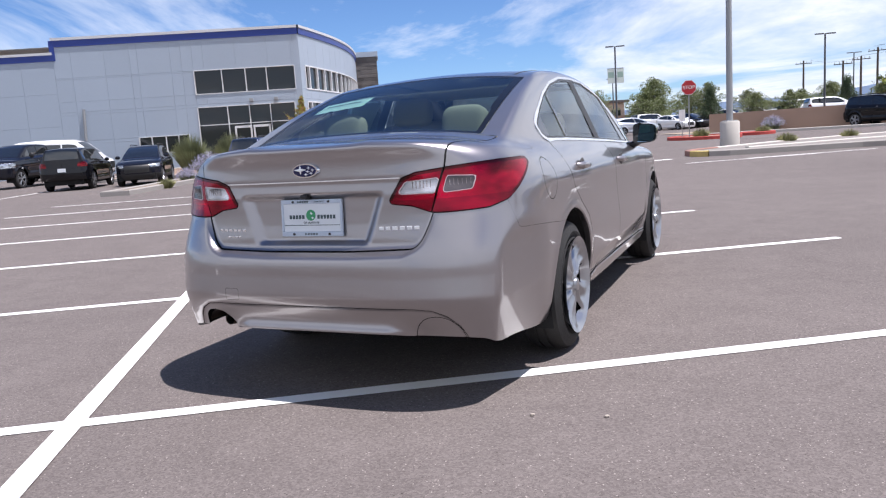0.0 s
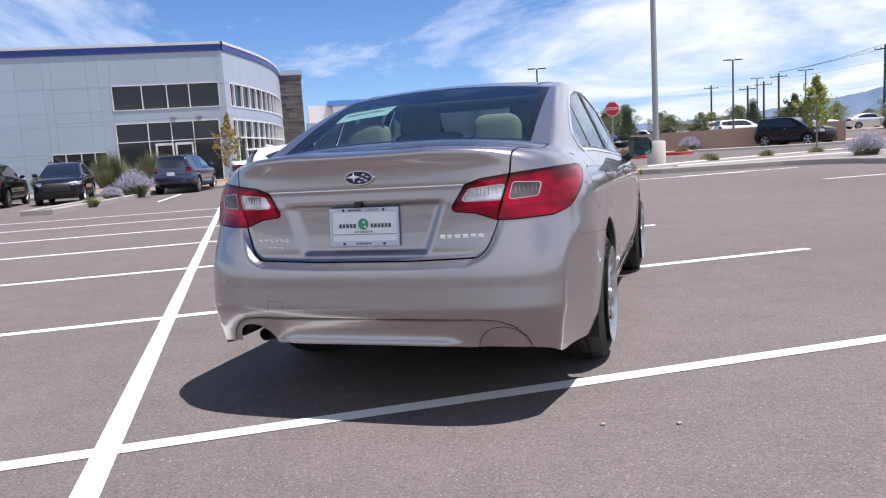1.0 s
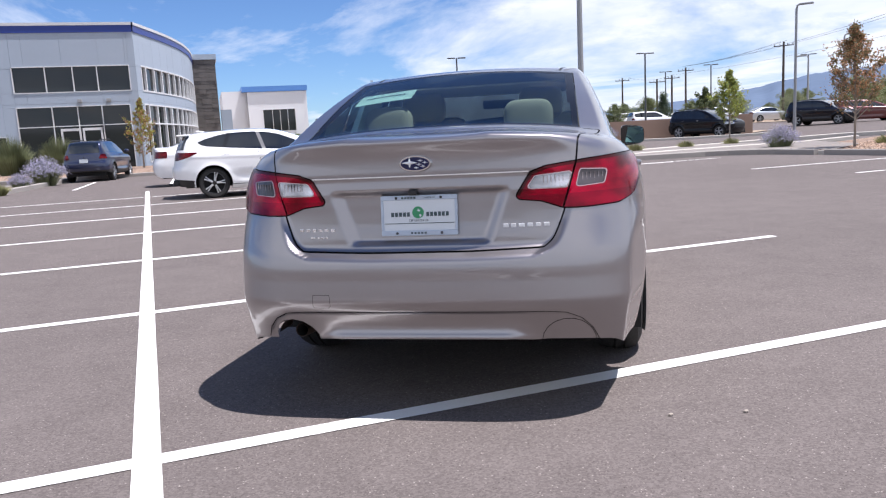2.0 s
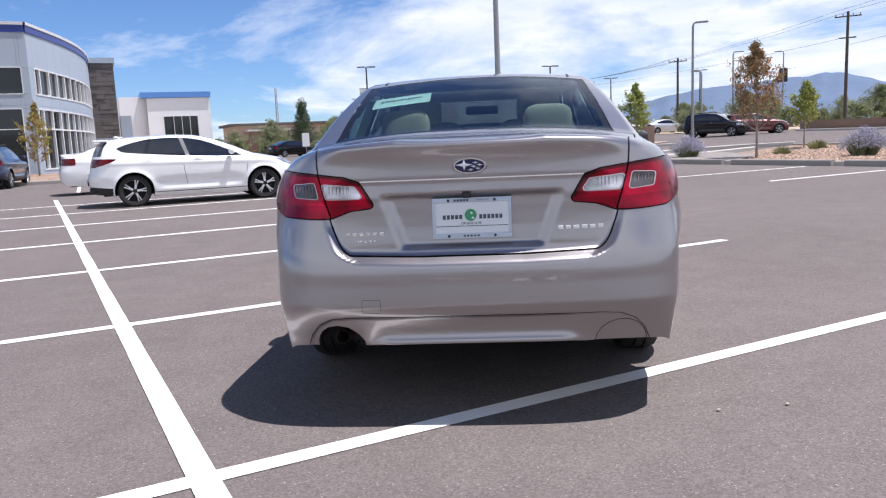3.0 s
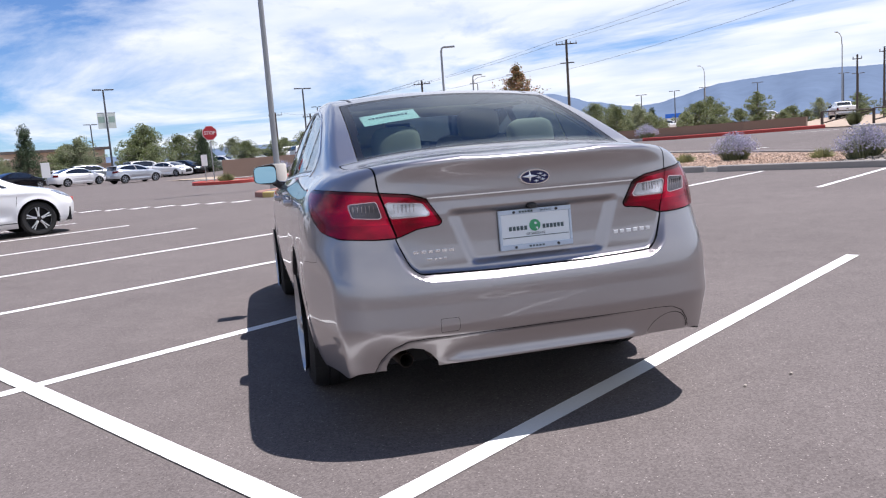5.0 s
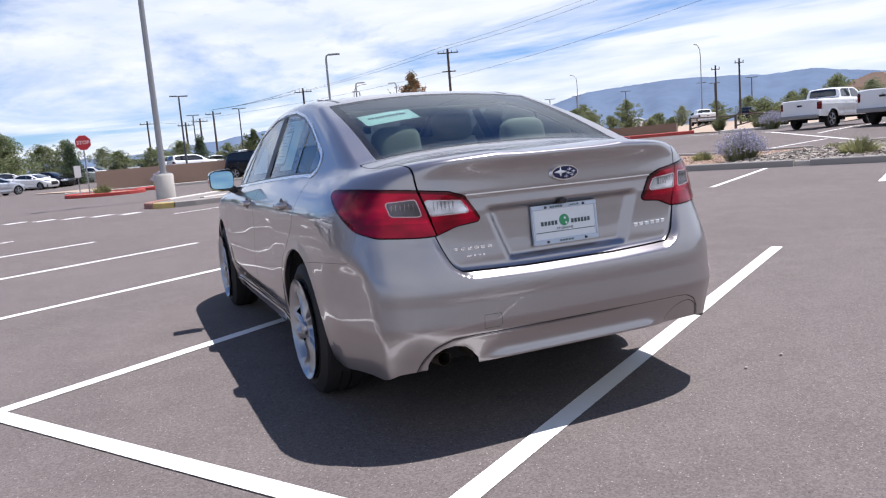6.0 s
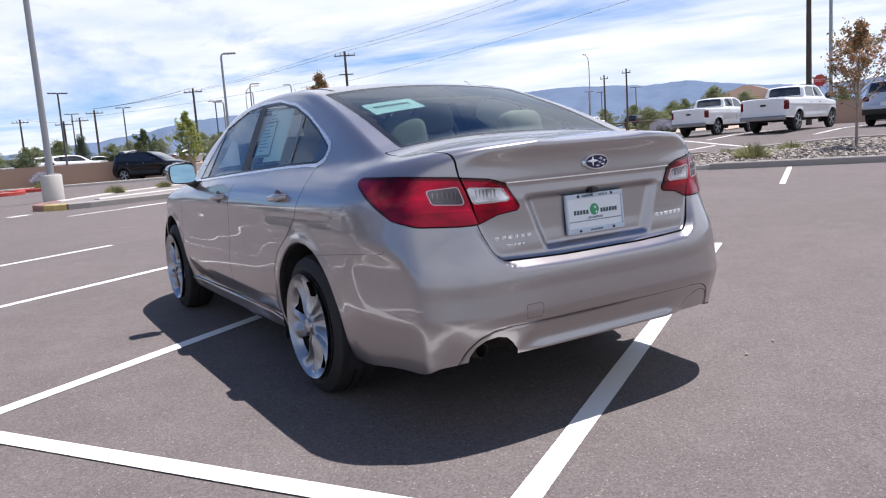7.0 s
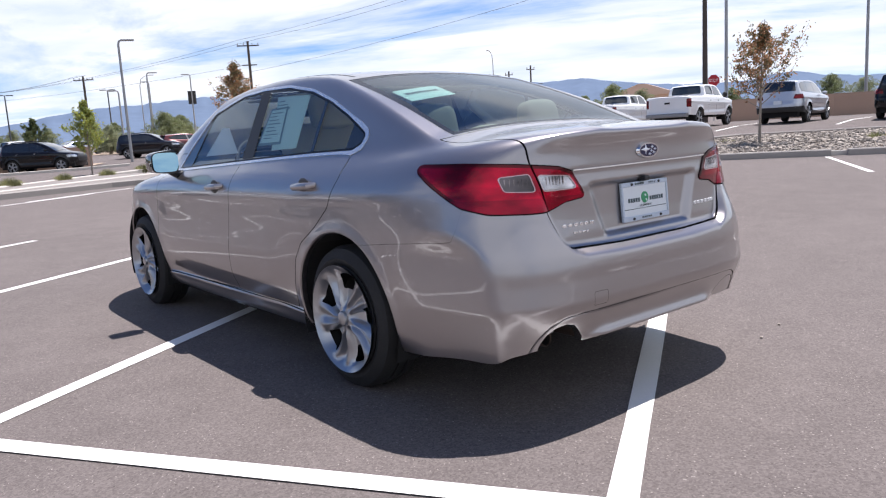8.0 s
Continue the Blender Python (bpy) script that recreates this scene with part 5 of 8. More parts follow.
# ---------------------------------------------------------------- kerbs, planted strips, walls
M.update({
    "brown_wall": mat("dark_brown_wall", (0.20, 0.14, 0.11), 0.9, vary=0.15, scale=0.4),
    "kerb_brown": mat("faded_red_kerb", (0.28, 0.15, 0.12), 0.85, vary=0.25, scale=3, fine=40),
    "paving": mat("worn_paving", (0.20, 0.18, 0.165), 0.9, vary=0.2, scale=0.8, fine=30, bump=0.3),
    "panel": mat("grey_metal_panel", (0.345, 0.405, 0.480), 0.5, vary=0.05, scale=0.4, fine=6, per_object=0.04),
    "cap_panel": mat("pale_metal_cap", (0.58, 0.59, 0.60), 0.5, vary=0.05, scale=0.4, fine=6),
    "blue": mat("blue_fascia", (0.014, 0.040, 0.24), 0.4, vary=0.06, scale=1),
    "stucco": mat("tan_stucco", (0.40, 0.27, 0.20), 0.95, vary=0.12, scale=0.6, fine=20, bump=0.2),
    "white_wall": mat("white_render", (0.77, 0.79, 0.82), 0.9, vary=0.05, scale=0.5, fine=14),
    "dark_stone": mat("dark_stone_cladding", (0.125, 0.115, 0.11), 0.85, vary=0.35, scale=1.6, fine=7, bump=0.4, per_island=0.3),
    "win": mat("dark_window_glass", (0.018, 0.022, 0.024), 0.04, vary=0.0),
    "frame": mat("white_window_frame", (0.66, 0.67, 0.68), 0.5, vary=0.05),
    "dark_steel": mat("dark_steel", (0.085, 0.09, 0.10), 0.5, metal=0.2, vary=0.10, scale=3),
    "galv": mat("galvanised_steel", (0.30, 0.31, 0.32), 0.5, metal=0.3, vary=0.10, scale=3),
    "wood": mat("weathered_pole_wood", (0.070, 0.058, 0.050), 0.9, vary=0.25, scale=3, fine=40),
    "red_sign": mat("red_sign_face", (0.45, 0.02, 0.03), 0.5, vary=0.08),
    "sign_white": mat("white_sign_face", (0.8, 0.8, 0.8), 0.5, vary=0.05),
    "leaf": leaf_mat("green_leaf", (0.150, 0.180, 0.070), 0.45),
    "leaf_dark": leaf_mat("dark_green_needle", (0.080, 0.110, 0.062), 0.3),
    "leaf_grey": leaf_mat("grey_green_leaf", (0.26, 0.285, 0.17), 0.45),
    "leaf_yellow": leaf_mat("yellow_green_leaf", (0.32, 0.33, 0.07)),
    "leaf_pale": leaf_mat("pale_green_leaf", (0.30, 0.36, 0.13)),
    "leaf_orange": leaf_mat("orange_brown_leaf", (0.40, 0.22, 0.115)),
    "leaf_olive": leaf_mat("olive_brown_leaf", (0.21, 0.19, 0.10)),
    "lavender": leaf_mat("lavender_bloom", (0.38, 0.365, 0.48), 0.3, 0.6),
    "broom": leaf_mat("upright_shrub_stem", (0.17, 0.19, 0.10), 0.3, 0.8),
    "grass": leaf_mat("dry_grass_blade", (0.27, 0.27, 0.13), 0.3, 0.7),
    "bark": mat("grey_bark", (0.27, 0.23, 0.19), 0.9, vary=0.25, scale=8, fine=60, bump=0.3),
    # far range: the blue of distance haze is mixed into the base colour
    "mountain": mat("haze_tinted_hills", (0.115, 0.155, 0.225), 1.0, vary=0.25, scale=0.004, fine=0.02, spec=0.0),
    "hill": mat("far_scrub_hills", (0.16, 0.17, 0.15), 1.0, vary=0.3, scale=0.01, fine=0.06, spec=0.0),
})


def flat_area(name, poly, material, label, category, lift=0.006, top=None):
    """A level bed or paved area with a small rise."""
    bm = bmesh.new()
    bm.faces.new([bm.verts.new((x, y, 0)) for x, y in poly])
    for x in (20, 32, 60, 100):
        bmesh.ops.bisect_plane(bm, geom=bm.verts[:] + bm.edges[:] + bm.faces[:], plane_co=(x, 0, 0), plane_no=(1, 0, 0))
    for v in bm.verts:
        v.co.z = ground_height(v.co.x, v.co.y) + lift
    ob = part(name, bm, material, None)
    for p in ob.data.polygons:
        if p.normal.z < 0:
            ob.data.flip_normals()
            break
    return tagged(ob, label, category, kind="structure")


def kerb_run(pts, material, width=0.16, height=0.15, label="grey concrete kerb", closed=False):
    """One length of kerb with rounded upper edges along a line on the ground."""
    fine = []
    for p, q in zip(pts, pts[1:] + (pts[:1] if closed else [])):
        n = max(1, int(math.dist(p, q) / 1.5))
        fine += [(p[0] + (q[0] - p[0]) * i / n, p[1] + (q[1] - p[1]) * i / n) for i in range(n)]
    pts = fine if closed else fine + [pts[-1]]
    bm = bmesh.new()
    prev = None
    k = len(pts)
    first = None
    for i, (x, y) in enumerate(pts):
        a = Vector(pts[(i - 1) % k] if (closed or i) else pts[0])
        b = Vector(pts[(i + 1) % k] if (closed or i < k - 1) else pts[-1])
        d = (b - a).normalized()
        n = Vector((-d.y, d.x))
        z = ground_height(x, y)
        ring = []
        for o, h in ((-0.5, -0.02), (-0.5, 0.86), (-0.40, 1.0), (0.40, 1.0), (0.5, 0.86), (0.5, -0.02)):
            ring.append(bm.verts.new((x + n.x * o * width, y + n.y * o * width, z + h * height)))
        if prev:
            for j in range(5):
                bm.faces.new((prev[j], ring[j], ring[j + 1], prev[j + 1]))
        else:
            first = ring
        prev = ring
    if closed:
        for j in range(5):
            bm.faces.new((prev[j], first[j], first[j + 1], prev[j + 1]))
    else:
        bm.faces.new(first[::-1])
        bm.faces.new(prev)
    ob = part("kerb", bm, material, None)
    return tagged(ob, label, "kerb", kind="structure")


def lot(u, v):
    p = LOT @ Vector((u, v, 0))
    return (p.x, p.y)


# planted strip facing the bays, with drainage gaps in its kerb
gaps = [-3.35, 1.62, 6.45, 9.75, 13.3]
starts = [-12.0] + [g + 0.18 for g in gaps]
ends = [g - 0.18 for g in gaps] + [16.0]
for a, b in zip(starts, ends):
    kerb_run([lot(17.68, a + (b - a) * i / 4) for i in range(5)], M["kerb"], 0.18, 0.16)
for g in gaps:
    kerb_run([lot(17.80, g - 0.3), lot(17.80, g + 0.3)], M["kerb_light"], 0.10, 0.12, "pale concrete back of a drainage gap")
BACK_A = [(25.6, -12.0), (25.2, 0.0), (24.8, 4.4), (23.4, 6.2), (22.3, 7.4)]
BACK_B = [(21.9, 8.0), (21.3, 11.2), (22.7, 14.8), (23.7, 18.4), (24.0, 24.0)]
kerb_run(BACK_A, M["kerb"], 0.18, 0.16)
kerb_run(BACK_B, M["kerb"], 0.18, 0.16)
flat_area("planting_bed", [lot(17.75, 3.0), *BACK_B, lot(17.75, 17.0)], M["gravel"], "tan gravel of the planted strip", "gravel bed", 0.10)
flat_area("planting_bed", [lot(17.75, -14.0), *BACK_A, lot(17.75, 3.2)], M["gravel"], "tan ground below the loose stones", "gravel bed", 0.06)


def stone_field():
    """Loose broken stones heaped in the near end of the planted strip."""
    rnd = np.random.RandomState(5)
    verts, faces = [], []
    base = np.array([(-1, -1, -0.6), (1, -1, -0.6), (1, 1, -0.6), (-1, 1, -0.6), (-0.7, -0.6, 0.6), (0.8, -0.7, 0.5), (0.6, 0.7, 0.7), (-0.6, 0.6, 0.5)], float)
    fs = [(3, 2, 1, 0), (4, 5, 6, 7), (0, 1, 5, 4), (1, 2, 6, 5), (2, 3, 7, 6), (3, 0, 4, 7)]
    edge = curve_fn((-14.0, 25.4), (0.0, 25.0), (4.4, 24.6), (6.2, 23.2), (7.4, 22.0), (9.0, 20.0))
    for i in range(13000):
        v = rnd.uniform(-11.5, 4.2)
        x0, y0 = lot(17.85, v)
        x1 = float(edge(y0)) - 0.15
        f = rnd.uniform(0, 1)
        x, y = x0 + (x1 - x0) * f, y0
        if v > 1.4 and rnd.rand() < (v - 1.4) / 2.4:
            continue
        h = 0.07 + 0.16 * math.sin(math.pi * f) * min(1, (4.2 - v) / 2)
        s = rnd.uniform(0.03, 0.078)
        p = base * (1 + rnd.uniform(-0.25, 0.25, base.shape)) * s * np.array([1, rnd.uniform(0.6, 1), rnd.uniform(0.5, 0.9)])
        a = rnd.uniform(0, 6.28)
        t = rnd.uniform(-0.5, 0.5)
        c, sn = math.cos(a), math.sin(a)
        R = np.array([[c, -sn, 0], [sn, c, 0], [0, 0, 1]]) @ np.array([[1, 0, 0], [0, math.cos(t), -math.sin(t)], [0, math.sin(t), math.cos(t)]])
        k = len(verts)
        verts += list(p @ R.T + np.array([x, y, ground_height(x, y) + h + rnd.uniform(-0.02, 0.03)]))
        faces += [tuple(k + j for j in f) for f in fs]
    ob = mesh_object("loose_stones", verts, faces, M["stone"])
    tagged(ob, "grey-brown broken stones heaped in the planted strip", "stones", kind="stuff")


stone_field()


def gravel_pebbles():
    """Single pebbles lying on the gravel strip."""
    rnd = np.random.RandomState(15)
    verts, faces = [], []
    base = np.array([(-1, -0.8, 0), (1, -0.9, 0), (0.9, 0.9, 0), (-0.9, 0.8, 0), (-0.5, -0.4, 0.9), (0.6, -0.3, 0.8), (0.4, 0.5, 1.0), (-0.5, 0.4, 0.8)], float)
    fs = [(4, 5, 6, 7), (0, 1, 5, 4), (1, 2, 6, 5), (2, 3, 7, 6), (3, 0, 4, 7)]
    edge = curve_fn((2.0, 24.9), (4.4, 24.6), (6.2, 23.2), (8.0, 21.7), (11.2, 21.1), (14.8, 22.5), (18.4, 23.5), (24.0, 23.8))
    for i in range(6500):
        x0, y = lot(17.85, rnd.uniform(3.0, 16.5))
        x = x0 + (float(edge(y)) - 0.2 - x0) * rnd.uniform(0, 1)
        s = rnd.uniform(0.018, 0.05)
        a = rnd.uniform(0, 6.28)
        c, sn = math.cos(a), math.sin(a)
        p = base * (1 + rnd.uniform(-0.2, 0.2, base.shape)) * s * np.array([1, rnd.uniform(0.6, 1), rnd.uniform(0.5, 0.9)])
        k = len(verts)
        verts += list(p @ np.array([[c, sn, 0], [-sn, c, 0], [0, 0, 1]]) + np.array([x, y, ground_height(x, y) + 0.097]))
        faces += [tuple(k + j for j in f) for f in fs]
    ob = mesh_object("gravel_pebbles", verts, faces, M["tan_stone"])
    tagged(ob, "loose tan and brown pebbles on the planted strip", "gravel", kind="stuff")


M["tan_stone"] = mat("tan_pebble", (0.38, 0.27, 0.20), 0.9, vary=0.15, scale=4, fine=30, per_island=0.9)
gravel_pebbles()

# pavement tongue by the lamp: a paved wedge between the bays and the drive
wedge = [(9.2, 22.3), (11.0, 21.9), (14.4, 21.6), (15.2, 20.3), (15.6, 18.6), (19.0, 21.0), (20.5, 24.5), (19.0, 27.9), (13.8, 26.4), (9.6, 24.0)]
flat_area("planting_bed", wedge, M["paving"], "worn grey-brown paving inside the kerbed tongue", "gravel bed", 0.13)
kerb_run([(9.4, 22.35), (9.9, 22.12), (11.0, 21.95), (12.4, 21.82), (13.6, 21.72), (14.3, 21.45), (14.9, 20.8), (15.3, 19.9)], M["kerb"], 0.22, 0.17, "grey concrete kerb of the paved tongue")
kerb_run([(9.15, 22.9), (9.2, 22.55), (9.4, 22.35)], M["kerb_yellow"], 0.22, 0.17, "yellow painted kerb nose")
kerb_run([(9.15, 22.9), (9.25, 23.5), (9.7, 24.1), (10.6, 24.6)], M["kerb_brown"], 0.22, 0.17, "faded red kerb nose")
kerb_run([(10.6, 24.6), (11.5, 25.1), (13.8, 26.3), (16.5, 27.2), (19.0, 27.9), (21.5, 28.0), (24.0, 27.0), (25.2, 25.0)], M["kerb_light"], 0.22, 0.17, "pale concrete kerb along the drive")
kerb_run([(11.0, 23.3), (14.0, 23.9), (17.0, 24.3), (20.0, 24.6), (22.5, 24.6)], M["kerb_light"], 0.20, 0.17, "pale concrete kerb inside the tongue")

# red-kerbed islands at the drive
for cx, cy, rx, ry in ((17.0, 40.3, 1.7, 2.2), (20.3, 41.2, 0.9, 0.9), (4.6, 36.8, 3.2, 1.0)):
    ring = [(cx + rx * math.cos(a), cy + ry * math.sin(a)) for a in np.linspace(0, 2 * math.pi, 25)[:-1]]
    kerb_run(ring, M["kerb_red"], 0.2, 0.17, "red painted kerb of a small island", closed=True)
    flat_area("planting_bed", ring, M["gravel"], "tan gravel of a small island", "gravel bed", 0.12)

# island among the showroom bays
ring = [(-8.1, 23.4), (-7.4, 23.3), (-6.95, 28.0), (-6.5, 33.8), (-7.3, 33.9), (-7.75, 28.0)]
kerb_run(ring, M["kerb"], 0.18, 0.15, closed=True)
flat_area("planting_bed", ring, M["gravel"], "tan gravel of a bay island", "gravel bed", 0.10)
kerb_run([(-13.0, 51.0), (-13.0, 36.0), (-12.4, 35.5), (-8, 35.4), (6, 36.0)], M["kerb"], 0.2, 0.15)
flat_area("planting_bed", [(-13, 35.6), (-8, 35.5), (6, 36.1), (6, 41), (2, 51), (-13, 51)], M["gravel"], "tan gravel in front of the showroom", "gravel bed", 0.10)


def wall_run(name, pts, height, thick, material, label, cap=None, base=0.0):
    bm = bmesh.new()
    prev = None
    k = len(pts)
    for i, (x, y) in enumerate(pts):
        a, b = Vector(pts[max(i - 1, 0)]), Vector(pts[min(i + 1, k - 1)])
        d = (b - a).normalized()
        n = Vector((-d.y, d.x)) * thick / 2
        z = ground_height(x, y) - 0.05
        ring = [bm.verts.new(p) for p in ((x + n.x, y + n.y, z), (x + n.x, y + n.y, z + height), (x - n.x, y - n.y, z + height), (x - n.x, y - n.y, z))]
        if prev:
            for j in range(4):
                bm.faces.new((prev[j], ring[j], ring[(j + 1) % 4], prev[(j + 1) % 4]))
        else:
            bm.faces.new(ring[::-1])
        prev = ring
    bm.faces.new(prev)
    ob = part(name, bm, material, None)
    return tagged(ob, label, "wall", kind="structure")


wall_run("retaining_wall", [(21.0, 48.6), (22.6, 47.3), (24.4, 46.0), (27.5, 43.9), (31.2, 41.2)], 1.3, 0.3, M["stucco"], "low tan stucco retaining wall")
kerb_run([(18.0, 46.6), (20.5, 45.0), (23.0, 42.6), (26.0, 39.8), (29.5, 36.6)], M["kerb_light"], 0.2, 0.15, "pale kerb along the retaining wall")
wall_run("retaining_wall", [(50.0, 46.0), (46.5, 36.0), (44.0, 29.0), (42.3, 23.5), (42.6, 20.0)], 0.75, 0.3, M["brown_wall"], "low brown stucco wall beyond the drive")
wall_run("retaining_wall", [(43.0, 5.5), (44.0, 0.0), (44.0, -8.0), (42.0, -30.0)], 1.25, 0.3, M["stucco"], "brown block wall behind the parked trucks")
kerb_run([(46.0, 43.0), (43.0, 36.0), (40.8, 31.0), (39.4, 28.6)], M["kerb_light"], 0.2, 0.15, "pale kerb beyond the drive")
kerb_run([(39.4, 28.6), (38.2, 25.6), (38.4, 23.0), (39.6, 20.6), (41.4, 18.6)], M["kerb_red"], 0.3, 0.2, "red painted kerb beyond the drive")
kerb_run([(36.5, 15.5), (38.0, 14.0), (40.5, 12.6), (43.0, 11.0)], M["kerb_light"], 0.2, 0.15, "pale kerb beyond the drive")
flat_area("planting_bed", [(50.0, 46.0), (46.0, 43.0), (40.8, 31.0), (38.3, 25.6), (38.5, 23.0), (41.4, 18.6), (38.0, 14.0), (43.0, 11.0), (200, 11), (200, 200), (50, 200)], M["dirt"], "dry open ground beyond the drive", "bare ground", 0.05)
flat_area("planting_bed", [(21.0, 48.9), (24.4, 46.3), (31.2, 41.5), (34, 43), (30, 52), (21, 58)], M["dirt"], "dry planted ground behind the retaining wall", "bare ground", 0.05)
flat_area("planting_bed", [(-60, 60), (-2, 60), (16, 92), (200, 110), (200, 420), (-60, 420)], M["dirt"], "dry open ground behind the car park", "bare ground", 0.02)
for a, b in (((29.2, 5.4), (35.5, 3.5)), ((29.6, 1.0), (35.6, -0.9)), ((29.4, 9.4), (35.6, 7.6)), ((22.7, 16.5), (25.3, 14.6)), ((23.2, 9.8), (26.2, 8.5)), ((24.8, 7.2), (33.0, 12.5)), ((34.0, 17.5), (37.5, 14.5))):
    p0, p1 = LOT.inverted() @ Vector((*a, 0)), LOT.inverted() @ Vector((*b, 0))
    stripe("bay_line", p0.x, p0.y, p1.x, p1.y, 0.12)


# ---------------------------------------------------------------- showroom
def window_grid(name, parent, to_wall, xs, zs, depth=0.12, bar=0.05):
    """A glazed opening: each pane set back behind its frame bars. to_wall maps (along, out, up)."""
    win = new(name)
    win.parent = parent
    for i in range(len(xs) - 1):
        for j in range(len(zs) - 1):
            bm = bmesh.new()
            vs = [bm.verts.new(to_wall(x, -depth, z)) for x, z in ((xs[i], zs[j]), (xs[i + 1], zs[j]), (xs[i + 1], zs[j + 1]), (xs[i], zs[j + 1]))]
            bm.faces.new(vs)
            ob = part("pane", bm, M["win"], win)

    def bar_box(x0, x1, z0, z1):
        bm = bmesh.new()
        vs = [[bm.verts.new(to_wall(x, o, z)) for x, z in ((x0, z0), (x1, z0), (x1, z1), (x0, z1))] for o in (-depth - 0.02, 0.03)]
        bm.faces.new(vs[1])
        for k in range(4):
            bm.faces.new((vs[0][k], vs[0][(k + 1) % 4], vs[1][(k + 1) % 4], vs[1][k]))
        part("window_bar", bm, M["frame"], win)
    for x in xs:
        bar_box(x - bar / 2, x + bar / 2, zs[0], zs[-1])
    for z in zs:
        for i in range(len(xs) - 1):
            bar_box(xs[i] + bar / 2, xs[i + 1] - bar / 2, z - bar / 2, z + bar / 2)
    return win


def holed_wall(name, parent, to_wall, x0, x1, z0, z1, holes, material, step_x=4.0, step_z=2.2, thick=0.3):
    """A wall of panels with shallow joints, left open where the windows go."""
    xs = sorted({x0, x1, *[h[0] for h in holes], *[h[1] for h in holes], *np.arange(x1, x0, -step_x)[1:].round(3)})
    zs = sorted({z0, z1, *[h[2] for h in holes], *[h[3] for h in holes], *np.arange(z1, z0, -step_z)[1:].round(3)})
    wall = new(name)
    wall.parent = parent
    g = 0.007
    for a, b in zip(xs, xs[1:]):
        for c, d in zip(zs, zs[1:]):
            mx, mz = (a + b) / 2, (c + d) / 2
            if any(h[0] < mx < h[1] and h[2] < mz < h[3] for h in holes):
                continue
            bm = bmesh.new()
            f = [bm.verts.new(to_wall(x, 0.0, z)) for x, z in ((a + g, c + g), (b - g, c + g), (b - g, d - g), (a + g, d - g))]
            q = [bm.verts.new(to_wall(x, -0.02, z)) for x, z in ((a, c), (b, c), (b, d), (a, d))]
            r = [bm.verts.new(to_wall(x, -thick, z)) for x, z in ((a, c), (b, c), (b, d), (a, d))]
            bm.faces.new(f)
            for k in range(4):
                bm.faces.new((f[k], q[k], q[(k + 1) % 4], f[(k + 1) % 4]))
                bm.faces.new((q[k], r[k], r[(k + 1) % 4], q[(k + 1) % 4]))
            part("panel", bm, material, wall)
    return wall


def build_showroom():
    b = thing("showroom_building", "pale grey panelled two-storey showroom with a blue roof band", "building")
    Y = 52.0
    front = lambda x, o, z: (x, Y - o, z)
    ux = [-11.70, -9.95, -8.45, -7.10, -5.28]
    holes = [(-11.70, -5.28, 4.70, 6.20), (-11.70, -5.45, 0.0, 3.86), (-15.6, -12.4, 1.15, 2.2)]
    holed_wall("wall", b, front, -20.3, -4.88, 0.0, 8.15, holes, M["panel"], 2.05, 2.05)
    holed_wall("wall", b, front, -46.0, -20.3, 0.0, 7.3, [], M["panel"], 2.05, 2.05)
    window_grid("window", b, front, ux, [4.70, 6.20])
    lw = window_grid("window", b, front, [-11.70, -9.80, -8.40, -7.05, -5.45], [0.05, 2.70, 3.86])
    window_grid("window", b, front, [-15.6, -14.8, -13.9, -13.1, -12.4], [1.15, 2.2])
    for x in (-9.45, -8.25):
        dr = new("glass_door")
        dr.parent = b
        for a, c, d, e in ((x, x + 0.1, 0.05, 2.55), (x + 1.0, x + 1.1, 0.05, 2.55), (x + 0.1, x + 1.0, 2.4, 2.55), (x + 0.1, x + 1.0, 0.05, 0.3)):
            part("door_frame", box_bm((a, Y - 0.06, d), (c, Y + 0.1, e)), M["frame"], dr)
    # roof band: white cap over blue, along the front and round the curved side
    curve = [(-4.88 + 3.9 * t - 0.8 * t * t + 1.3 * math.sin(math.pi * t) * 0.55, Y + 20.0 * t) for t in np.linspace(0, 1, 15)]

    def band(name, pts, z0, z1, out, material):
        bm = bmesh.new()
        prev = None
        for i, (x, y) in enumerate(pts):
            a_, c_ = Vector(pts[max(i - 1, 0)]), Vector(pts[min(i + 1, len(pts) - 1)])
            d = (c_ - a_).normalized()
            n = Vector((d.y, -d.x))
            ring = [bm.verts.new(p) for p in ((x + n.x * out, y + n.y * out, z0), (x + n.x * out, y + n.y * out, z1), (x - n.x * 0.4, y - n.y * 0.4, z1), (x - n.x * 0.4, y - n.y * 0.4, z0))]
            if prev:
                for j in range(4):
                    bm.faces.new((prev[j], ring[j], ring[(j + 1) % 4], prev[(j + 1) % 4]))
            prev = ring
        return part(name, bm, material, b)
    run = [(-20.3, Y), (-4.9, Y)]
    band("roof_band", run, 8.15, 8.55, 0.05, M["blue"])
    band("roof_cap", run, 8.552, 8.72, 0.09, M["cap_panel"])
    band("roof_band", curve, 8.15, 8.55, 0.05, M["blue"])
    band("roof_cap", curve, 8.552, 8.72, 0.09, M["cap_panel"])
    band("roof_band", [(-46, Y), (-20.3, Y)], 7.3, 7.68, 0.05, M["blue"])
    band("roof_cap", [(-46, Y), (-20.3, Y)], 7.682, 7.84, 0.09, M["cap_panel"])
    part("roof_band", box_bm((-20.45, Y - 0.06, 7.3), (-20.15, Y + 0.4, 8.55)), M["blue"], b)
    # curved side in flat facets, each with its windows
    L = 0
    for k, ((x0, y0), (x1, y1)) in enumerate(zip(curve, curve[1:])):
        d = Vector((x1 - x0, y1 - y0, 0))
        ln = d.length
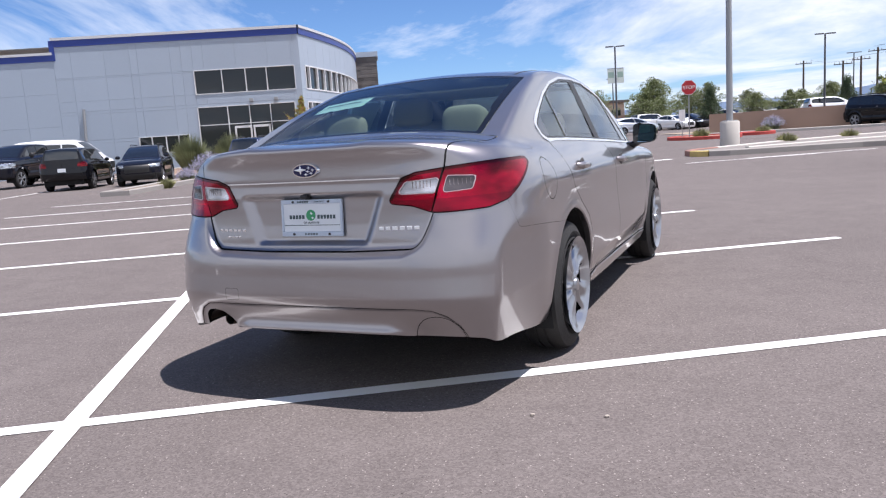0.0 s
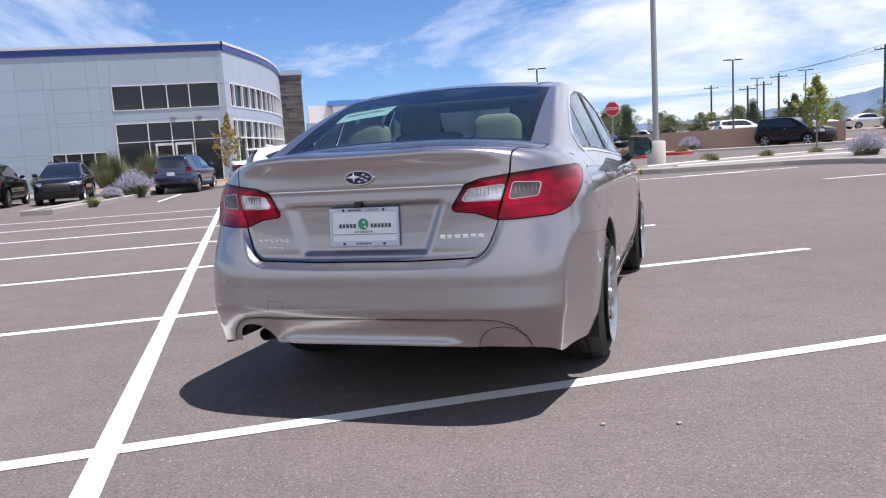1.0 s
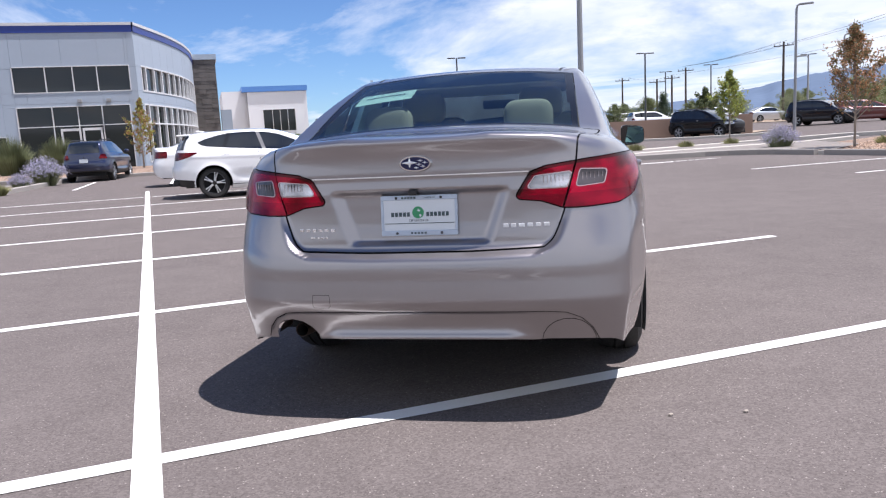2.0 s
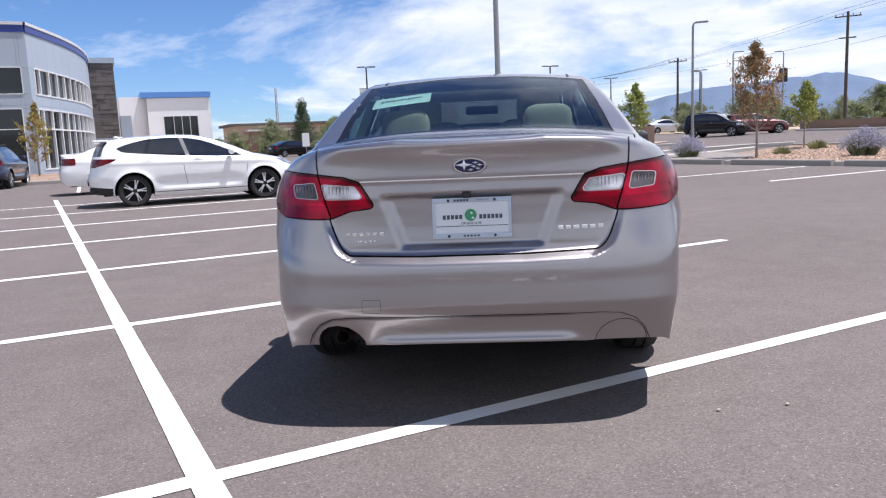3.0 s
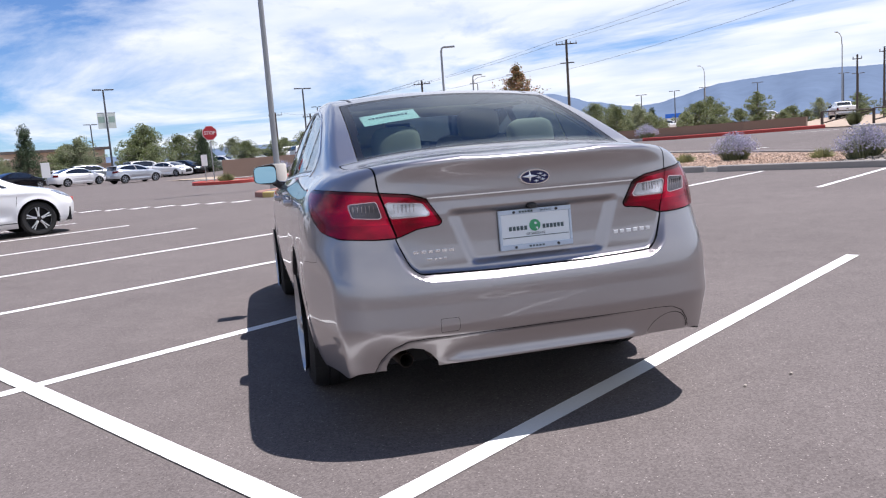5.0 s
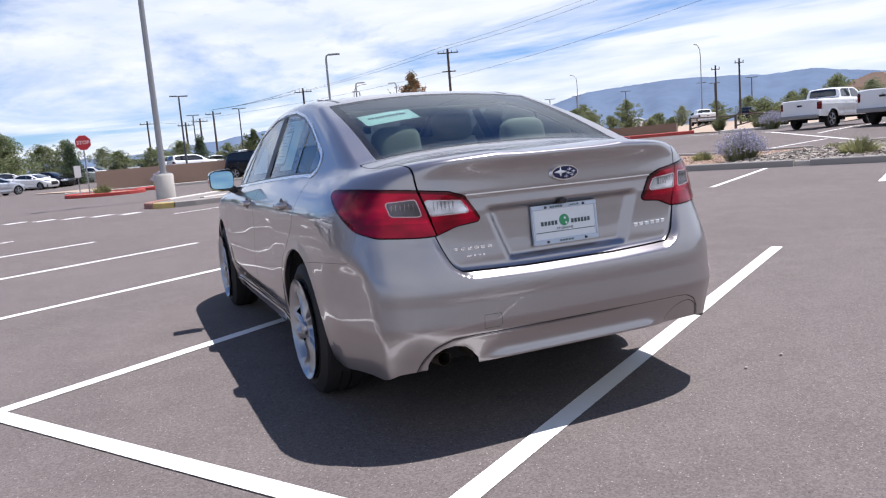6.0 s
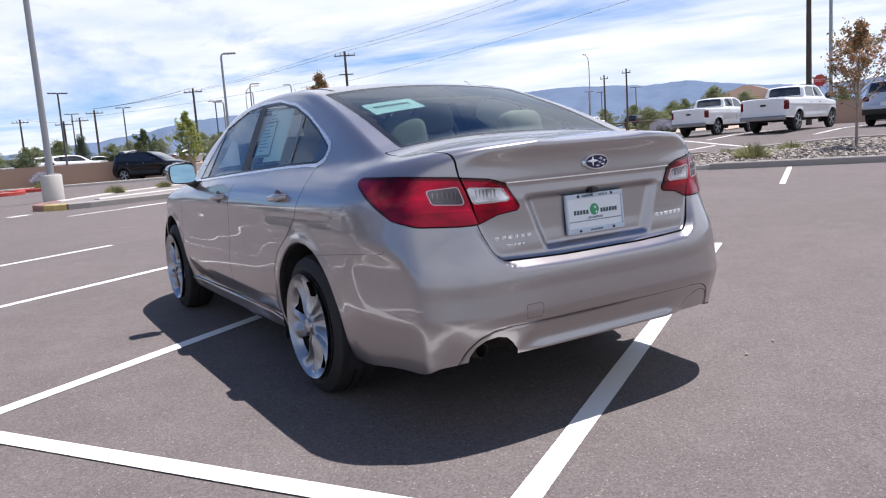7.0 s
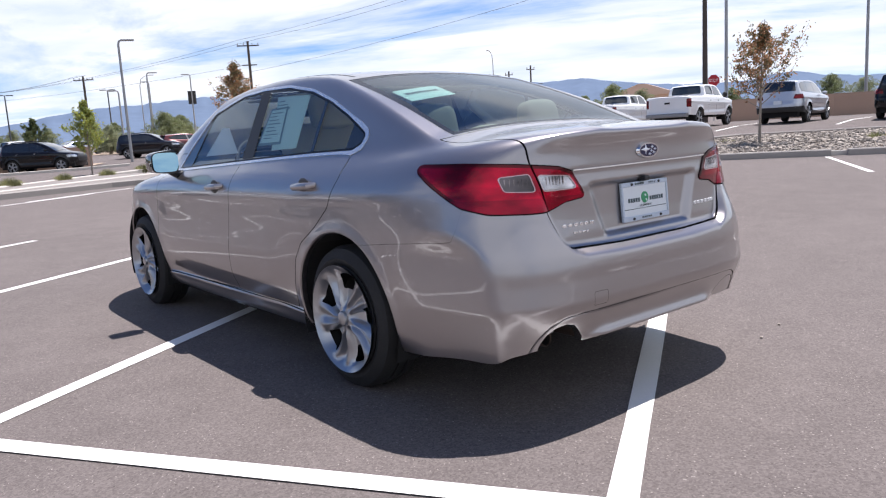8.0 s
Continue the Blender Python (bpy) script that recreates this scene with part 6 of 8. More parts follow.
        d.normalize()
        n = Vector((d.y, -d.x, 0))
        side = lambda x, o, z, x0=x0, y0=y0, d=d, n=n: (x0 + d.x * x + n.x * o, y0 + d.y * x + n.y * o, z)
        hs = [(0.0, ln, 4.7, 6.2), (0.0, ln, 0.3, 3.86)] if 0 < k else [(0.75, ln, 4.7, 6.2), (0.75, ln, 0.3, 3.86)]
        holed_wall("wall", b, side, 0, ln, 0, 8.15, hs, M["panel"], 8, 2.05)
        window_grid("window", b, side, [hs[0][0] + 0.02, ln - 0.02], [4.7, 6.2], bar=0.09)
        window_grid("window", b, side, [hs[1][0] + 0.02, ln - 0.02], [0.3, 2.7, 3.86], bar=0.09)
    bm = bmesh.new()
    vs = [bm.verts.new((x, y, 8.2)) for x, y in [(-46, Y + 0.3), *curve, (-46, Y + 20)]]
    bm.faces.new(vs)
    part("roof", bm, M["panel"], b)
    part("downpipe", tube_bm([(-18.9, Y - 0.1, 2.2), (-18.8, Y - 0.1, 4.2)], 0.09), M["galv"], b)
    for x in (-6.6, -8.2):
        part("wall_light", box_bm((x - 0.12, Y - 0.3, 4.05), (x + 0.12, Y, 4.25), 0.02), M["galv"], b)
    # dark inside behind the glass
    t = thing("stone_tower", "dark stone-clad stair tower with a pale cap", "building")
    bm = bmesh.new()
    rnd = random.Random(3)
    z = 2.4
    while z < 8.5:
        h = rnd.uniform(0.28, 0.45)
        x = -1.95
        while x < 0.15:
            w = rnd.uniform(0.4, 0.9)
            add_box(bm, (x, 72.0 - rnd.uniform(0.0, 0.06), z), (min(x + w, 0.15) - 0.02, 72.6, min(z + h, 8.5) - 0.02))
            x += w
        z += h
    add_box(bm, (-1.95, 72.05, 2.2), (0.14, 76, 8.48))
    part("cladding", bm, M["dark_stone"], t)
    part("base", box_bm((-1.95, 71.95, 0), (0.3, 76, 2.35)), M["panel"], t)
    part("cap", box_bm((-2.0, 71.9, 8.5), (0.25, 76.1, 8.95)), M["panel"], t)
    part("side_fin", box_bm((0.3, 73, 0), (1.2, 75, 4.2)), M["panel"], t)
    h = thing("far_showroom", "white rendered showroom with a pale blue roof edge", "building")
    part("wall", box_bm((1.0, 97, 0), (4.0, 112, 7.3)), M["white_wall"], h)
    f2 = lambda x, o, z: (x, 96.0 - o, z)
    holed_wall("wall", h, f2, 3.9, 10.6, 0, 7.1, [(5.6, 9.4, 2.4, 5.0)], M["white_wall"], 20, 20)
    window_grid("window", h, f2, [5.6, 6.7, 7.6, 8.5, 9.4], [2.4, 5.0])
    part("wall", box_bm((10.61, 96.0, 0), (10.9, 112, 7.1)), M["white_wall"], h)
    part("roof_edge", box_bm((3.3, 95.8, 7.12), (11.0, 112, 7.75)), M["blue_pale"], h)
    for k in range(4):
        part("window_bar", box_bm((10.92, 97 + 3 * k, 1.0), (11.0, 97.3 + 3 * k, 6.8)), M["blue_pale"], h)
    part("back_wall", box_bm((3.9, 96.4, 0), (10.6, 96.6, 7.1)), M["void"], h)
    lb = thing("low_building", "long low tan building with a dark flat roof", "building")
    part("wall", box_bm((16.0, 112, 0), (36, 122, 4.0)), M["tan_wall"], lb)
    part("wall", box_bm((15.2, 110.6, 0), (36.4, 111.0, 2.1)), M["brown_wall"], lb, "dark brown yard wall")
    part("roof", box_bm((15.4, 111.4, 4.0), (36.5, 122.5, 4.35)), M["dark_roof"], lb, "dark flat roof")
    part("canopy", box_bm((17.5, 109.8, 3.2), (23.5, 111.9, 3.4)), M["cap_panel"], lb, "pale entrance canopy")
    for x in (17.8, 20.5, 23.2):
        part("canopy_post", box_bm((x - 0.1, 109.9, 0), (x + 0.1, 110.1, 3.2)), M["brown_wall"], lb)
    for x in (25.5, 28.5, 31.5, 34.0):
        part("window", box_bm((x, 111.93, 1.4), (x + 1.4, 111.99, 3.0)), M["win"], lb)
    lb = thing("roadside_building", "small tan building with a pitched roof far off", "building")
    wall = part("wall", box_bm((128, 16.0, 0.5), (136, 27.5, 4.6)), M["tan_wall"], lb)
    bm = prism_bm([(-6.0, 0.0), (6.0, 0.0), (0.6, 1.9), (-0.6, 1.9)], 0, 9)
    bmesh.ops.transform(bm, matrix=pose(127.5, 21.75, 4.6, 90, 0, 90), verts=bm.verts)
    part("roof", bm, M["tan_roof"], lb, "pale tan tiled roof")
    lb = thing("far_car_dealer", "white building with a bright blue sign band far off", "building")
    part("wall", box_bm((163, 92, 0), (170, 100, 3.6)), M["white_wall"], lb)
    part("sign_band", box_bm((162.8, 92, 3.6), (170, 100, 4.6)), M["blue_bright"], lb)


M["blue_pale"] = mat("pale_blue_edge", (0.10, 0.26, 0.62), 0.4, vary=0.06, scale=1)
M["blue_bright"] = mat("bright_blue_sign", (0.02, 0.16, 0.70), 0.4, vary=0.06, scale=1)
M["dark_roof"] = mat("dark_flat_roof", (0.10, 0.085, 0.08), 0.9, vary=0.1, scale=0.6)
M["tan_roof"] = mat("pale_tan_roof_tile", (0.50, 0.38, 0.31), 0.9, vary=0.12, scale=0.6, fine=4)
M["tan_wall"] = mat("pale_tan_wall", (0.50, 0.38, 0.30), 0.9, vary=0.1, scale=0.5)
build_showroom()


# ---------------------------------------------------------------- hills
def ridge(name, az0, az1, dist, top, seed, material, label):
    """A far range: a folded slope with an uneven crest."""
    bm = bmesh.new()
    n = 300
    cols = []
    for i in range(n + 1):
        az = az0 + (az1 - az0) * i / n
        e = top(az) + 0.10 * noise.noise(Vector((az * 0.9, seed, 0))) + 0.05 * noise.noise(Vector((az * 2.7, seed, 4)))
        col = []
        for j in range(15):
            f = j / 14
            d = dist * (0.60 + 0.40 * f + 0.05 * (1 - f) * noise.noise(Vector((az * 0.55, f * 2.2, seed + 9))) + 0.010 * noise.noise(Vector((az * 1.9, f * 4, seed))))
            el = max(0.0, e) * (f ** 1.15) * (1 + 0.5 * noise.noise(Vector((az * 0.8, f * 2.5, seed))) * (1 - f))
            a = radians(az)
            col.append(bm.verts.new((math.sin(a) * d, math.cos(a) * d, d * math.tan(radians(el)) - 2)))
        cols.append(col)
    for c0, c1 in zip(cols, cols[1:]):
        for j in range(14):
            bm.faces.new((c0[j], c1[j], c1[j + 1], c0[j + 1]))
    tagged(part(name, bm, material, None, smooth=True), label, "hills", kind="structure")


# ranges in the mountain material carry their haze as painted blue
ridge("backdrop_hills", 24, 125, 3600, curve_fn((24, 0.5), (32, 1.2), (38, 1.85), (40.5, 2.3), (43, 2.7), (46.5, 2.9), (49.3, 3.1), (51, 3.2), (53, 2.75), (54.5, 2.34), (58, 1.8), (60.9, 2.4), (63.5, 2.95), (66, 3.1), (69.4, 3.25), (73, 3.1), (76, 2.95), (77.4, 3.05), (80.8, 2.6), (84, 2.2), (88, 2.05), (92, 2.45), (94, 2.1), (97, 1.85), (102, 1.8), (125, 1.6)), 2.0, M["mountain"], "distant mountain range with haze blue put into its colour")
ridge("backdrop_hills", 122, 352, 3400, curve_fn((122, 1.6), (150, 1.8), (190, 1.5), (230, 2.0), (270, 2.0), (310, 1.5), (352, 0.5)), 11.0, M["hill"], "distant hills closing the far side of the plain")
ridge("backdrop_hills", 0, 60, 3200, curve_fn((0, 0.5), (15, 0.8), (30, 1.0), (45, 0.8), (60, 0.4)), 7.0, M["mountain"], "distant low hills with haze blue put into their colour")


# ---------------------------------------------------------------- other vehicles
def vehicle_spec(kind):
    base = dict(SEDAN)
    base.pop("press")
    if kind == "sedan":
        return base
    if kind == "hatch":
        base.update(
            yr=curve_fn((0.2, -0.72), (0.33, -0.80), (0.45, -0.86), (0.60, -0.875), (0.72, -0.84), (0.80, -0.82), (0.95, -0.79), (1.05, -0.76)),
            yl=0.0, n_rear=3.0, yf=curve_fn((0.18, 3.42), (0.35, 3.52), (0.55, 3.54), (0.70, 3.48), (0.8, 3.35)),
            ze=curve_fn((-0.9, 1.04), (0.0, 1.02), (1.0, 0.99), (2.0, 0.95), (2.6, 0.91), (3.1, 0.82), (3.55, 0.70)),
            deck=curve_fn((-0.9, 1.05), (0.0, 1.04), (1.0, 1.02), (2.1, 1.02), (2.5, 1.0), (3.0, 0.92), (3.35, 0.81), (3.55, 0.70)),
            roof=curve_fn((-0.95, 0.88), (-0.82, 1.04), (-0.72, 1.19), (-0.60, 1.345), (-0.50, 1.395), (-0.42, 1.41), (0.2, 1.458), (0.8, 1.475), (1.2, 1.46), (1.55, 1.40), (2.0, 1.24), (2.55, 1.01), (3.0, 0.84), (3.6, 0.5)),
            wb=curve_fn((-0.9, 0.66), (-0.5, 0.74), (0.0, 0.80), (1.0, 0.815), (2.1, 0.79), (2.7, 0.72), (3.6, 0.6)),
            spine=(-0.2, 1.8))
        return base
    h = 0.14
    if kind == "suv":
        base.update(
            yr=curve_fn((0.3, -0.86), (0.45, -0.98), (0.6, -1.02), (0.75, -1.02), (0.9, -0.98), (1.05, -0.95), (1.22, -0.92)),
            yf=curve_fn((0.25, 3.78), (0.45, 3.88), (0.75, 3.90), (0.98, 3.82), (1.08, 3.70)),
            hw=curve_fn((0.25, 0.86), (0.35, 0.93), (0.5, 0.965), (0.85, 0.975), (1.05, 0.965), (1.14, 0.94), (1.22, 0.90)),
            plan=curve_fn((-1.1, 0.985), (0.0, 1.0), (2.2, 1.0), (3.9, 0.97)),
            zb=curve_fn((-1.0, 0.46), (-0.5, 0.40), (0.5, 0.36), (2.5, 0.34), (3.9, 0.34)),
            ze=curve_fn((-1.0, 1.19), (0.0, 1.18), (1.0, 1.16), (2.0, 1.13), (2.8, 1.10), (3.4, 1.04), (3.9, 0.92)),
            deck=curve_fn((-1.0, 1.19), (0.0, 1.19), (1.0, 1.19), (2.1, 1.20), (2.6, 1.19), (3.2, 1.13), (3.6, 1.04), (3.9, 0.92)),
            roof=curve_fn((-1.05, 0.98), (-0.97, 1.16), (-0.86, 1.50), (-0.78, 1.68), (-0.70, 1.735), (0.2, 1.775), (1.0, 1.78), (1.45, 1.755), (1.75, 1.68), (2.15, 1.49), (2.65, 1.20), (3.2, 1.0), (3.9, 0.6)),
            belt=curve_fn((-1.0, 1.22), (0.0, 1.20), (1.0, 1.18), (2.1, 1.15), (3.2, 1.10)),
            wb=curve_fn((-0.95, 0.80), (-0.5, 0.85), (0.0, 0.875), (1.0, 0.88), (2.2, 0.86), (2.9, 0.78), (3.9, 0.62)),
            slope=3.0, yl=-0.35, n_rear=4.5, spine=(-0.5, 1.9))
        return base
    if kind == "wagon":
        base.update(
            yr=curve_fn((0.3, -0.80), (0.45, -0.90), (0.6, -0.95), (0.75, -0.95), (0.85, -0.90), (1.0, -0.87), (1.15, -0.84)),
            yf=curve_fn((0.25, 3.48), (0.45, 3.58), (0.70, 3.60), (0.9, 3.52), (1.0, 3.40)),
            hw=curve_fn((0.25, 0.82), (0.35, 0.90), (0.5, 0.925), (0.8, 0.93), (1.0, 0.915), (1.08, 0.89), (1.16, 0.85)),
            zb=curve_fn((-1.0, 0.42), (-0.5, 0.34), (0.5, 0.30), (2.5, 0.28), (3.6, 0.28)),
            ze=curve_fn((-1.0, 1.12), (0.0, 1.11), (1.0, 1.09), (2.0, 1.06), (2.6, 1.03), (3.1, 0.98), (3.6, 0.86)),
            deck=curve_fn((-1.0, 1.12), (0.0, 1.12), (1.0, 1.12), (2.1, 1.13), (2.5, 1.12), (3.0, 1.06), (3.4, 0.96), (3.6, 0.86)),
            roof=curve_fn((-1.0, 0.96), (-0.87, 1.10), (-0.72, 1.42), (-0.62, 1.58), (-0.52, 1.63), (0.2, 1.68), (0.9, 1.685), (1.3, 1.66), (1.6, 1.59), (2.0, 1.42), (2.5, 1.14), (3.0, 0.95), (3.6, 0.6)),
            belt=curve_fn((-1.0, 1.16), (0.0, 1.14), (1.0, 1.12), (2.1, 1.09), (3.0, 1.05)),
            wb=curve_fn((-0.9, 0.76), (-0.5, 0.80), (0.0, 0.83), (1.0, 0.835), (2.1, 0.81), (2.7, 0.74), (3.6, 0.6)),
            slope=2.3, yl=0.0, spine=(-0.3, 1.8))
        return base
    if kind == "pickup":
        base.update(
            yr=curve_fn((0.45, -1.18), (0.60, -1.22), (0.70, -1.20), (1.2, -1.20), (1.34, -1.20)),
            yf=curve_fn((0.35, 4.45), (0.55, 4.55), (0.9, 4.55), (1.1, 4.48), (1.2, 4.40)),
            hw=curve_fn((0.40, 0.90), (0.52, 0.96), (0.8, 1.0), (1.0, 1.0), (1.2, 0.995), (1.34, 0.985), (1.42, 0.965)),
            plan=curve_fn((-1.3, 1.0), (2.0, 1.0), (4.6, 0.98)),
            zb=curve_fn((-1.3, 0.60), (0.0, 0.55), (3.6, 0.50), (4.6, 0.48)),
            ze=curve_fn((-1.3, 1.40), (1.0, 1.39), (2.6, 1.32), (3.4, 1.26), (4.6, 1.15)),
            deck=curve_fn((-1.3, 1.41), (1.0, 1.41), (2.0, 1.36), (3.4, 1.33), (4.2, 1.26), (4.6, 1.15)),
            roof=curve_fn((0.0, 0.6), (0.78, 1.0), (0.88, 1.45), (0.96, 1.84), (1.06, 1.91), (1.7, 1.94), (2.4, 1.92), (2.7, 1.84), (3.0, 1.66), (3.5, 1.32), (4.6, 0.6)),
            belt=curve_fn((0.0, 1.36), (1.0, 1.34), (3.0, 1.28)),
            wb=curve_fn((0.0, 0.87), (1.0, 0.88), (2.6, 0.87), (3.4, 0.80), (4.6, 0.7)),
            crown=0.03, slope=4.0, yl=-1.02, yh=3.9, n_rear=6.0, n_front=3.0, spine=(1.1, 2.5))
        return base
    if kind == "van":
        base.update(
            yr=curve_fn((0.35, -1.05), (0.6, -1.10), (0.9, -1.08), (1.3, -1.06)),
            yf=curve_fn((0.25, 4.05), (0.45, 4.15), (0.8, 4.15), (1.05, 4.02)),
            hw=curve_fn((0.25, 0.90), (0.45, 0.97), (0.9, 0.99), (1.2, 0.97), (1.3, 0.95)),
            zb=curve_fn((-1.1, 0.40), (0.5, 0.32), (4.2, 0.30)),
            ze=curve_fn((-1.1, 1.30), (2.5, 1.28), (3.2, 1.18), (4.2, 0.98)),
            deck=curve_fn((-1.1, 1.3), (2.5, 1.3), (3.2, 1.22), (4.2, 0.98)),
            roof=curve_fn((-1.15, 1.2), (-1.02, 2.0), (-0.9, 2.18), (0.5, 2.26), (2.0, 2.22), (2.5, 2.08), (3.0, 1.72), (3.5, 1.25), (4.2, 0.8)),
            belt=curve_fn((-1.1, 1.32), (3.2, 1.28)), wb=curve_fn((-1.1, 0.93), (2.6, 0.93), (3.2, 0.86), (4.2, 0.7)),
            slope=5.0, yl=-0.7, yh=3.1, n_rear=5.0, spine=(-0.3, 2.4))
        return base


def side_press(wb, hub, arch, crease, sill):
    """A crease along the flank, a hollow over the sill and lips round the arches."""
    def press(G, side):
        G = G.copy()
        y, z = G[..., 1], G[..., 2]
        mid = step(0.3, 0.7, y) * step(wb - 0.35, wb - 0.75, y)
        G[..., 0] += 0.014 * np.exp(-((z - crease + 0.025 * (y - 1.2)) / 0.035) ** 2) * step(wb + 0.7, wb, y)
        G[..., 0] -= 0.032 * mid * np.exp(-((z - sill - 0.16) / 0.09) ** 2)
        G[..., 0] += 0.016 * mid * np.exp(-((z - sill) / 0.04) ** 2)
        for ya in (0.0, wb):
            d = np.hypot(y - ya, z - hub)
            G[..., 0] += 0.016 * np.exp(-((d - arch) / 0.05) ** 2) * step(0.2, 0.35, z)
        return G
    return press


# side-window outline, its dividers, wheelbase, hub height, wheel radius, arch radius, lamp heights
KINDS = {
    "sedan": dict(dlo=DLO, cuts=((1.135, 0.57), (0.405, 0.27)), wb=2.75, hub=0.333, r=0.333, arch=0.39, tail=(0.83, 1.02, 0.42, -0.62), head=(0.60, 0.76, 0.42), rear=(-0.5, 0.36, 1.06, 2.0), cell=0.045),
    "hatch": dict(dlo=[(2.26, 0.965), (2.05, 1.065), (1.86, 1.15), (1.62, 1.25), (1.42, 1.325), (1.2, 1.37), (0.9, 1.395), (0.65, 1.397), (0.36, 1.382), (0.1, 1.335), (-0.12, 1.275), (-0.29, 1.212), (-0.21, 1.150), (-0.10, 1.118), (0.4, 1.065), (1.0, 1.015), (1.7, 0.975)], cuts=((1.10, 0.30), (0.25, -0.4)), wb=2.68, hub=0.330, r=0.330, arch=0.385, tail=(0.85, 0.985, 0.50, -0.36), head=(0.60, 0.74, 0.42), rear=(-0.80, -0.44, 1.03, 0.70), cell=0.026),
    "suv": dict(dlo=[(2.30, 1.17), (2.1, 1.31), (1.7, 1.56), (1.4, 1.655), (0.9, 1.69), (0.2, 1.69), (-0.4, 1.66), (-0.66, 1.58), (-0.70, 1.40), (-0.62, 1.27), (1.0, 1.195)], cuts=((1.15, 0.22), (0.05, -0.12)), wb=2.92, hub=0.39, r=0.39, arch=0.45, tail=(0.98, 1.17, 0.58, -0.70), head=(0.84, 0.98, 0.56), rear=(-0.95, -0.72, 1.27, 0.68), cell=0.045),
    "wagon": dict(dlo=[(2.1, 1.10), (1.9, 1.24), (1.5, 1.48), (1.2, 1.57), (0.8, 1.60), (0.2, 1.60), (-0.25, 1.56), (-0.55, 1.44), (-0.60, 1.30), (-0.50, 1.19), (1.0, 1.13)], cuts=((1.05, 0.25), (0.05, -0.2)), wb=2.74, hub=0.355, r=0.355, arch=0.42, tail=(0.93, 1.12, 0.56, -0.62), head=(0.76, 0.89, 0.52), rear=(-0.85, -0.55, 1.14, 0.62), cell=0.045),
    "pickup": dict(dlo=[(3.0, 1.38), (2.85, 1.54), (2.6, 1.74), (2.35, 1.83), (1.3, 1.85), (1.08, 1.80), (1.05, 1.44)], cuts=((1.95, 0.0),), wb=3.65, hub=0.415, r=0.415, arch=0.50, tail=(0.92, 1.28, 0.85, -1.02), head=(0.90, 1.12, 0.55), rear=(0.80, 0.98, 1.46, 0.70), cell=0.05),
    "van": dict(dlo=[(3.0, 1.40), (2.8, 1.62), (2.5, 1.88), (2.2, 1.94), (1.0, 1.97), (-0.1, 1.95), (-0.2, 1.44), (1.6, 1.40)], cuts=((1.75, 0.0), (0.7, 0.0)), wb=3.1, hub=0.35, r=0.35, arch=0.42, tail=(1.0, 1.5, 0.75, -0.9), head=(0.7, 0.9, 0.5), rear=(-1.1, -0.95, 1.35, 0.7), cell=0.05),
}


def build_vehicle(name, kind, paint, label, m, group="", cover="silver", far=False, cladding=False):
    """A parked vehicle: painted body, side and end glass, lamps, grille, plate, mirrors and four wheels."""
    k = KINDS[kind]
    car = thing(name, label, "pickup truck" if kind == "pickup" else "van" if kind == "van" else "car", m, group)
    spec = vehicle_spec(kind)
    spec["press"] = side_press(k["wb"], k["hub"], k["arch"], {"pickup": 1.10, "suv": 1.00, "wagon": 0.94, "van": 1.0}.get(kind, 0.88), {"pickup": 0.62, "suv": 0.44, "wagon": 0.42}.get(kind, 0.32))
    shell = Shell(spec, k["cell"] * (2.0 if far else 1.0))
    ax = lambda P: np.abs(P[:, 0])
    c = shell.c
    y_rear, y_front = float(c["yr"](0.7)), float(c["yf"](0.6))
    t0, t1, tx, ty = k["tail"]
    h0, h1, hx = k["head"]
    ra, rb, rz, rw = k["rear"]
    bodies = []
    for side in (1, -1):
        sk = shell.half(side)
        for ya in (0.0, k["wb"]):
            _, sk = sk.split(lambda P: np.where(ax(P) > 0.4, np.hypot(P[:, 1] - ya, P[:, 2] - k["hub"]) - k["arch"], 1.0))
        dlo = lambda P: np.where((ax(P) > 0.45) & (P[:, 2] > 0.9), poly_sd(k["dlo"], P[:, 1], P[:, 2]), 1.0)
        gl, sk = sk.split(dlo)
        for y0, lean in k["cuts"]:
            post, gl = gl.split(lambda P: np.abs(P[:, 1] - (y0 - (P[:, 2] - 1.05) * lean)) - 0.04)
            post.make("window_post", paint if kind in ("pickup", "van") else M["cup"] if kind == "hatch" and y0 > 1 else M["glossblack"], car)
        gl.make("side_window", M["carglass"], car)
        if kind == "sedan":
            rs = lambda P: np.where((P[:, 2] > 1.1) & (P[:, 1] < 0.9), np.maximum(np.maximum(ra - P[:, 1], P[:, 1] - rb), ax(P) - 0.61), 1.0)
        else:
            rs = lambda P: np.where((P[:, 1] < rb + 0.25) & (P[:, 1] > ra - 0.4), np.maximum(np.maximum(rz + 0.03 - P[:, 2], np.maximum(P[:, 1] - rb, ra - 0.3 - P[:, 1])), ax(P) - rw + (P[:, 2] - rz) * 0.2), 1.0)
        gl, sk = sk.split(rs)
        gl.make("rear_screen", M["carglass"], car)
        zc, zf = float(c["deck"](2.5 if kind not in ("pickup", "van") else 3.3)), 0
        w0, w1 = {"sedan": (1.70, 2.52), "hatch": (1.58, 2.40), "suv": (1.78, 2.58), "wagon": (1.62, 2.40), "pickup": (2.62, 3.38), "van": (2.55, 3.3)}[kind]
        ws = lambda P: np.where((P[:, 2] > zc) & (P[:, 1] > 1.2), np.maximum(np.maximum(w0 - P[:, 1], P[:, 1] - w1), ax(P) - 0.62 - (P[:, 1] - w0) * 0.1), 1.0)
        gl, sk = sk.split(ws)
        gl.make("windscreen", M["carglass"], car)
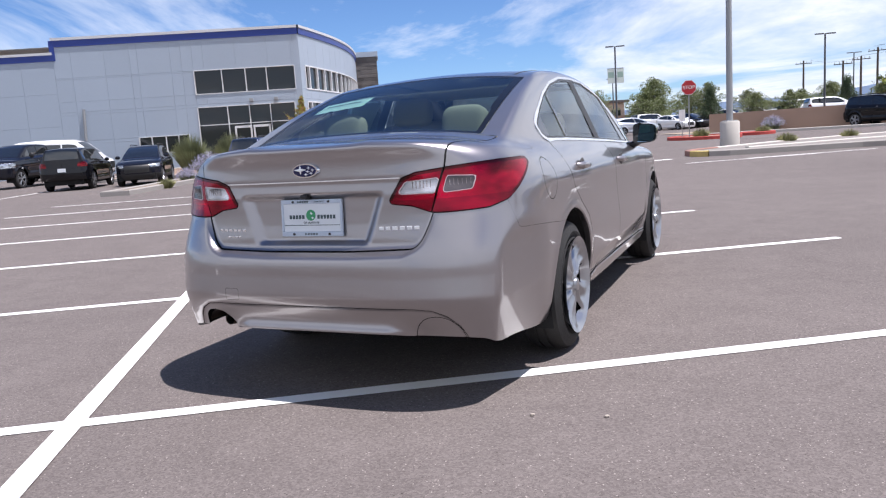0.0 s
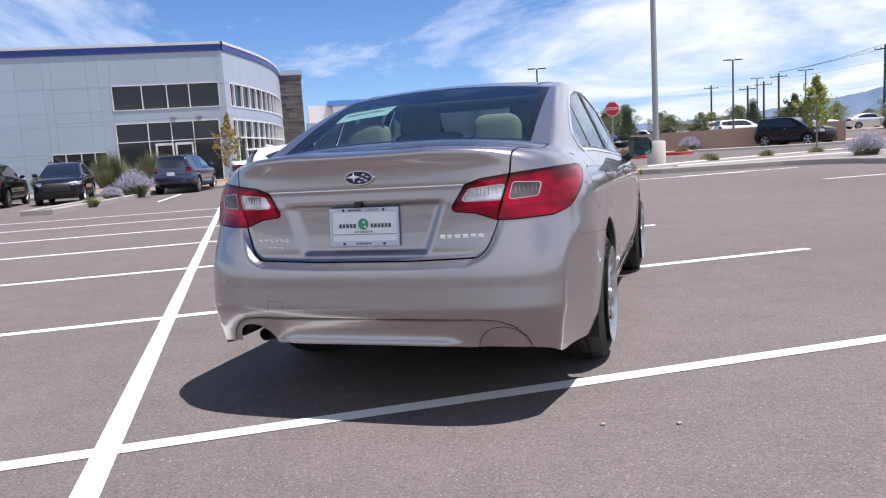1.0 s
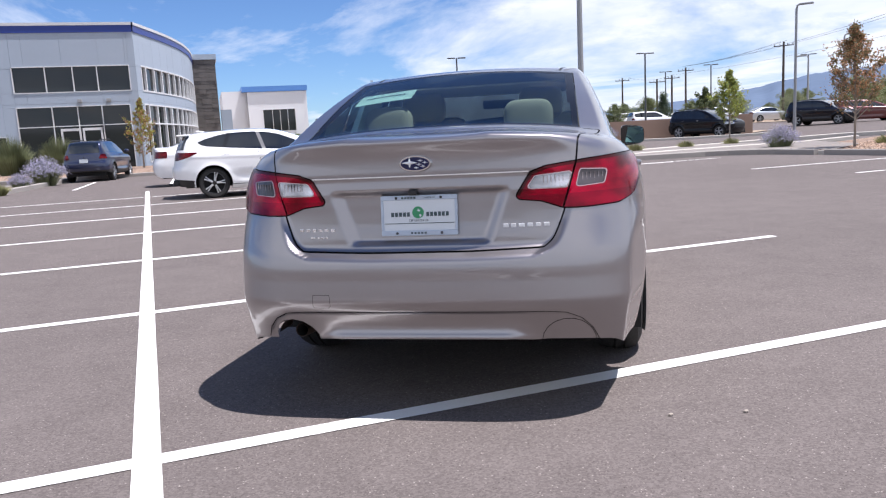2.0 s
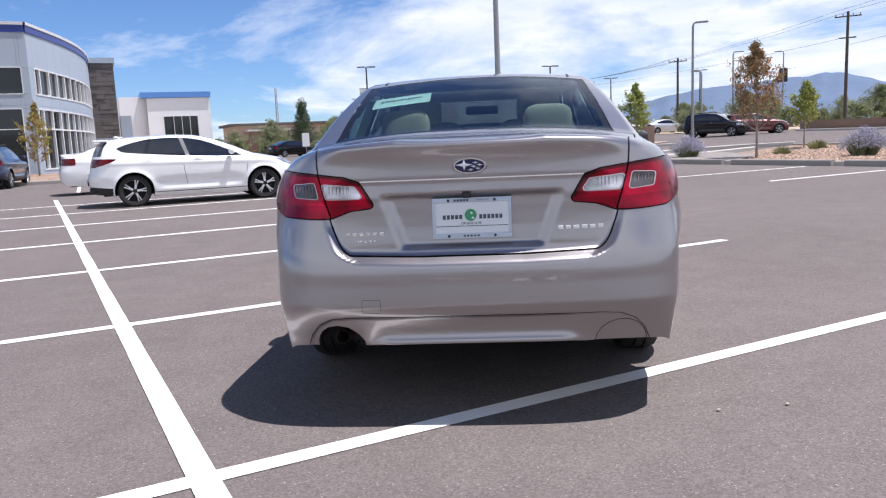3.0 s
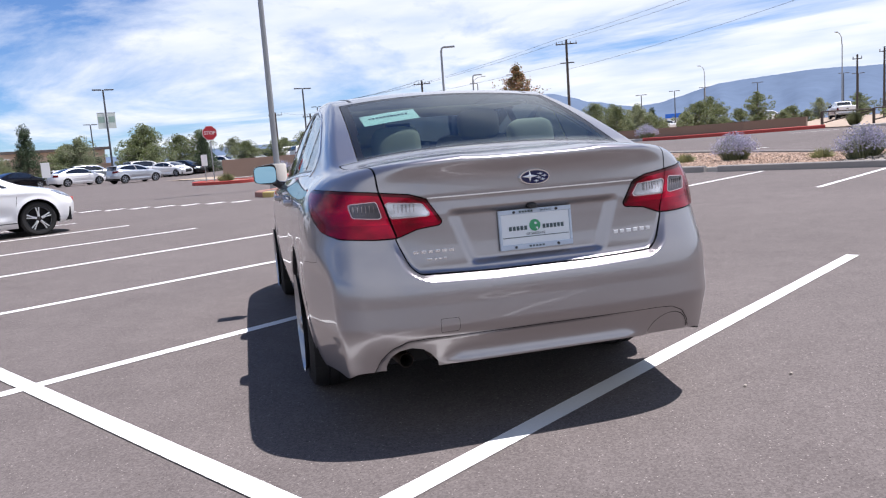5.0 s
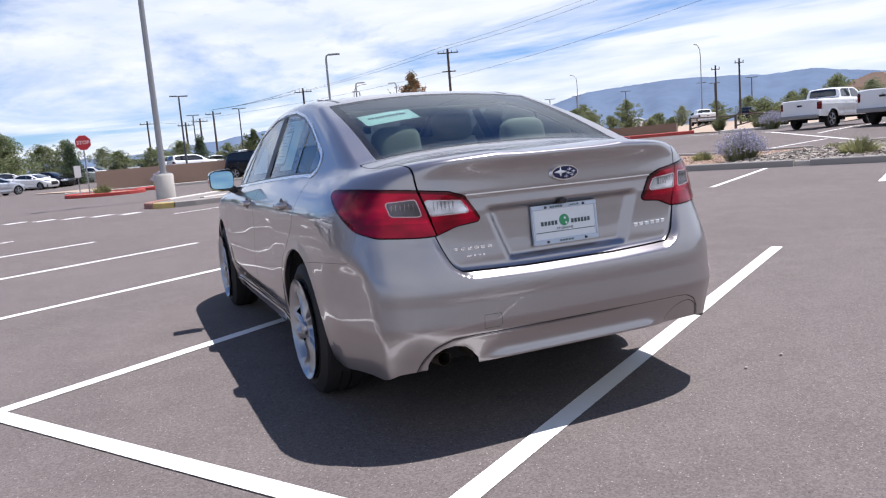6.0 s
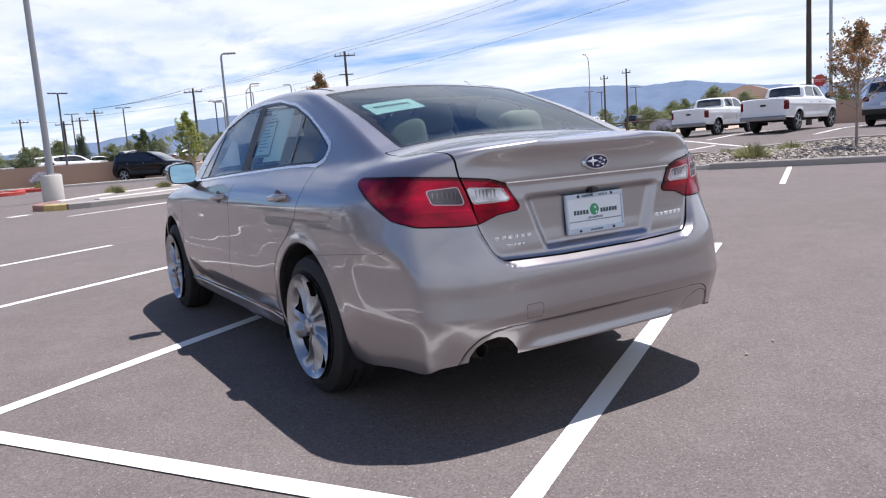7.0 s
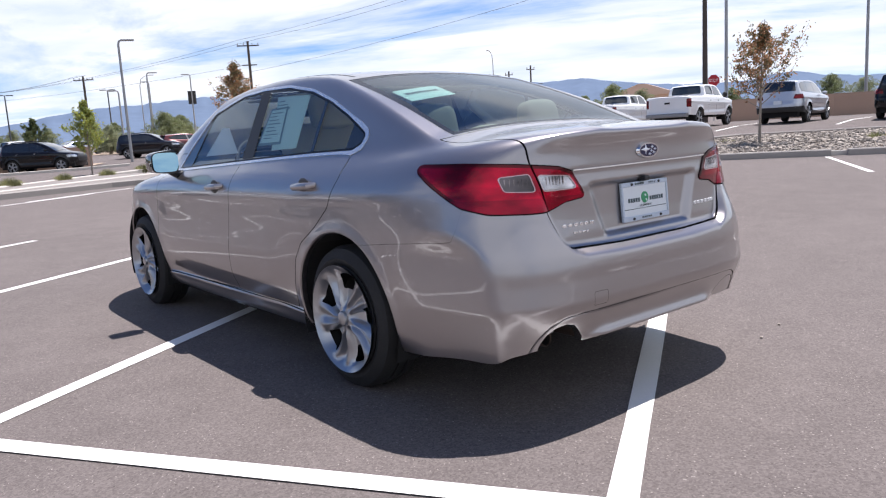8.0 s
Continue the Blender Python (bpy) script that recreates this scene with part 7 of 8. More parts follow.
        lampf = lambda P: np.where(P[:, 1] < ty, np.maximum(np.maximum(t0 - P[:, 2], P[:, 2] - t1), tx - ax(P) + (0.0 if kind == "pickup" else 0.4) * (P[:, 2] - t0)), 1.0)
        if kind == "hatch":
            wedge_l = [(-1.2, 0.80), (-0.72, 0.838), (-0.48, 0.905), (-0.29, 0.985), (-0.30, 1.000), (-0.70, 1.010), (-1.2, 1.01)]
            lampf = lambda P: np.where(ax(P) > 0.42, poly_sd(wedge_l, P[:, 1], P[:, 2]), 1.0)
        gl, sk = sk.split(lampf)
        gl.make("tail_lamp", M["lens_far"], car, "red tail lamp", lift=0.004)
        slim = [(2.98, 0.865), (3.20, 0.838), (3.42, 0.765), (3.52, 0.70), (3.36, 0.695), (3.12, 0.775)]
        headf = lambda P: np.where(ax(P) > 0.36, poly_sd(slim, P[:, 1], P[:, 2]), 1.0) if kind == "hatch" else np.where(P[:, 1] > y_front - 0.55, np.maximum(np.maximum(h0 - P[:, 2], P[:, 2] - h1), hx - ax(P)), 1.0)
        gl, sk = sk.split(headf)
        gl.make("headlamp", M["headlamp"], car, "clear headlamp", lift=0.004)
        grf = lambda P: np.where(P[:, 1] > y_front - 0.35, np.maximum(np.maximum(h0 - 0.22 - P[:, 2], P[:, 2] - h1 + 0.03), ax(P) - hx + 0.03), 1.0)
        gl, sk = sk.split(grf)
        gl.make("grille", M["black"], car)
        if kind == "hatch":
            gl, sk = sk.split(lambda P: np.where(P[:, 1] < -0.40, P[:, 2] - 0.40 + 0.10 * (P[:, 1] + 0.40), 1.0))
            gl.make("lower_bumper", M["black"], car)
            gl, sk = sk.split(lambda P: np.where((P[:, 1] > 0.3) & (P[:, 1] < 2.4), P[:, 2] - 0.285, 1.0), 0.012)
            gl.make("side_skirt", paint, car, lift=0.012, thick=0.012)
        if cladding:
            rise = 0.22 if kind == "suv" else 0.0
            gl, sk = sk.split(lambda P: P[:, 2] - 0.47 - 0.05 * np.cos(P[:, 1] * 2) - rise * step(-0.45, -0.75, P[:, 1]))
            gl.make("lower_cladding", M["black"], car)
        bodies.append(sk)
        for ya in (0.0, k["wb"]):
            bm = bmesh.new()
            prev = None
            for i in range(15):
                a = radians(-15 + 210 * i / 14)
                ring = [bm.verts.new((side * xx, ya + r_ * math.cos(a), k["hub"] + r_ * math.sin(a))) for xx, r_ in ((0.89, k["arch"] + 0.004), (0.55, k["arch"] + 0.004), (0.54, 0.03))]
                if prev:
                    for q in range(2):
                        bm.faces.new((prev[q], ring[q], ring[q + 1], prev[q + 1]))
                prev = ring
            part("arch_liner", bm, M["void"], car)
            hw = float(c["hw"](k["hub"] + 0.1))
            simple_wheel(car, pose(side * (hw - 0.115), ya, k["hub"], 0, 0, 0 if side > 0 else 180) @ pose(0, 0, 0, 20 if ya else 5), k["r"], cover)
        mx, my, mz = float(shell.half_width(c["yh"] - 0.7, 0.9)), (2.0 if kind in ("sedan", "hatch", "suv", "wagon") else 2.85), (1.07 if kind in ("sedan", "hatch") else 1.2 if kind in ("suv", "wagon") else 1.42)
        bm = bmesh.new()
        bmesh.ops.create_uvsphere(bm, u_segments=14, v_segments=8, radius=1, matrix=Matrix.Translation((side * (mx + 0.07), my, mz)) @ Matrix.Diagonal((0.11, 0.07, 0.075 if kind != "pickup" else 0.13, 1)))
        part("door_mirror", bm, paint if kind in ("suv", "wagon", "hatch") else M["black"], car, smooth=True)
        if not far:
            for yh in ((0.30, 1.30) if kind in ("sedan", "hatch", "suv", "wagon") else (1.25, 2.2)):
                zh = 0.92 if kind in ("sedan", "hatch") else 1.02 if kind in ("suv", "wagon") else 1.18
                part("door_handle", box_bm((side * (float(shell.half_width(yh, zh)) - 0.01), yh - 0.10, zh - 0.010), (side * (float(shell.half_width(yh, zh)) + 0.012), yh + 0.10, zh + 0.010), 0.006), paint, car)
                # grey ellipsoid paints the shadow seen behind the handle
                bm = bmesh.new()
                bmesh.ops.create_uvsphere(bm, u_segments=12, v_segments=6, radius=1, matrix=Matrix.Translation((side * (float(shell.half_width(yh, zh)) - 0.001), yh, zh - 0.012)) @ Matrix.Diagonal((0.008, 0.085, 0.038, 1)))
                part("handle_cup", bm, M["cup"], car, smooth=True)
            for yg, lean in ((1.02, -0.04), (2.32, 0.06)) if kind in ("sedan", "hatch", "suv", "wagon") else ((1.95, 0.0), (1.0, 0.0), (3.0, 0.0)):
                zz = np.linspace(0.42, 0.98 if kind != "pickup" else 1.28, 8)
                bm = bmesh.new()
                prev = None
                for z in zz:
                    y = yg + lean * (z - 0.7) * 3
                    x = side * (float(shell.half_width(y, z)) + 0.0015)
                    ring = [bm.verts.new((x, y - 0.004, z)), bm.verts.new((x, y + 0.004, z))]
                    if prev:
                        bm.faces.new((prev[0], ring[0], ring[1], prev[1]))
                    prev = ring
                part("door_gap", bm, M["void"], car)
    join_skins(*bodies).make("body", paint, car)
    part("underbody", box_bm((-0.72, y_rear + 0.25, 0.24 if kind != "pickup" else 0.42), (0.72, y_front - 0.2, 0.5)), M["void"], car)
    pz = 0.62 if kind == "hatch" else 0.86 if kind != "pickup" else 0.62
    part("number_plate", box_bm((-0.155, y_rear - 0.035, pz - 0.075), (0.155, y_rear + 0.02, pz + 0.075)), M["paper"], car)
    if kind == "pickup":
        bm = box_bm((-0.93, y_rear - 0.16, 0.50), (0.93, y_rear + 0.05, 0.68), 0.03)
        part("rear_bumper", bm, M["chrome_dull"], car, "dull chrome step bumper")
        part("tailgate_handle", box_bm((-0.12, y_rear - 0.035, 1.08), (0.12, y_rear + 0.03, 1.16), 0.015), M["black"], car)
        part("bed_lining", box_bm((-0.84, y_rear + 0.1, 1.30), (0.84, 0.6, 1.418)), M["black"], car)
    if kind == "hatch":
        part("roof_spoiler", box_bm((-0.53, -0.71, 1.352), (0.53, -0.40, 1.398), 0.020), paint, car)
        part("rear_diffuser", box_bm((-0.55, y_rear - 0.01, 0.30), (0.55, y_rear + 0.2, 0.42), 0.02), M["black"], car)
        part("roof_fin", tube_bm([(0, -0.12, 1.43), (0, -0.26, 1.465), (0, -0.30, 1.465)], [0.022, 0.014, 0.006], 8), paint, car)
    if kind == "wagon":
        for s in (-1, 1):
            part("roof_rail", tube_bm([(s * 0.56, -0.45, 1.64), (s * 0.56, -0.35, 1.70), (s * 0.56, 1.1, 1.725), (s * 0.56, 1.25, 1.68)], 0.018, 8), M["black"], car)
    return car


def simple_wheel(parent, m, r, cover):
    wheel = new("wheel")
    wheel.parent = parent
    wheel.matrix_basis = m
    key = ("tyre", r, cover)
    rim = r * 0.69
    if key not in SHARED:
        o = part("tyre", lathe_bm([(-0.09, rim), (-0.105, rim + 0.02), (-0.105, r - 0.03), (-0.07, r), (0.07, r), (0.105, r - 0.03), (0.105, rim + 0.02), (0.085, rim - 0.01)], seg=36), M["rubber"], wheel, smooth=True)
        SHARED[key] = o.data
        bm = bmesh.new()
        for i in range(5):
            for da in ((-0.13, 0.13) if cover == "black" else (-0.16, 0.16)):
                a = i * 2 * math.pi / 5
                b = a + da
                p = [(0.095, 0.045 * math.cos(a), 0.045 * math.sin(a)), (0.098, rim * 0.55 * math.cos(a + da * 0.8), rim * 0.55 * math.sin(a + da * 0.8)), (0.094, rim * math.cos(b), rim * math.sin(b))]
                add_tube(bm, p, [0.026, 0.013, 0.014] if cover == "black" else [0.03, 0.020, 0.026], 6)
        if cover == "black":
            spokes, bm = bm, bmesh.new()
        ring = [(0.09, rim * math.cos(a), rim * math.sin(a)) for a in np.linspace(0, 2 * math.pi, 33)]
        add_tube(bm, ring, 0.011, 6, cap=False)
        bmesh.ops.create_cone(bm, cap_ends=True, segments=16, radius1=0.06, radius2=0.05, depth=0.03, matrix=pose(0.095, 0, 0, 0, 90, 0))
        o2 = part("rim", bm, M["silver" if cover != "black" else "glossblack"], wheel, smooth=True)
        SHARED[("rim", r, cover)] = o2.data
        if cover == "black":
            SHARED[("spokes", r, cover)] = part("spokes", spokes, M["bright_spoke"], wheel, "bright machined spoke faces", smooth=True).data
        o3 = part("brake_disc", lathe_bm([(0.02, rim), (0.02, 0.0)], seg=24), M["void"], wheel)
        SHARED[("disc", r, cover)] = o3.data
    else:
        for nm, kk in (("tyre", "tyre"), ("rim", "rim"), ("brake_disc", "disc")) + ((("spokes", "spokes"),) if cover == "black" else ()):
            o = new(nm, SHARED[(kk, r, cover)])
            o.parent = wheel
    return wheel


SHARED = {}
M.update({
    "headlamp": lens_mat("headlamp_lens", (0.50, 0.52, 0.55), 0.8, 0.35),
    # grey for painted handle shade, and the hatchback's plain window post
    "cup": mat("cup_shade_post_grey", (0.16, 0.16, 0.17), 0.5, vary=0.0),
    "bright_spoke": mat("machined_spoke", (0.62, 0.62, 0.62), 0.3, metal=0.8, vary=0.05),
    "chrome_dull": mat("dull_chrome", (0.30, 0.30, 0.30), 0.3, metal=0.9, vary=0.05),
    "white_paint": mat("white_car_paint", (0.80, 0.80, 0.80), 0.3, vary=0.02, coat=1.0),
    "black_paint": mat("black_car_paint", (0.005, 0.005, 0.007), 0.07, vary=0.02, spec=0.4),
    "navy_paint": mat("dark_blue_car_paint", (0.008, 0.015, 0.055), 0.3, metal=0.3, vary=0.02, coat=1.0),
    "grey_paint": mat("dark_grey_car_paint", (0.009, 0.010, 0.016), 0.08, vary=0.02, spec=0.4),
    "silver_paint": mat("silver_car_paint", (0.47, 0.50, 0.55), 0.3, metal=0.5, vary=0.02, coat=1.0),
    "red_paint": mat("dark_red_car_paint", (0.102, 0.007, 0.007), 0.3, metal=0.2, vary=0.02, coat=1.0),
})


def stand(x, y, heading, s=1.0):
    """A vehicle's pose: its rear axle over (x, y), heading clockwise from +y in degrees."""
    return Matrix.Translation((x, y, ground_height(x, y))) @ Matrix.Rotation(radians(-heading), 4, "Z") @ Matrix.Diagonal((s, s, s, 1))


build_vehicle("hatchback_car", "hatch", M["white_paint"], "white five-door hatchback with black alloy wheels parked side-on", stand(-1.08, 19.40, 90.5), "parked cars", cover="black")
build_vehicle("sedan_car", "sedan", M["white_paint"], "white sedan half hidden behind the white hatchback", stand(-1.7, 25.6, 88), "parked cars")
build_vehicle("crossover_car", "wagon", M["navy_paint"], "dark blue crossover with black lower cladding, tail outwards", stand(-5.5, 33.3, 8, 0.92), "parked cars", cladding=True)
build_vehicle("crossover_car", "wagon", M["grey_paint"], "dark blue-grey crossover facing the car park", stand(-9.34, 32.5, 173, 0.88), "parked cars", cladding=True)
build_vehicle("crossover_car", "suv", M["black_paint"], "black sport utility car parked tail outwards", stand(-11.55, 30.0, -5, 0.87), "parked cars")
build_vehicle("pickup_truck", "pickup", M["grey_paint"], "dark grey pickup truck in front of the showroom", stand(-16.4, 39.4, 186), "parked cars")
build_vehicle("cargo_van", "van", M["white_paint"], "white van parked side-on behind the dark cars", stand(-19.5, 46.0, 92), "parked cars")
build_vehicle("crossover_car", "wagon", M["black_paint"], "black crossover parked aslant by the retaining wall", stand(27.5, 42.6, 160, 1.02), "parked cars")
build_vehicle("crossover_car", "wagon", M["grey_paint"], "dark grey crossover parked beside the drive", stand(38.2, 44.8, 156), "parked cars", cladding=True)
build_vehicle("hatchback_car", "hatch", M["red_paint"], "dark red car partly hidden behind a young tree", stand(40.0, 43.0, 121), "parked cars")
build_vehicle("pickup_truck", "pickup", M["white_paint"], "white pickup truck with a closed bed, tail outwards", stand(33.0, 10.35, 107, 0.88), "parked cars")
build_vehicle("pickup_truck", "pickup", M["white_paint"], "white crew-cab pickup truck with a chrome bumper", stand(32.2, 7.1, 107), "parked cars")
build_vehicle("crossover_car", "suv", M["silver_paint"], "silver sport utility car with dark rear glass", stand(32.4, 2.75, 108), "parked cars", cladding=True)
build_vehicle("crossover_car", "suv", M["black_paint"], "black sport utility car, tail outwards, by the wall", stand(31.5, -1.55, 108), "parked cars")

FAR = {}
for i, (kind, tone, x, y, hd) in enumerate((
        ("sedan", "white_paint", 17.6, 70.5, 80), ("hatch", "silver_paint", 19.9, 64.0, 80), ("sedan", "black_paint", 14.0, 74.0, 70), ("suv", "white_paint", 27.0, 79.0, 75), ("sedan", "white_paint", 31.0, 78.5, 75),
        ("hatch", "grey_paint", 29.5, 73.0, 160), ("hatch", "white_paint", 26.2, 70.5, 160), ("sedan", "white_paint", 32.5, 72.5, 160), ("sedan", "black_paint", 28.0, 71.5, 160), ("hatch", "white_paint", 34.5, 70.5, 160),
        ("suv", "white_paint", 38.5, 69.0, 100), ("sedan", "white_paint", 42.5, 68.0, 100), ("suv", "white_paint", 36.0, 62.5, 100), ("suv", "white_paint", 43.0, 62.5, 100), ("sedan", "silver_paint", 49.0, 63.0, 100),
        ("suv", "silver_paint", 24.0, 86.0, 90), ("sedan", "white_paint", 36.0, 84.0, 90), ("suv", "grey_paint", 42.0, 82.0, 90), ("hatch", "white_paint", 20.0, 80.0, 90), ("suv", "white_paint", 60.0, 66.0, 90),
        ("sedan", "white_paint", 90.0, 58.0, 100), ("suv", "silver_paint", 94.0, 53.0, 100), ("suv", "black_paint", 87.0, 64.0, 100), ("suv", "white_paint", 104.0, 50.0, 100), ("suv", "silver_paint", 98.0, 38.0, 90), ("sedan", "red_paint", 101.0, 46.0, 90), ("suv", "grey_paint", 92.0, 30.0, 100), ("pickup", "white_paint", 86.0, 33.0, 60))):
    far = 1.08 if 5 <= i <= 14 else 1.0
    x, y = -3 + (x + 3) * far, 2.5 + (y - 2.5) * far
    if (kind, tone) in FAR:
        copy_thing(FAR[(kind, tone)], stand(x, y, hd))
    else:
        word = {"white_paint": "white", "silver_paint": "silver", "black_paint": "black", "grey_paint": "dark grey", "red_paint": "dark red"}[tone]
        FAR[(kind, tone)] = build_vehicle({"sedan": "sedan_car", "hatch": "hatchback_car", "suv": "crossover_car", "pickup": "pickup_truck"}[kind], kind, M[tone], word + " car standing in the far part of the car park", stand(x, y, hd), "far parked cars", far=True)


# ---------------------------------------------------------------- poles, lamps, signs, wires
def on_ground(x, y, heading=0.0, s=1.0):
    return Matrix.Translation((x, y, ground_height(x, y))) @ Matrix.Rotation(radians(-heading), 4, "Z") @ Matrix.Diagonal((s, s, s, 1))


def lamp_with_base():
    p = thing("lamp_post", "tall grey steel lamp post on a round concrete plinth", "lamp post", on_ground(12.55, 27.75))
    part("plinth", lathe_bm([(-0.05, 0.34), (0.88, 0.34), (0.93, 0.31), (0.93, 0.0)], "z", 32), M["kerb_light"], p, "pale concrete plinth", smooth=True)
    part("pole", tube_bm([(0, 0, 0.92), (0, 0, 5), (0, 0, 10.5)], [0.115, 0.10, 0.085], 16), M["galv"], p, smooth=True)
    part("base_plate", box_bm((-0.2, -0.2, 0.925), (0.2, 0.2, 0.96), 0.01), M["galv"], p)
    for s in (-1, 1):
        part("lamp_head", box_bm((s * 0.2, -0.18, 10.45), (s * 0.95, 0.18, 10.58), 0.03), M["galv"], p)


lamp_with_base()


def t_lamp(h, m, banner=False):
    p = thing("lamp_post", "slim steel car park lamp post with two heads", "lamp post", m, "car park lamp posts")
    part("pole", tube_bm([(0, 0, 0), (0, 0, h)], [0.10, 0.07], 10), M["dark_steel"], p, smooth=True)
    for s in (-1, 1):
        part("lamp_head", box_bm((s * 0.12, -0.14, h - 0.06), (s * 0.85, 0.12, h + 0.04), 0.02), M["dark_steel"], p)
    if banner:
        for s in (-1, 1):
            cloth = part("banner", box_bm((s * 0.10, -0.012, h - 3.25), (s * 0.72, 0.012, h - 1.95)), M["banner"], p, "pale green and white lamp-post banner")
            part("banner_print", box_bm((s * 0.16, -0.018, h - 2.75), (s * 0.66, 0.018, h - 2.25)), M["banner_print"], cloth)
            part("banner_arm", tube_bm([(0, 0, h - 1.93), (s * 0.75, 0, h - 1.93)], 0.02, 6), M["dark_steel"], p)
    return p


M["banner"] = mat("pale_banner_cloth", (0.66, 0.72, 0.66), 0.7, vary=0.25, scale=1.6)
M["banner_print"] = mat("green_banner_print", (0.34, 0.47, 0.40), 0.7, vary=0.3, scale=3)
for x, y, h, hd, b in ((21.5, 69.5, 7.9, 10, True), (39.1, 66.0, 7.6, 10, False), (61.0, 96.0, 8.0, 20, False), (32.5, 106.0, 7.1, 0, False), (58.3, 82.2, 7.7, 30, False), (66.4, 75.2, 8.0, 45, False), (110.0, 67.0, 7.1, 60, False), (107.4, 71.5, 6.9, 60, False), (130, 72.5, 8.2, 60, False), (120, 58, 7.5, 60, False), (126, 45, 7.5, 60, False), (115, 36, 7.2, 60, False), (140, 52, 8.5, 60, False)):
    t_lamp(h - ground_height(x, y), on_ground(x, y, hd), b)


def arm_lamp(h, m, arm=0.9, wood=False, sign=False):
    p = thing("street_lamp", "grey street lamp with one short arm", "street lamp", m, "street lamps")
    part("pole", tube_bm([(0, 0, 0), (0, 0, h - 0.3), (0.05, 0, h - 0.08), (0.2, 0, h)], [0.095, 0.07, 0.06, 0.05], 10), M["galv"], p, smooth=True)
    part("lamp_head", box_bm((0.15, -0.16, h - 0.07), (0.05 + arm, 0.13, h + 0.04), 0.03), M["galv"], p)
    if sign:
        part("pole_sign", box_bm((-0.45, -0.06, h - 3.4), (0.45, -0.02, h - 1.9)), M["black"], p)
    return p


for x, y, h, hd, sg in ((34.0, 40.8, 7.80, 45, False), (54.7, 58.1, 8.1, 45, False), (69.0, 65.0, 9.1, 225, True), (69.6, 71.8, 8.8, 225, False), (49.5, 56.7, 6.2, 225, False), (39.0, 5.35, 9.5, 90, False), (45.6, -1.75, 9.5, 90, False)):
    arm_lamp(h - ground_height(x, y), on_ground(x, y, hd), 0.9, False, sg)


def curved_lamp(h, m):
    p = thing("street_lamp", "tall road lamp with a curved arm", "street lamp", m, "road lamps")
    part("pole", tube_bm([(0, 0, 0), (0, 0, h * 0.86), (0.25, 0, h * 0.95), (0.9, 0, h * 0.99), (1.6, 0, h)], [0.09, 0.06, 0.05, 0.04, 0.035], 8), M["galv"], p, smooth=True)
    part("lamp_head", box_bm((1.5, -0.12, h - 0.06), (2.2, 0.12, h + 0.05), 0.02), M["galv"], p)


for x, y, h, hd in ((100.8, 38.5, 11.4, 180), (90.7, 93.2, 12.1, 45), (118, 66, 11, 180)):
    curved_lamp(h - ground_height(x, y), on_ground(x, y, hd))


def utility_pole(h, m, arms=1):
    p = thing("utility_pole", "weathered wooden utility pole with a crossarm", "utility pole", m, "utility poles")
    part("pole", tube_bm([(0, 0, 0), (0, 0, h)], [0.16, 0.11] if arms else [0.11, 0.08], 10), M["wood"], p, smooth=True)
    for k in range(arms):
        part("crossarm", box_bm((-1.05, -0.045, h - 0.47 - 1.5 * k), (1.05, 0.045, h - 0.37 - 1.5 * k)) if k == 0 else box_bm((-0.7, -0.05, h - 2.3), (0.7, 0.05, h - 2.2)), M["wood"], p)
    if not arms:
        part("crossarm", box_bm((-0.42, -0.04, h - 0.45), (0.42, 0.04, h - 0.37)), M["wood"], p)
    for x in ((-0.95, -0.4, 0.4, 0.95) if arms else (-0.36, 0.36)):
        part("insulator", tube_bm([(x, 0, h - 0.36), (x, 0, h - 0.18)], [0.04, 0.05], 6), M["galv"], p)
    return p


POLES = ((59.5, 49.6, 10.6, 55, 2), (61.0, 73.0, 9.2, 50, 1), (61.5, 92.0, 8.2, 40, 1), (60.8, 94.2, 7.4, 40, 1), (58.0, 93.5, 6.9, 40, 1), (77.6, 29.0, 6.9, 70, 0), (73.5, 25.4, 7.0, 70, 0), (44.2, 6.7, 11.5, 90, 1), (60.0, 106.0, 8.0, 30, 1))
for x, y, h, hd, a in POLES:
    utility_pole(h - ground_height(x, y), on_ground(x, y, hd), a)


def wire(p, q, sag):
    pts = [Vector(p).lerp(Vector(q), t) - Vector((0, 0, sag * 4 * t * (1 - t))) for t in np.linspace(0, 1, 17)]
    w = part("overhead_wire", tube_bm(pts, 0.012, 5), M["wire"], None)
    tagged(w, "thin dark overhead wire strung between poles", "wire", "overhead wires")


M["wire"] = mat("dark_wire", (0.05, 0.05, 0.055), 0.6, vary=0.0)
for o in (-1.0, 0.9):
    wire((59.5 + o * 0.5, 49.6 - o * 0.6, 10.75), (61.0, 92.0, 8.3), 0.7)
    wire((59.5 + o * 0.5, 49.6 - o * 0.6, 10.75), (47.0 + o, 8.0, 14.2), 0.8)
    wire((61.0, 73.0 + o * 0.5, 9.3), (61.5, 92.0, 8.4), 0.3)
wire((59.5, 49.6, 7.7), (44.2, 6.7, 10.6), 0.5)
wire((59.5, 49.6, 8.4), (60.8, 94.2, 7.4), 0.4)
wire((60.8, 94.2, 7.4), (61.0, 106.0, 8.0), 0.5)


def stop_sign(x, y, z, heading):
    s = thing("stop_sign", "red octagonal stop sign on a thin steel post", "road sign", Matrix.Translation((x, y, ground_height(x, y))) @ Matrix.Rotation(radians(-heading), 4, "Z"))
    part("post", box_bm((-0.03, 0.02, 0), (0.03, 0.06, z + 0.35)), M["galv"], s)
    for r, o, nm, mt in ((0.375, 0.0, "border", "sign_white"), (0.355, -0.006, "face", "red_sign")):
        bm = bmesh.new()
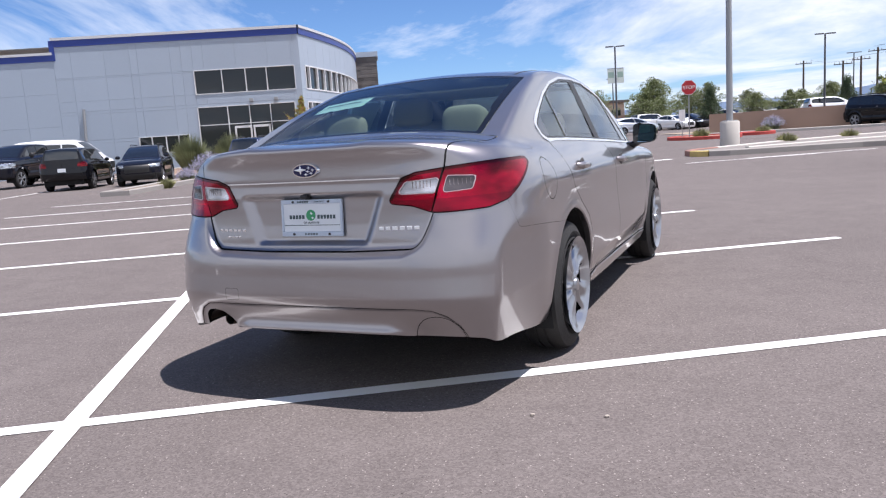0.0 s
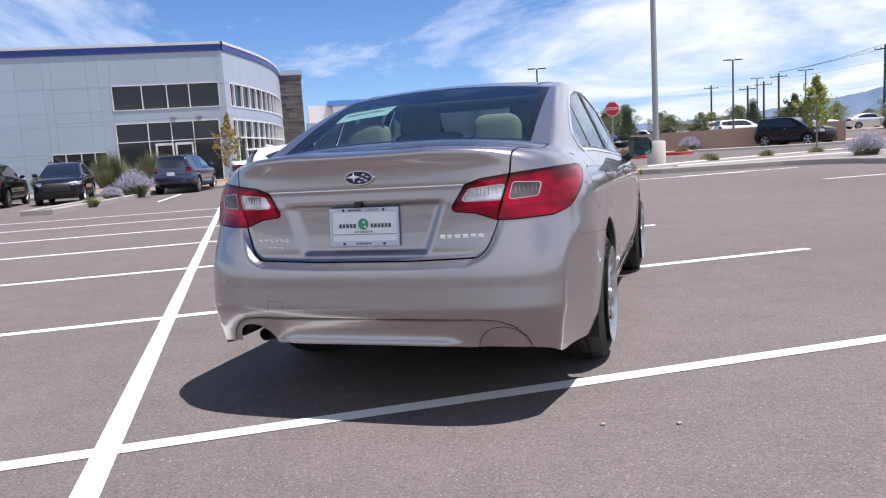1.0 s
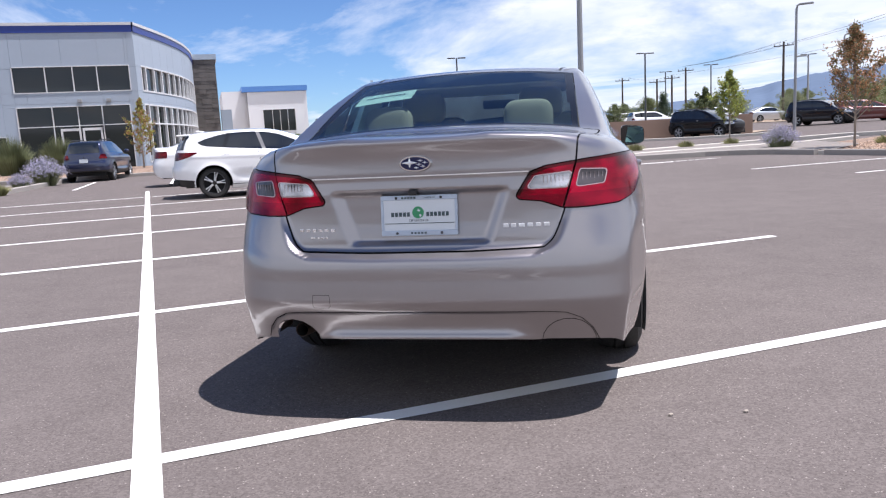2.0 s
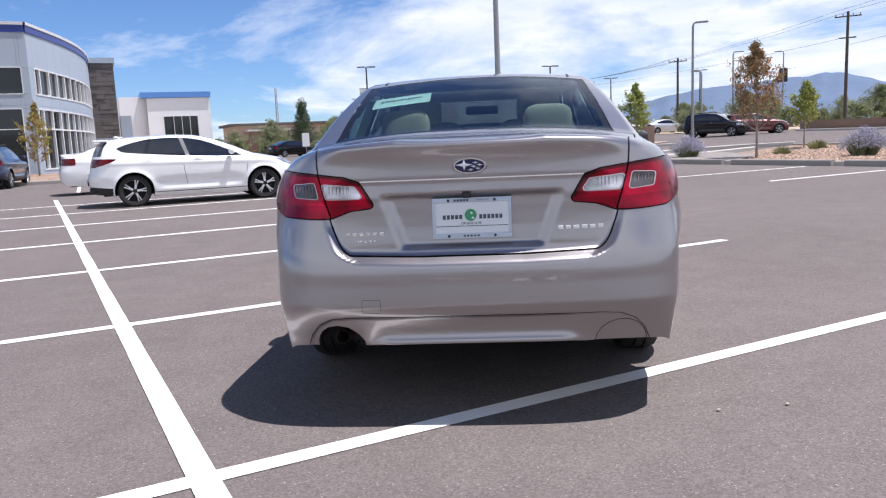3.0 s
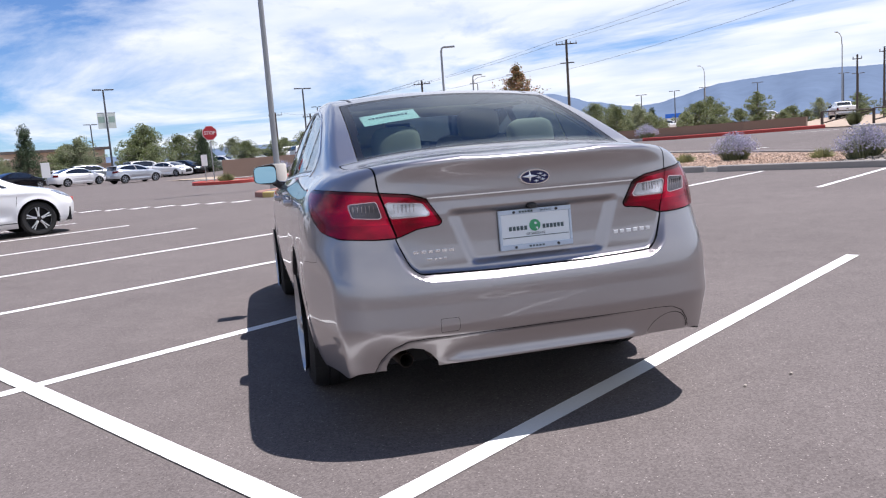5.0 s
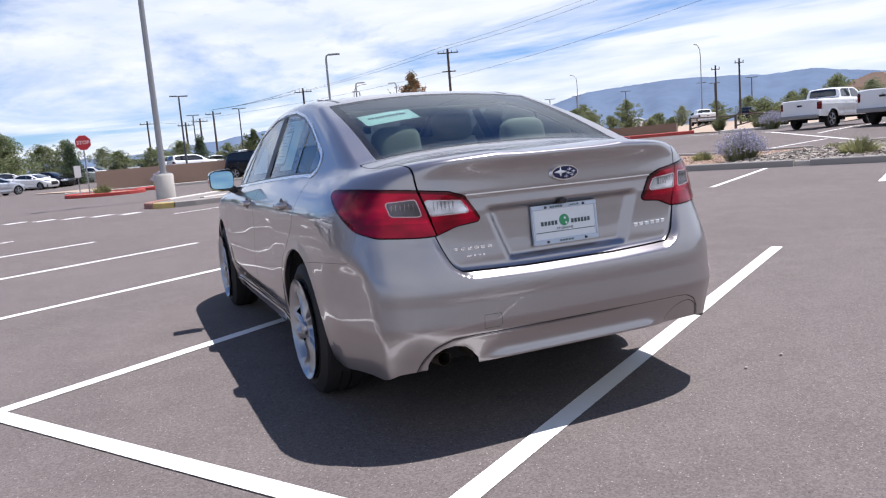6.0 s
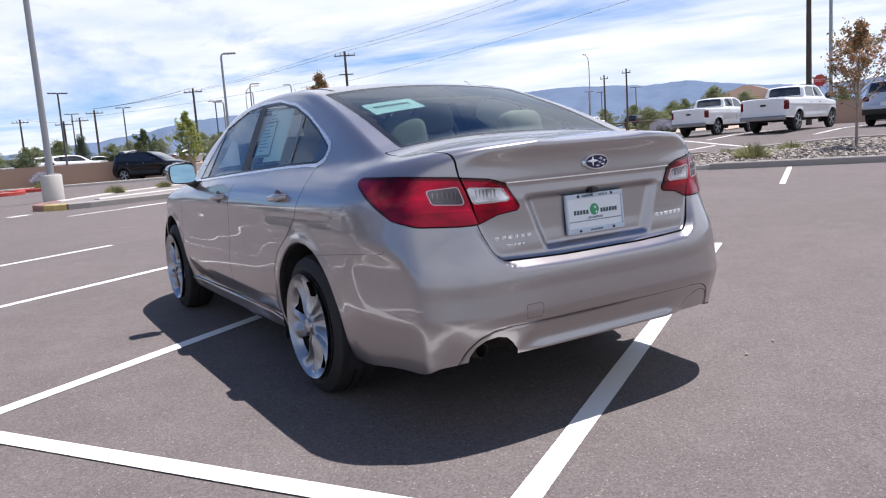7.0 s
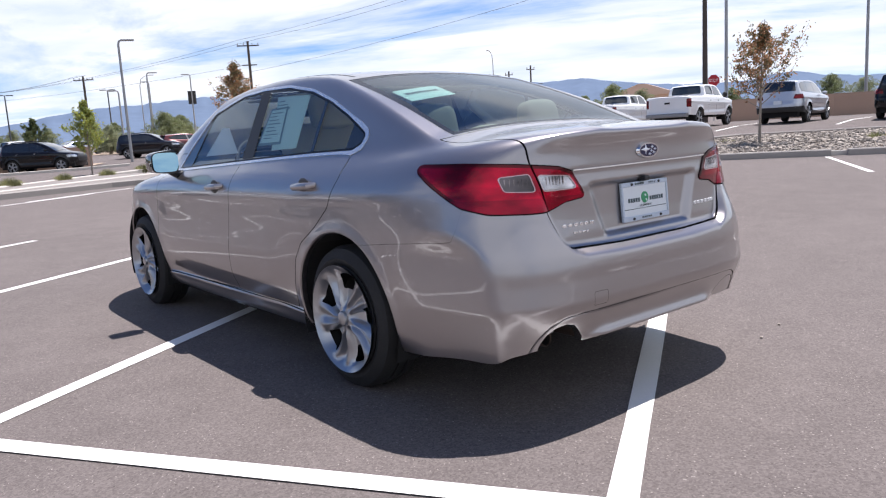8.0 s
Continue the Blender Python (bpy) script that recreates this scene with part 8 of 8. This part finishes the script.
        bmesh.ops.create_cone(bm, cap_ends=True, segments=8, radius1=r / math.cos(math.pi / 8), radius2=r / math.cos(math.pi / 8), depth=0.012, matrix=pose(0, o, z, 90) @ pose(0, 0, 0, 0, 0, 22.5))
        part(nm, bm, M[mt], s)
    words(s, "STOP", 0.255, pose(0, -0.014, z - 0.0, 90), M["sign_white"])
    return s


stop_sign(16.35, 40.6, 2.72, 15)
stop_sign(50.5, 6.55, 2.6, 100)
sg = thing("sign_post", "small white sign plate on a post", "road sign", on_ground(16.36, 41.6, 15))
part("post", box_bm((-0.02, 0.02, 0), (0.02, 0.05, 1.65)), M["galv"], sg)
part("sign_plate", box_bm((-0.16, -0.01, 1.0), (0.16, 0.015, 1.6)), M["sign_white"], sg)
sg = thing("sign_post", "small white sign plate on a post", "road sign", on_ground(9.0, 44.0, 10))
part("post", box_bm((-0.02, 0.02, 0), (0.02, 0.05, 1.65)), M["galv"], sg)
part("sign_plate", box_bm((-0.2, -0.01, 1.0), (0.2, 0.015, 1.75)), M["sign_white"], sg)
mast = thing("radio_mast", "thin lattice radio mast far off", "mast", on_ground(40.6, 197.0))
for a in range(3):
    part("mast_leg", tube_bm([(0.4 * math.cos(a * 2.1), 0.4 * math.sin(a * 2.1), 0), (0.2 * math.cos(a * 2.1), 0.2 * math.sin(a * 2.1), 15)], 0.08, 5), M["galv"], mast)
for k in range(9):
    part("mast_brace", tube_bm([(-0.35, 0, 1.5 * k), (0.35, 0.2, 1.5 * k + 1.5)], 0.05, 4), M["galv"], mast)


# wooden rail fence beyond the drive
def rail_fence():
    f = thing("rail_fence", "low weathered wooden rail fence by the road", "fence")
    pts = [(43.5, 19.5), (44.2, 17.0), (44.8, 14.4)]
    for x, y in pts:
        part("post", box_bm((x - 0.06, y - 0.06, 0.5), (x + 0.06, y + 0.06, 1.5)), M["wood"], f)
    for (x0, y0), (x1, y1) in zip(pts, pts[1:]):
        for z0, z1 in ((1.25, 1.25), (0.6, 1.2)):
            part("rail", tube_bm([(x0, y0, z0 + 0.25), (x1, y1, z1 + 0.2)], 0.04, 6), M["wood"], f)


rail_fence()


# ---------------------------------------------------------------- plants
def leaf_cloud(rnd, centres, radii, count, size, flat=0.8):
    """Small bent leaves scattered through clumps."""
    verts, faces = [], []
    which = rnd.choice(len(centres), count, p=np.array(radii) ** 2 / np.sum(np.array(radii) ** 2))
    for w in which:
        d = rnd.normal(size=3)
        d /= np.linalg.norm(d)
        r = radii[w] * rnd.uniform(0.35, 1.05) ** 0.6
        c = centres[w] + d * r * np.array([1, 1, flat])
        a, b = rnd.normal(size=3), rnd.normal(size=3)
        a /= np.linalg.norm(a)
        b -= a * (a @ b)
        b /= np.linalg.norm(b)
        s = size * rnd.uniform(0.6, 1.4)
        n = np.cross(a, b) * s * 0.25
        k = len(verts)
        verts += [c - a * s, c + b * s * 0.5 + n, c + a * s, c - b * s * 0.5 + n]
        faces += [(k, k + 1, k + 2), (k, k + 2, k + 3)]
    return verts, faces


def build_tree(name, label, m, h, crown_r, leaf, seed, leaves=2600, size=0.11, trunk_r=0.09, clumps=26, crown_from=0.32, shape="round", group="trees", leaf2=None, bare=0.0):
    rnd = np.random.RandomState(seed)
    t = thing(name, label, "tree", m, group)
    bm = bmesh.new()
    bend = rnd.uniform(-0.04, 0.04, 2) * h
    trunk = [(bend[0] * f, bend[1] * f, h * 0.92 * f) for f in np.linspace(0, 1, 7)]
    add_tube(bm, trunk, [trunk_r * (1 - 0.88 * f) for f in np.linspace(0, 1, 7)], 8)
    centres, radii = [], []
    for i in range(clumps):
        f = crown_from + (1 - crown_from) * (i + rnd.uniform(0, 1)) / clumps
        g = (f - crown_from) / (1 - crown_from)
        if shape == "cone":
            reach = crown_r * (1.02 - g) * rnd.uniform(0.6, 1.0)
        elif shape == "column":
            reach = crown_r * (0.55 + 0.5 * math.sin(math.pi * min(1, g * 1.15))) * rnd.uniform(0.3, 1.0) * (1.05 - 0.75 * g)
        else:
            reach = crown_r * math.sqrt(max(0.05, 1 - (2 * g - 0.85) ** 2)) * rnd.uniform(0.35, 1.12)
        a = i * 2.399 + rnd.uniform(-0.4, 0.4)
        rise = 0.06 * h if shape == "cone" else 0.16 * h
        p0 = np.array([bend[0] * f, bend[1] * f, h * 0.92 * max(0.05, f - 0.10)])
        p1 = np.array([bend[0] * f + reach * math.cos(a), bend[1] * f + reach * math.sin(a), min(h * 0.98, p0[2] + rise * rnd.uniform(0.5, 1.2))])
        mid = (p0 + p1) / 2 + np.array([0, 0, 0.03 * h])
        add_tube(bm, [p0, mid, p1], [trunk_r * 0.36 * (1.1 - g), trunk_r * 0.22 * (1.1 - g), trunk_r * 0.08], 5)
        centres.append(p1)
        radii.append(crown_r * rnd.uniform(0.08, 0.30) * (1.0 if shape == "round" else 0.8 * (1.15 - 0.6 * g)))
        if shape != "column":
            centres.append(mid)
            radii.append(crown_r * rnd.uniform(0.12, 0.26))
    centres.append(np.array([bend[0], bend[1], h * 0.95]))
    radii.append(crown_r * 0.16)
    part("trunk", bm, M["bark"], t, "grey-brown trunk and limbs", smooth=True)
    v, f = leaf_cloud(rnd, centres, radii, leaves, size)
    if leaf2:
        cut = int(len(f) * 0.6) // 2 * 2
        mesh_object("crown", v, f[:cut], M[leaf], t)
        mesh_object("crown", v, f[cut:], M[leaf2], t)
    else:
        mesh_object("crown", v, f, M[leaf], t)
    return t


def spray_tree(label, m, h, reach, leaf, seed, leaf2=None, limbs=34, bare=0.28, leaves=34, size=0.045, trunk_r=0.035, steep=0.9, name="young_tree", category="tree", group="young trees"):
    """A young tree: thin rising limbs, each with twigs that carry loose leaves."""
    rnd = np.random.RandomState(seed)
    t = thing(name, label, category, m, group)
    bm = bmesh.new()
    bend = rnd.uniform(-0.03, 0.03, 2) * h
    axis = lambda f: np.array([bend[0] * f * f, bend[1] * f * f, h * 0.96 * f])
    add_tube(bm, [axis(f) for f in np.linspace(0, 1, 8)], [trunk_r * (1 - 0.85 * f) for f in np.linspace(0, 1, 8)], 8)
    twigs = []
    for i in range(limbs):
        g = (i + rnd.uniform(0, 1)) / limbs
        f = bare + (0.96 - bare) * g
        shape = (0.45 + 0.75 * math.sin(math.pi * min(1, 0.18 + g * 0.95))) * (1.10 - 0.88 * g)
        out = reach * shape * rnd.uniform(0.5, 1.05)
        a = i * 2.399 + rnd.uniform(-0.5, 0.5)
        d = np.array([math.cos(a), math.sin(a), 0])
        p0 = axis(f * 0.97)
        lift = out * steep * rnd.uniform(0.6, 1.3)
        p1 = p0 + d * out * 0.5 + np.array([0, 0, lift * 0.35])
        p2 = p0 + d * out + np.array([0, 0, lift])
        p2[2] = min(p2[2], h)
        add_tube(bm, [p0, p1, p2], [trunk_r * 0.34 * (1.15 - g), trunk_r * 0.22 * (1.15 - g), 0.003], 4)
        twigs.append((p0 + (p1 - p0) * 0.5, p1, p2))
        for q in range(2):
            u = rnd.uniform(0.35, 0.8)
            s0 = p0 + (p2 - p0) * u
            s1 = s0 + (d * rnd.uniform(0.2, 0.8) + np.array([-d[1], d[0], 0]) * rnd.uniform(-0.9, 0.9) + np.array([0, 0, rnd.uniform(0.2, 1.0)])) * out * 0.32
            s1[2] = min(s1[2], h)
            add_tube(bm, [s0, s1], [0.006, 0.002], 4)
            twigs.append((s0, (s0 + s1) / 2, s1))
    part("trunk", bm, M["bark"], t, "slim grey-brown trunk and limbs", smooth=True)
    v, f = [], []
    for p0, p1, p2 in twigs:
        for q in range(leaves if rnd.rand() > 0.18 else leaves // 4):
            u = rnd.uniform(0.15, 1.05)
            c = (p0 + (p1 - p0) * 2 * u if u < 0.5 else p1 + (p2 - p1) * (2 * u - 1)) + rnd.normal(size=3) * 0.05
            x, y = rnd.normal(size=3), rnd.normal(size=3)
            x /= np.linalg.norm(x)
            y -= x * (x @ y)
            y /= np.linalg.norm(y)
            s = size * rnd.uniform(0.6, 1.35)
            n = np.cross(x, y) * s * 0.25
            k = len(v)
            v += [c - x * s, c + y * s * 0.55 + n, c + x * s, c - y * s * 0.55 + n]
            f += [(k, k + 1, k + 2), (k, k + 2, k + 3)]
    if leaf2:
        cut = int(len(f) * 0.55) // 2 * 2
        mix = rnd.permutation(len(f) // 2)
        f = [f[2 * j + e] for j in mix for e in (0, 1)]
        mesh_object("crown", v, f[:cut], M[leaf], t)
        mesh_object("crown", v, f[cut:], M[leaf2], t)
    else:
        mesh_object("crown", v, f, M[leaf], t)
    return t


# young trees in the planted strip and by the walls
spray_tree("slender young tree with thin orange-brown autumn leaves", on_ground(19.75, 3.75), 3.75, 1.20, "leaf_orange", 11, "leaf_olive", 46, 0.33, 40, 0.040, 0.045, 1.25)
spray_tree("slender young tree with orange and olive-brown leaves", on_ground(17.15, 19.40), 3.95, 1.10, "leaf_orange", 12, "leaf_olive", 54, 0.24, 44, 0.038, 0.04, 1.15)
spray_tree("thin young tree with pale yellow-green leaves", on_ground(22.6, 22.3), 2.75, 0.72, "leaf_yellow", 13, "leaf_pale", 44, 0.28, 34, 0.044, 0.03, 1.1)
spray_tree("thin young tree with pale yellow-green leaves", on_ground(22.0, 31.4), 3.55, 0.95, "leaf_yellow", 14, "leaf_pale", 50, 0.24, 34, 0.052, 0.04, 1.1)
spray_tree("thin yellow-leaved tree against the showroom wall", on_ground(-4.6, 46.5), 4.2, 1.05, "leaf_yellow", 15, "leaf_orange", 46, 0.18, 26, 0.055, 0.05, 1.0)
spray_tree("dark green young tree behind the dark crossover", on_ground(30.5, 44.9), 3.4, 1.15, "leaf", 16, "leaf_dark", 46, 0.22, 38, 0.07, 0.05, 0.9)

protos = [
    build_tree("broadleaf_tree", "broad green tree with an uneven crown", on_ground(29.3, 81.0), 5.4, 2.6, "leaf", 21, 11500, 0.085, 0.2, 62, 0.10, "round", "trees", "leaf_grey"),
    build_tree("broadleaf_tree", "grey-green tree with a loose crown", on_ground(25.0, 88.0), 4.7, 2.2, "leaf_grey", 22, 9000, 0.078, 0.17, 56, 0.12),
    build_tree("conifer_tree", "dark green conifer with dense drooping boughs", on_ground(21.3, 93.8), 6.8, 2.9, "leaf_dark", 23, 11000, 0.080, 0.16, 84, 0.06, "cone"),
    build_tree("broadleaf_tree", "green tree with a narrow crown", on_ground(34.5, 80.0), 4.5, 1.9, "leaf", 24, 8500, 0.076, 0.15, 52, 0.08, "round", "trees", "leaf_grey"),
]
rnd = random.Random(8)
for i, (x, y, k, s) in enumerate((
        (17.5, 94.5, 1, 1.05), (28.5, 81.5, 3, 1.2), (24.5, 90, 0, 0.9), (14.0, 100, 1, 0.8), (10.5, 108, 0, 0.85), (33.3, 76.0, 2, 0.75), (36.8, 74.0, 0, 0.62), (39.8, 73.0, 3, 0.75), (45.4, 72.5, 2, 0.68),
        (43.0, 76.5, 0, 0.62), (47.8, 71.0, 3, 0.72), (53.0, 70.0, 1, 0.72), (31.0, 87.0, 1, 1.0), (37.0, 90.0, 0, 0.95), (45.0, 92.0, 1, 0.9), (55.7, 57.4, 0, 0.82), (52.0, 61.0, 1, 0.7), (60.0, 60.0, 0, 0.7), (58.0, 66.0, 3, 0.85),
        (70.0, 68.0, 0, 0.85), (75.0, 62.0, 1, 0.8), (66.0, 58.5, 3, 0.75), (80.0, 58.0, 0, 0.8), (87.0, 66.0, 0, 1.0), (84.0, 61.0, 3, 1.1), (91.0, 62.0, 1, 1.0), (76.0, 52.0, 1, 0.75), (80.5, 47.0, 0, 0.72), (85.0, 50.0, 3, 0.85),
        (95.0, 53.0, 3, 1.12), (97.5, 47.7, 3, 1.15), (99.6, 65.0, 2, 0.65), (103.0, 56.0, 0, 0.7), (108.0, 44.0, 1, 0.75), (102.5, 33.0, 0, 0.72), (98.0, 35.5, 3, 0.8), (95.0, 29.0, 1, 0.7), (100.0, 27.0, 0, 0.72), (92.0, 25.0, 3, 0.7),
        (90.0, 20.0, 0, 0.95), (93.0, 17.0, 1, 0.9), (87.0, 22.5, 3, 0.85), (71.0, -2.0, 0, 0.68), (75.0, -5.0, 1, 0.7), (69.0, -7.0, 0, 0.72), (73.0, 2.0, 0, 0.66), (80.0, -9.0, 0, 0.8), (72.0, 6.0, 3, 0.7),
        (8.0, 104.0, 1, 0.7), (20.0, 104.0, 0, 0.8), (27.0, 100.0, 0, 0.95), (34.0, 97.0, 3, 1.0), (52.0, 86.0, 0, 0.8), (60.0, 84.0, 1, 0.8), (68.0, 80.0, 0, 0.8), (78.0, 74.0, 1, 0.8))):
    copy_thing(protos[k], Matrix.Translation((x, y, ground_height(x, y) - 0.1)) @ Matrix.Rotation(rnd.uniform(0, 6.28), 4, "Z") @ Matrix.Diagonal((s * rnd.uniform(0.9, 1.1), s * rnd.uniform(0.9, 1.1), s * 0.86, 1)))


brush = build_tree("scrub_bush", "low rounded grey-green scrub bush", on_ground(18.0, 90.0), 1.7, 1.25, "leaf_grey", 41, 2600, 0.075, 0.05, 22, 0.05, "round", "scrub bushes", "leaf")
for i in range(58):
    if i < 26:
        x, y = 9 + i * 2.3 + rnd.uniform(-1, 1), 92 - i * 0.75 + rnd.uniform(-3, 3)
    elif i < 46:
        x, y = 62 + (i - 26) * 2.0 + rnd.uniform(-2, 2), 60 - (i - 26) * 1.9 + rnd.uniform(-3, 3)
    else:
        x, y = 74 + rnd.uniform(-8, 14), 24 - (i - 46) * 2.6
    s = rnd.uniform(0.6, 1.25)
    copy_thing(brush, Matrix.Translation((x, y, ground_height(x, y) - 0.1)) @ Matrix.Rotation(rnd.uniform(0, 6.28), 4, "Z") @ Matrix.Diagonal((s * rnd.uniform(0.9, 1.5), s, s, 1)))


def build_shrub(name, label, m, h, r, seed, stem, bloom=None, blades=420, group="shrubs", width=0.012):
    """A clump of many thin stems, some tipped with flowers."""
    rnd = np.random.RandomState(seed)
    t = thing(name, label, "shrub", m, group)
    v, f, v2, f2 = [], [], [], []
    for i in range(blades):
        a, b = rnd.uniform(0, 6.28), rnd.uniform(0, 1) ** 0.6
        root = np.array([math.cos(a), math.sin(a), 0]) * r * 0.35 * b
        tip = np.array([math.cos(a) * r * b * rnd.uniform(0.8, 1.1), math.sin(a) * r * b * rnd.uniform(0.8, 1.1), h * rnd.uniform(0.55, 1.0) * (1 - 0.45 * b * b)])
        mid = (root + tip) / 2 + np.array([0, 0, h * 0.14])
        side = np.array([-math.sin(a + 1), math.cos(a + 1), 0]) * width * rnd.uniform(0.6, 1.4)
        k = len(v)
        v += [root - side, root + side, mid + side, mid - side, tip]
        f += [(k, k + 1, k + 2, k + 3), (k + 3, k + 2, k + 4)]
        if bloom:
            for q in range(5):
                c = mid + (tip - mid) * (0.45 + 0.13 * q) + rnd.normal(size=3) * 0.022
                d = rnd.normal(size=3) * 0.011
                e = rnd.normal(size=3) * 0.011
                k = len(v2)
                v2 += [c - d, c + e, c + d, c - e]
                f2 += [(k, k + 1, k + 2, k + 3)]
    mesh_object("foliage", v, f, M[stem], t)
    if bloom:
        mesh_object("bloom", v2, f2, M[bloom], t, "pale violet flower spikes")
    return t


lav = build_shrub("lavender_shrub", "grey-green shrub with pale violet flower spikes", on_ground(18.75, 16.9, 0), 1.0, 0.74, 31, "leaf_grey", "lavender", 950, "flowering shrubs", 0.006)
for x, y, s in ((19.2, 12.9, 1.0), (17.5, 8.8, 1.0), (-6.75, 31.2, 1.1), (-7.1, 29.0, 0.6), (23.6, 45.6, 1.0), (20.9, -1.2, 0.95), (16.9, 22.2, 0.9), (40.3, 29.0, 1.1), (38.3, 13.4, 1.0)):
    copy_thing(lav, on_ground(x, y, x * 40, s))
gr = build_shrub("grass_clump", "low clump of dry yellow-green grass", on_ground(20.2, 5.4), 0.55, 0.55, 32, "grass", None, 700, "grass clumps", 0.007)
for x, y, s in ((19.0, 14.4, 0.8), (17.5, 6.05, 1.2), (19.5, 7.0, 0.8), (18.9, 10.3, 0.8), (20.8, 4.6, 0.7), (13.9, 26.3, 0.9), (16.6, 27.0, 0.8), (19.0, 27.4, 0.8), (21.5, 28.0, 0.8), (22.0, 21.2, 0.9), (16.8, 40.2, 1.2), (20.6, 41.0, 1.0), (5.0, 36.9, 1.0), (19.6, 20.6, 0.8), (21.0, 17.5, 0.7), (-7.0, 26.0, 0.7), (20.3, 0.8, 0.8)):
    copy_thing(gr, on_ground(x, y, x * 70, s))
bush = build_shrub("tall_shrub", "tall dense grey-green shrub of upright stems before the showroom", on_ground(-11.0, 46.0), 2.35, 1.35, 33, "broom", None, 2600, "showroom shrubs", 0.010)
for x, y, s in ((-8.7, 46.0, 0.95), (-7.6, 46.6, 0.75), (-15.4, 48.5, 0.5), (-6.5, 48.5, 0.5), (-2.8, 49.5, 0.45), (43.4, 24.8, 0.4), (41.0, 13.6, 0.45), (42.4, 17.4, 0.4), (39.6, 14.4, 0.35), (30.0, 96.0, 0.6), (24.0, 99.0, 0.6), (18.0, 99.0, 0.6), (57.5, 49.0, 0.6)):
    copy_thing(bush, on_ground(x, y, x * 55, s))

# two pale pebbles lying on the asphalt
for x, y in ((0.477, 3.744), (0.758, 3.655)):
    bm = bmesh.new()
    bmesh.ops.create_icosphere(bm, subdivisions=1, radius=0.012, matrix=Matrix.Translation((x, y, 0.006)) @ Matrix.Diagonal((1, 0.7, 0.6, 1)))
    tagged(part("pebble", bm, M["stone"], None), "small pale pebble on the asphalt", "pebble", "pebbles")
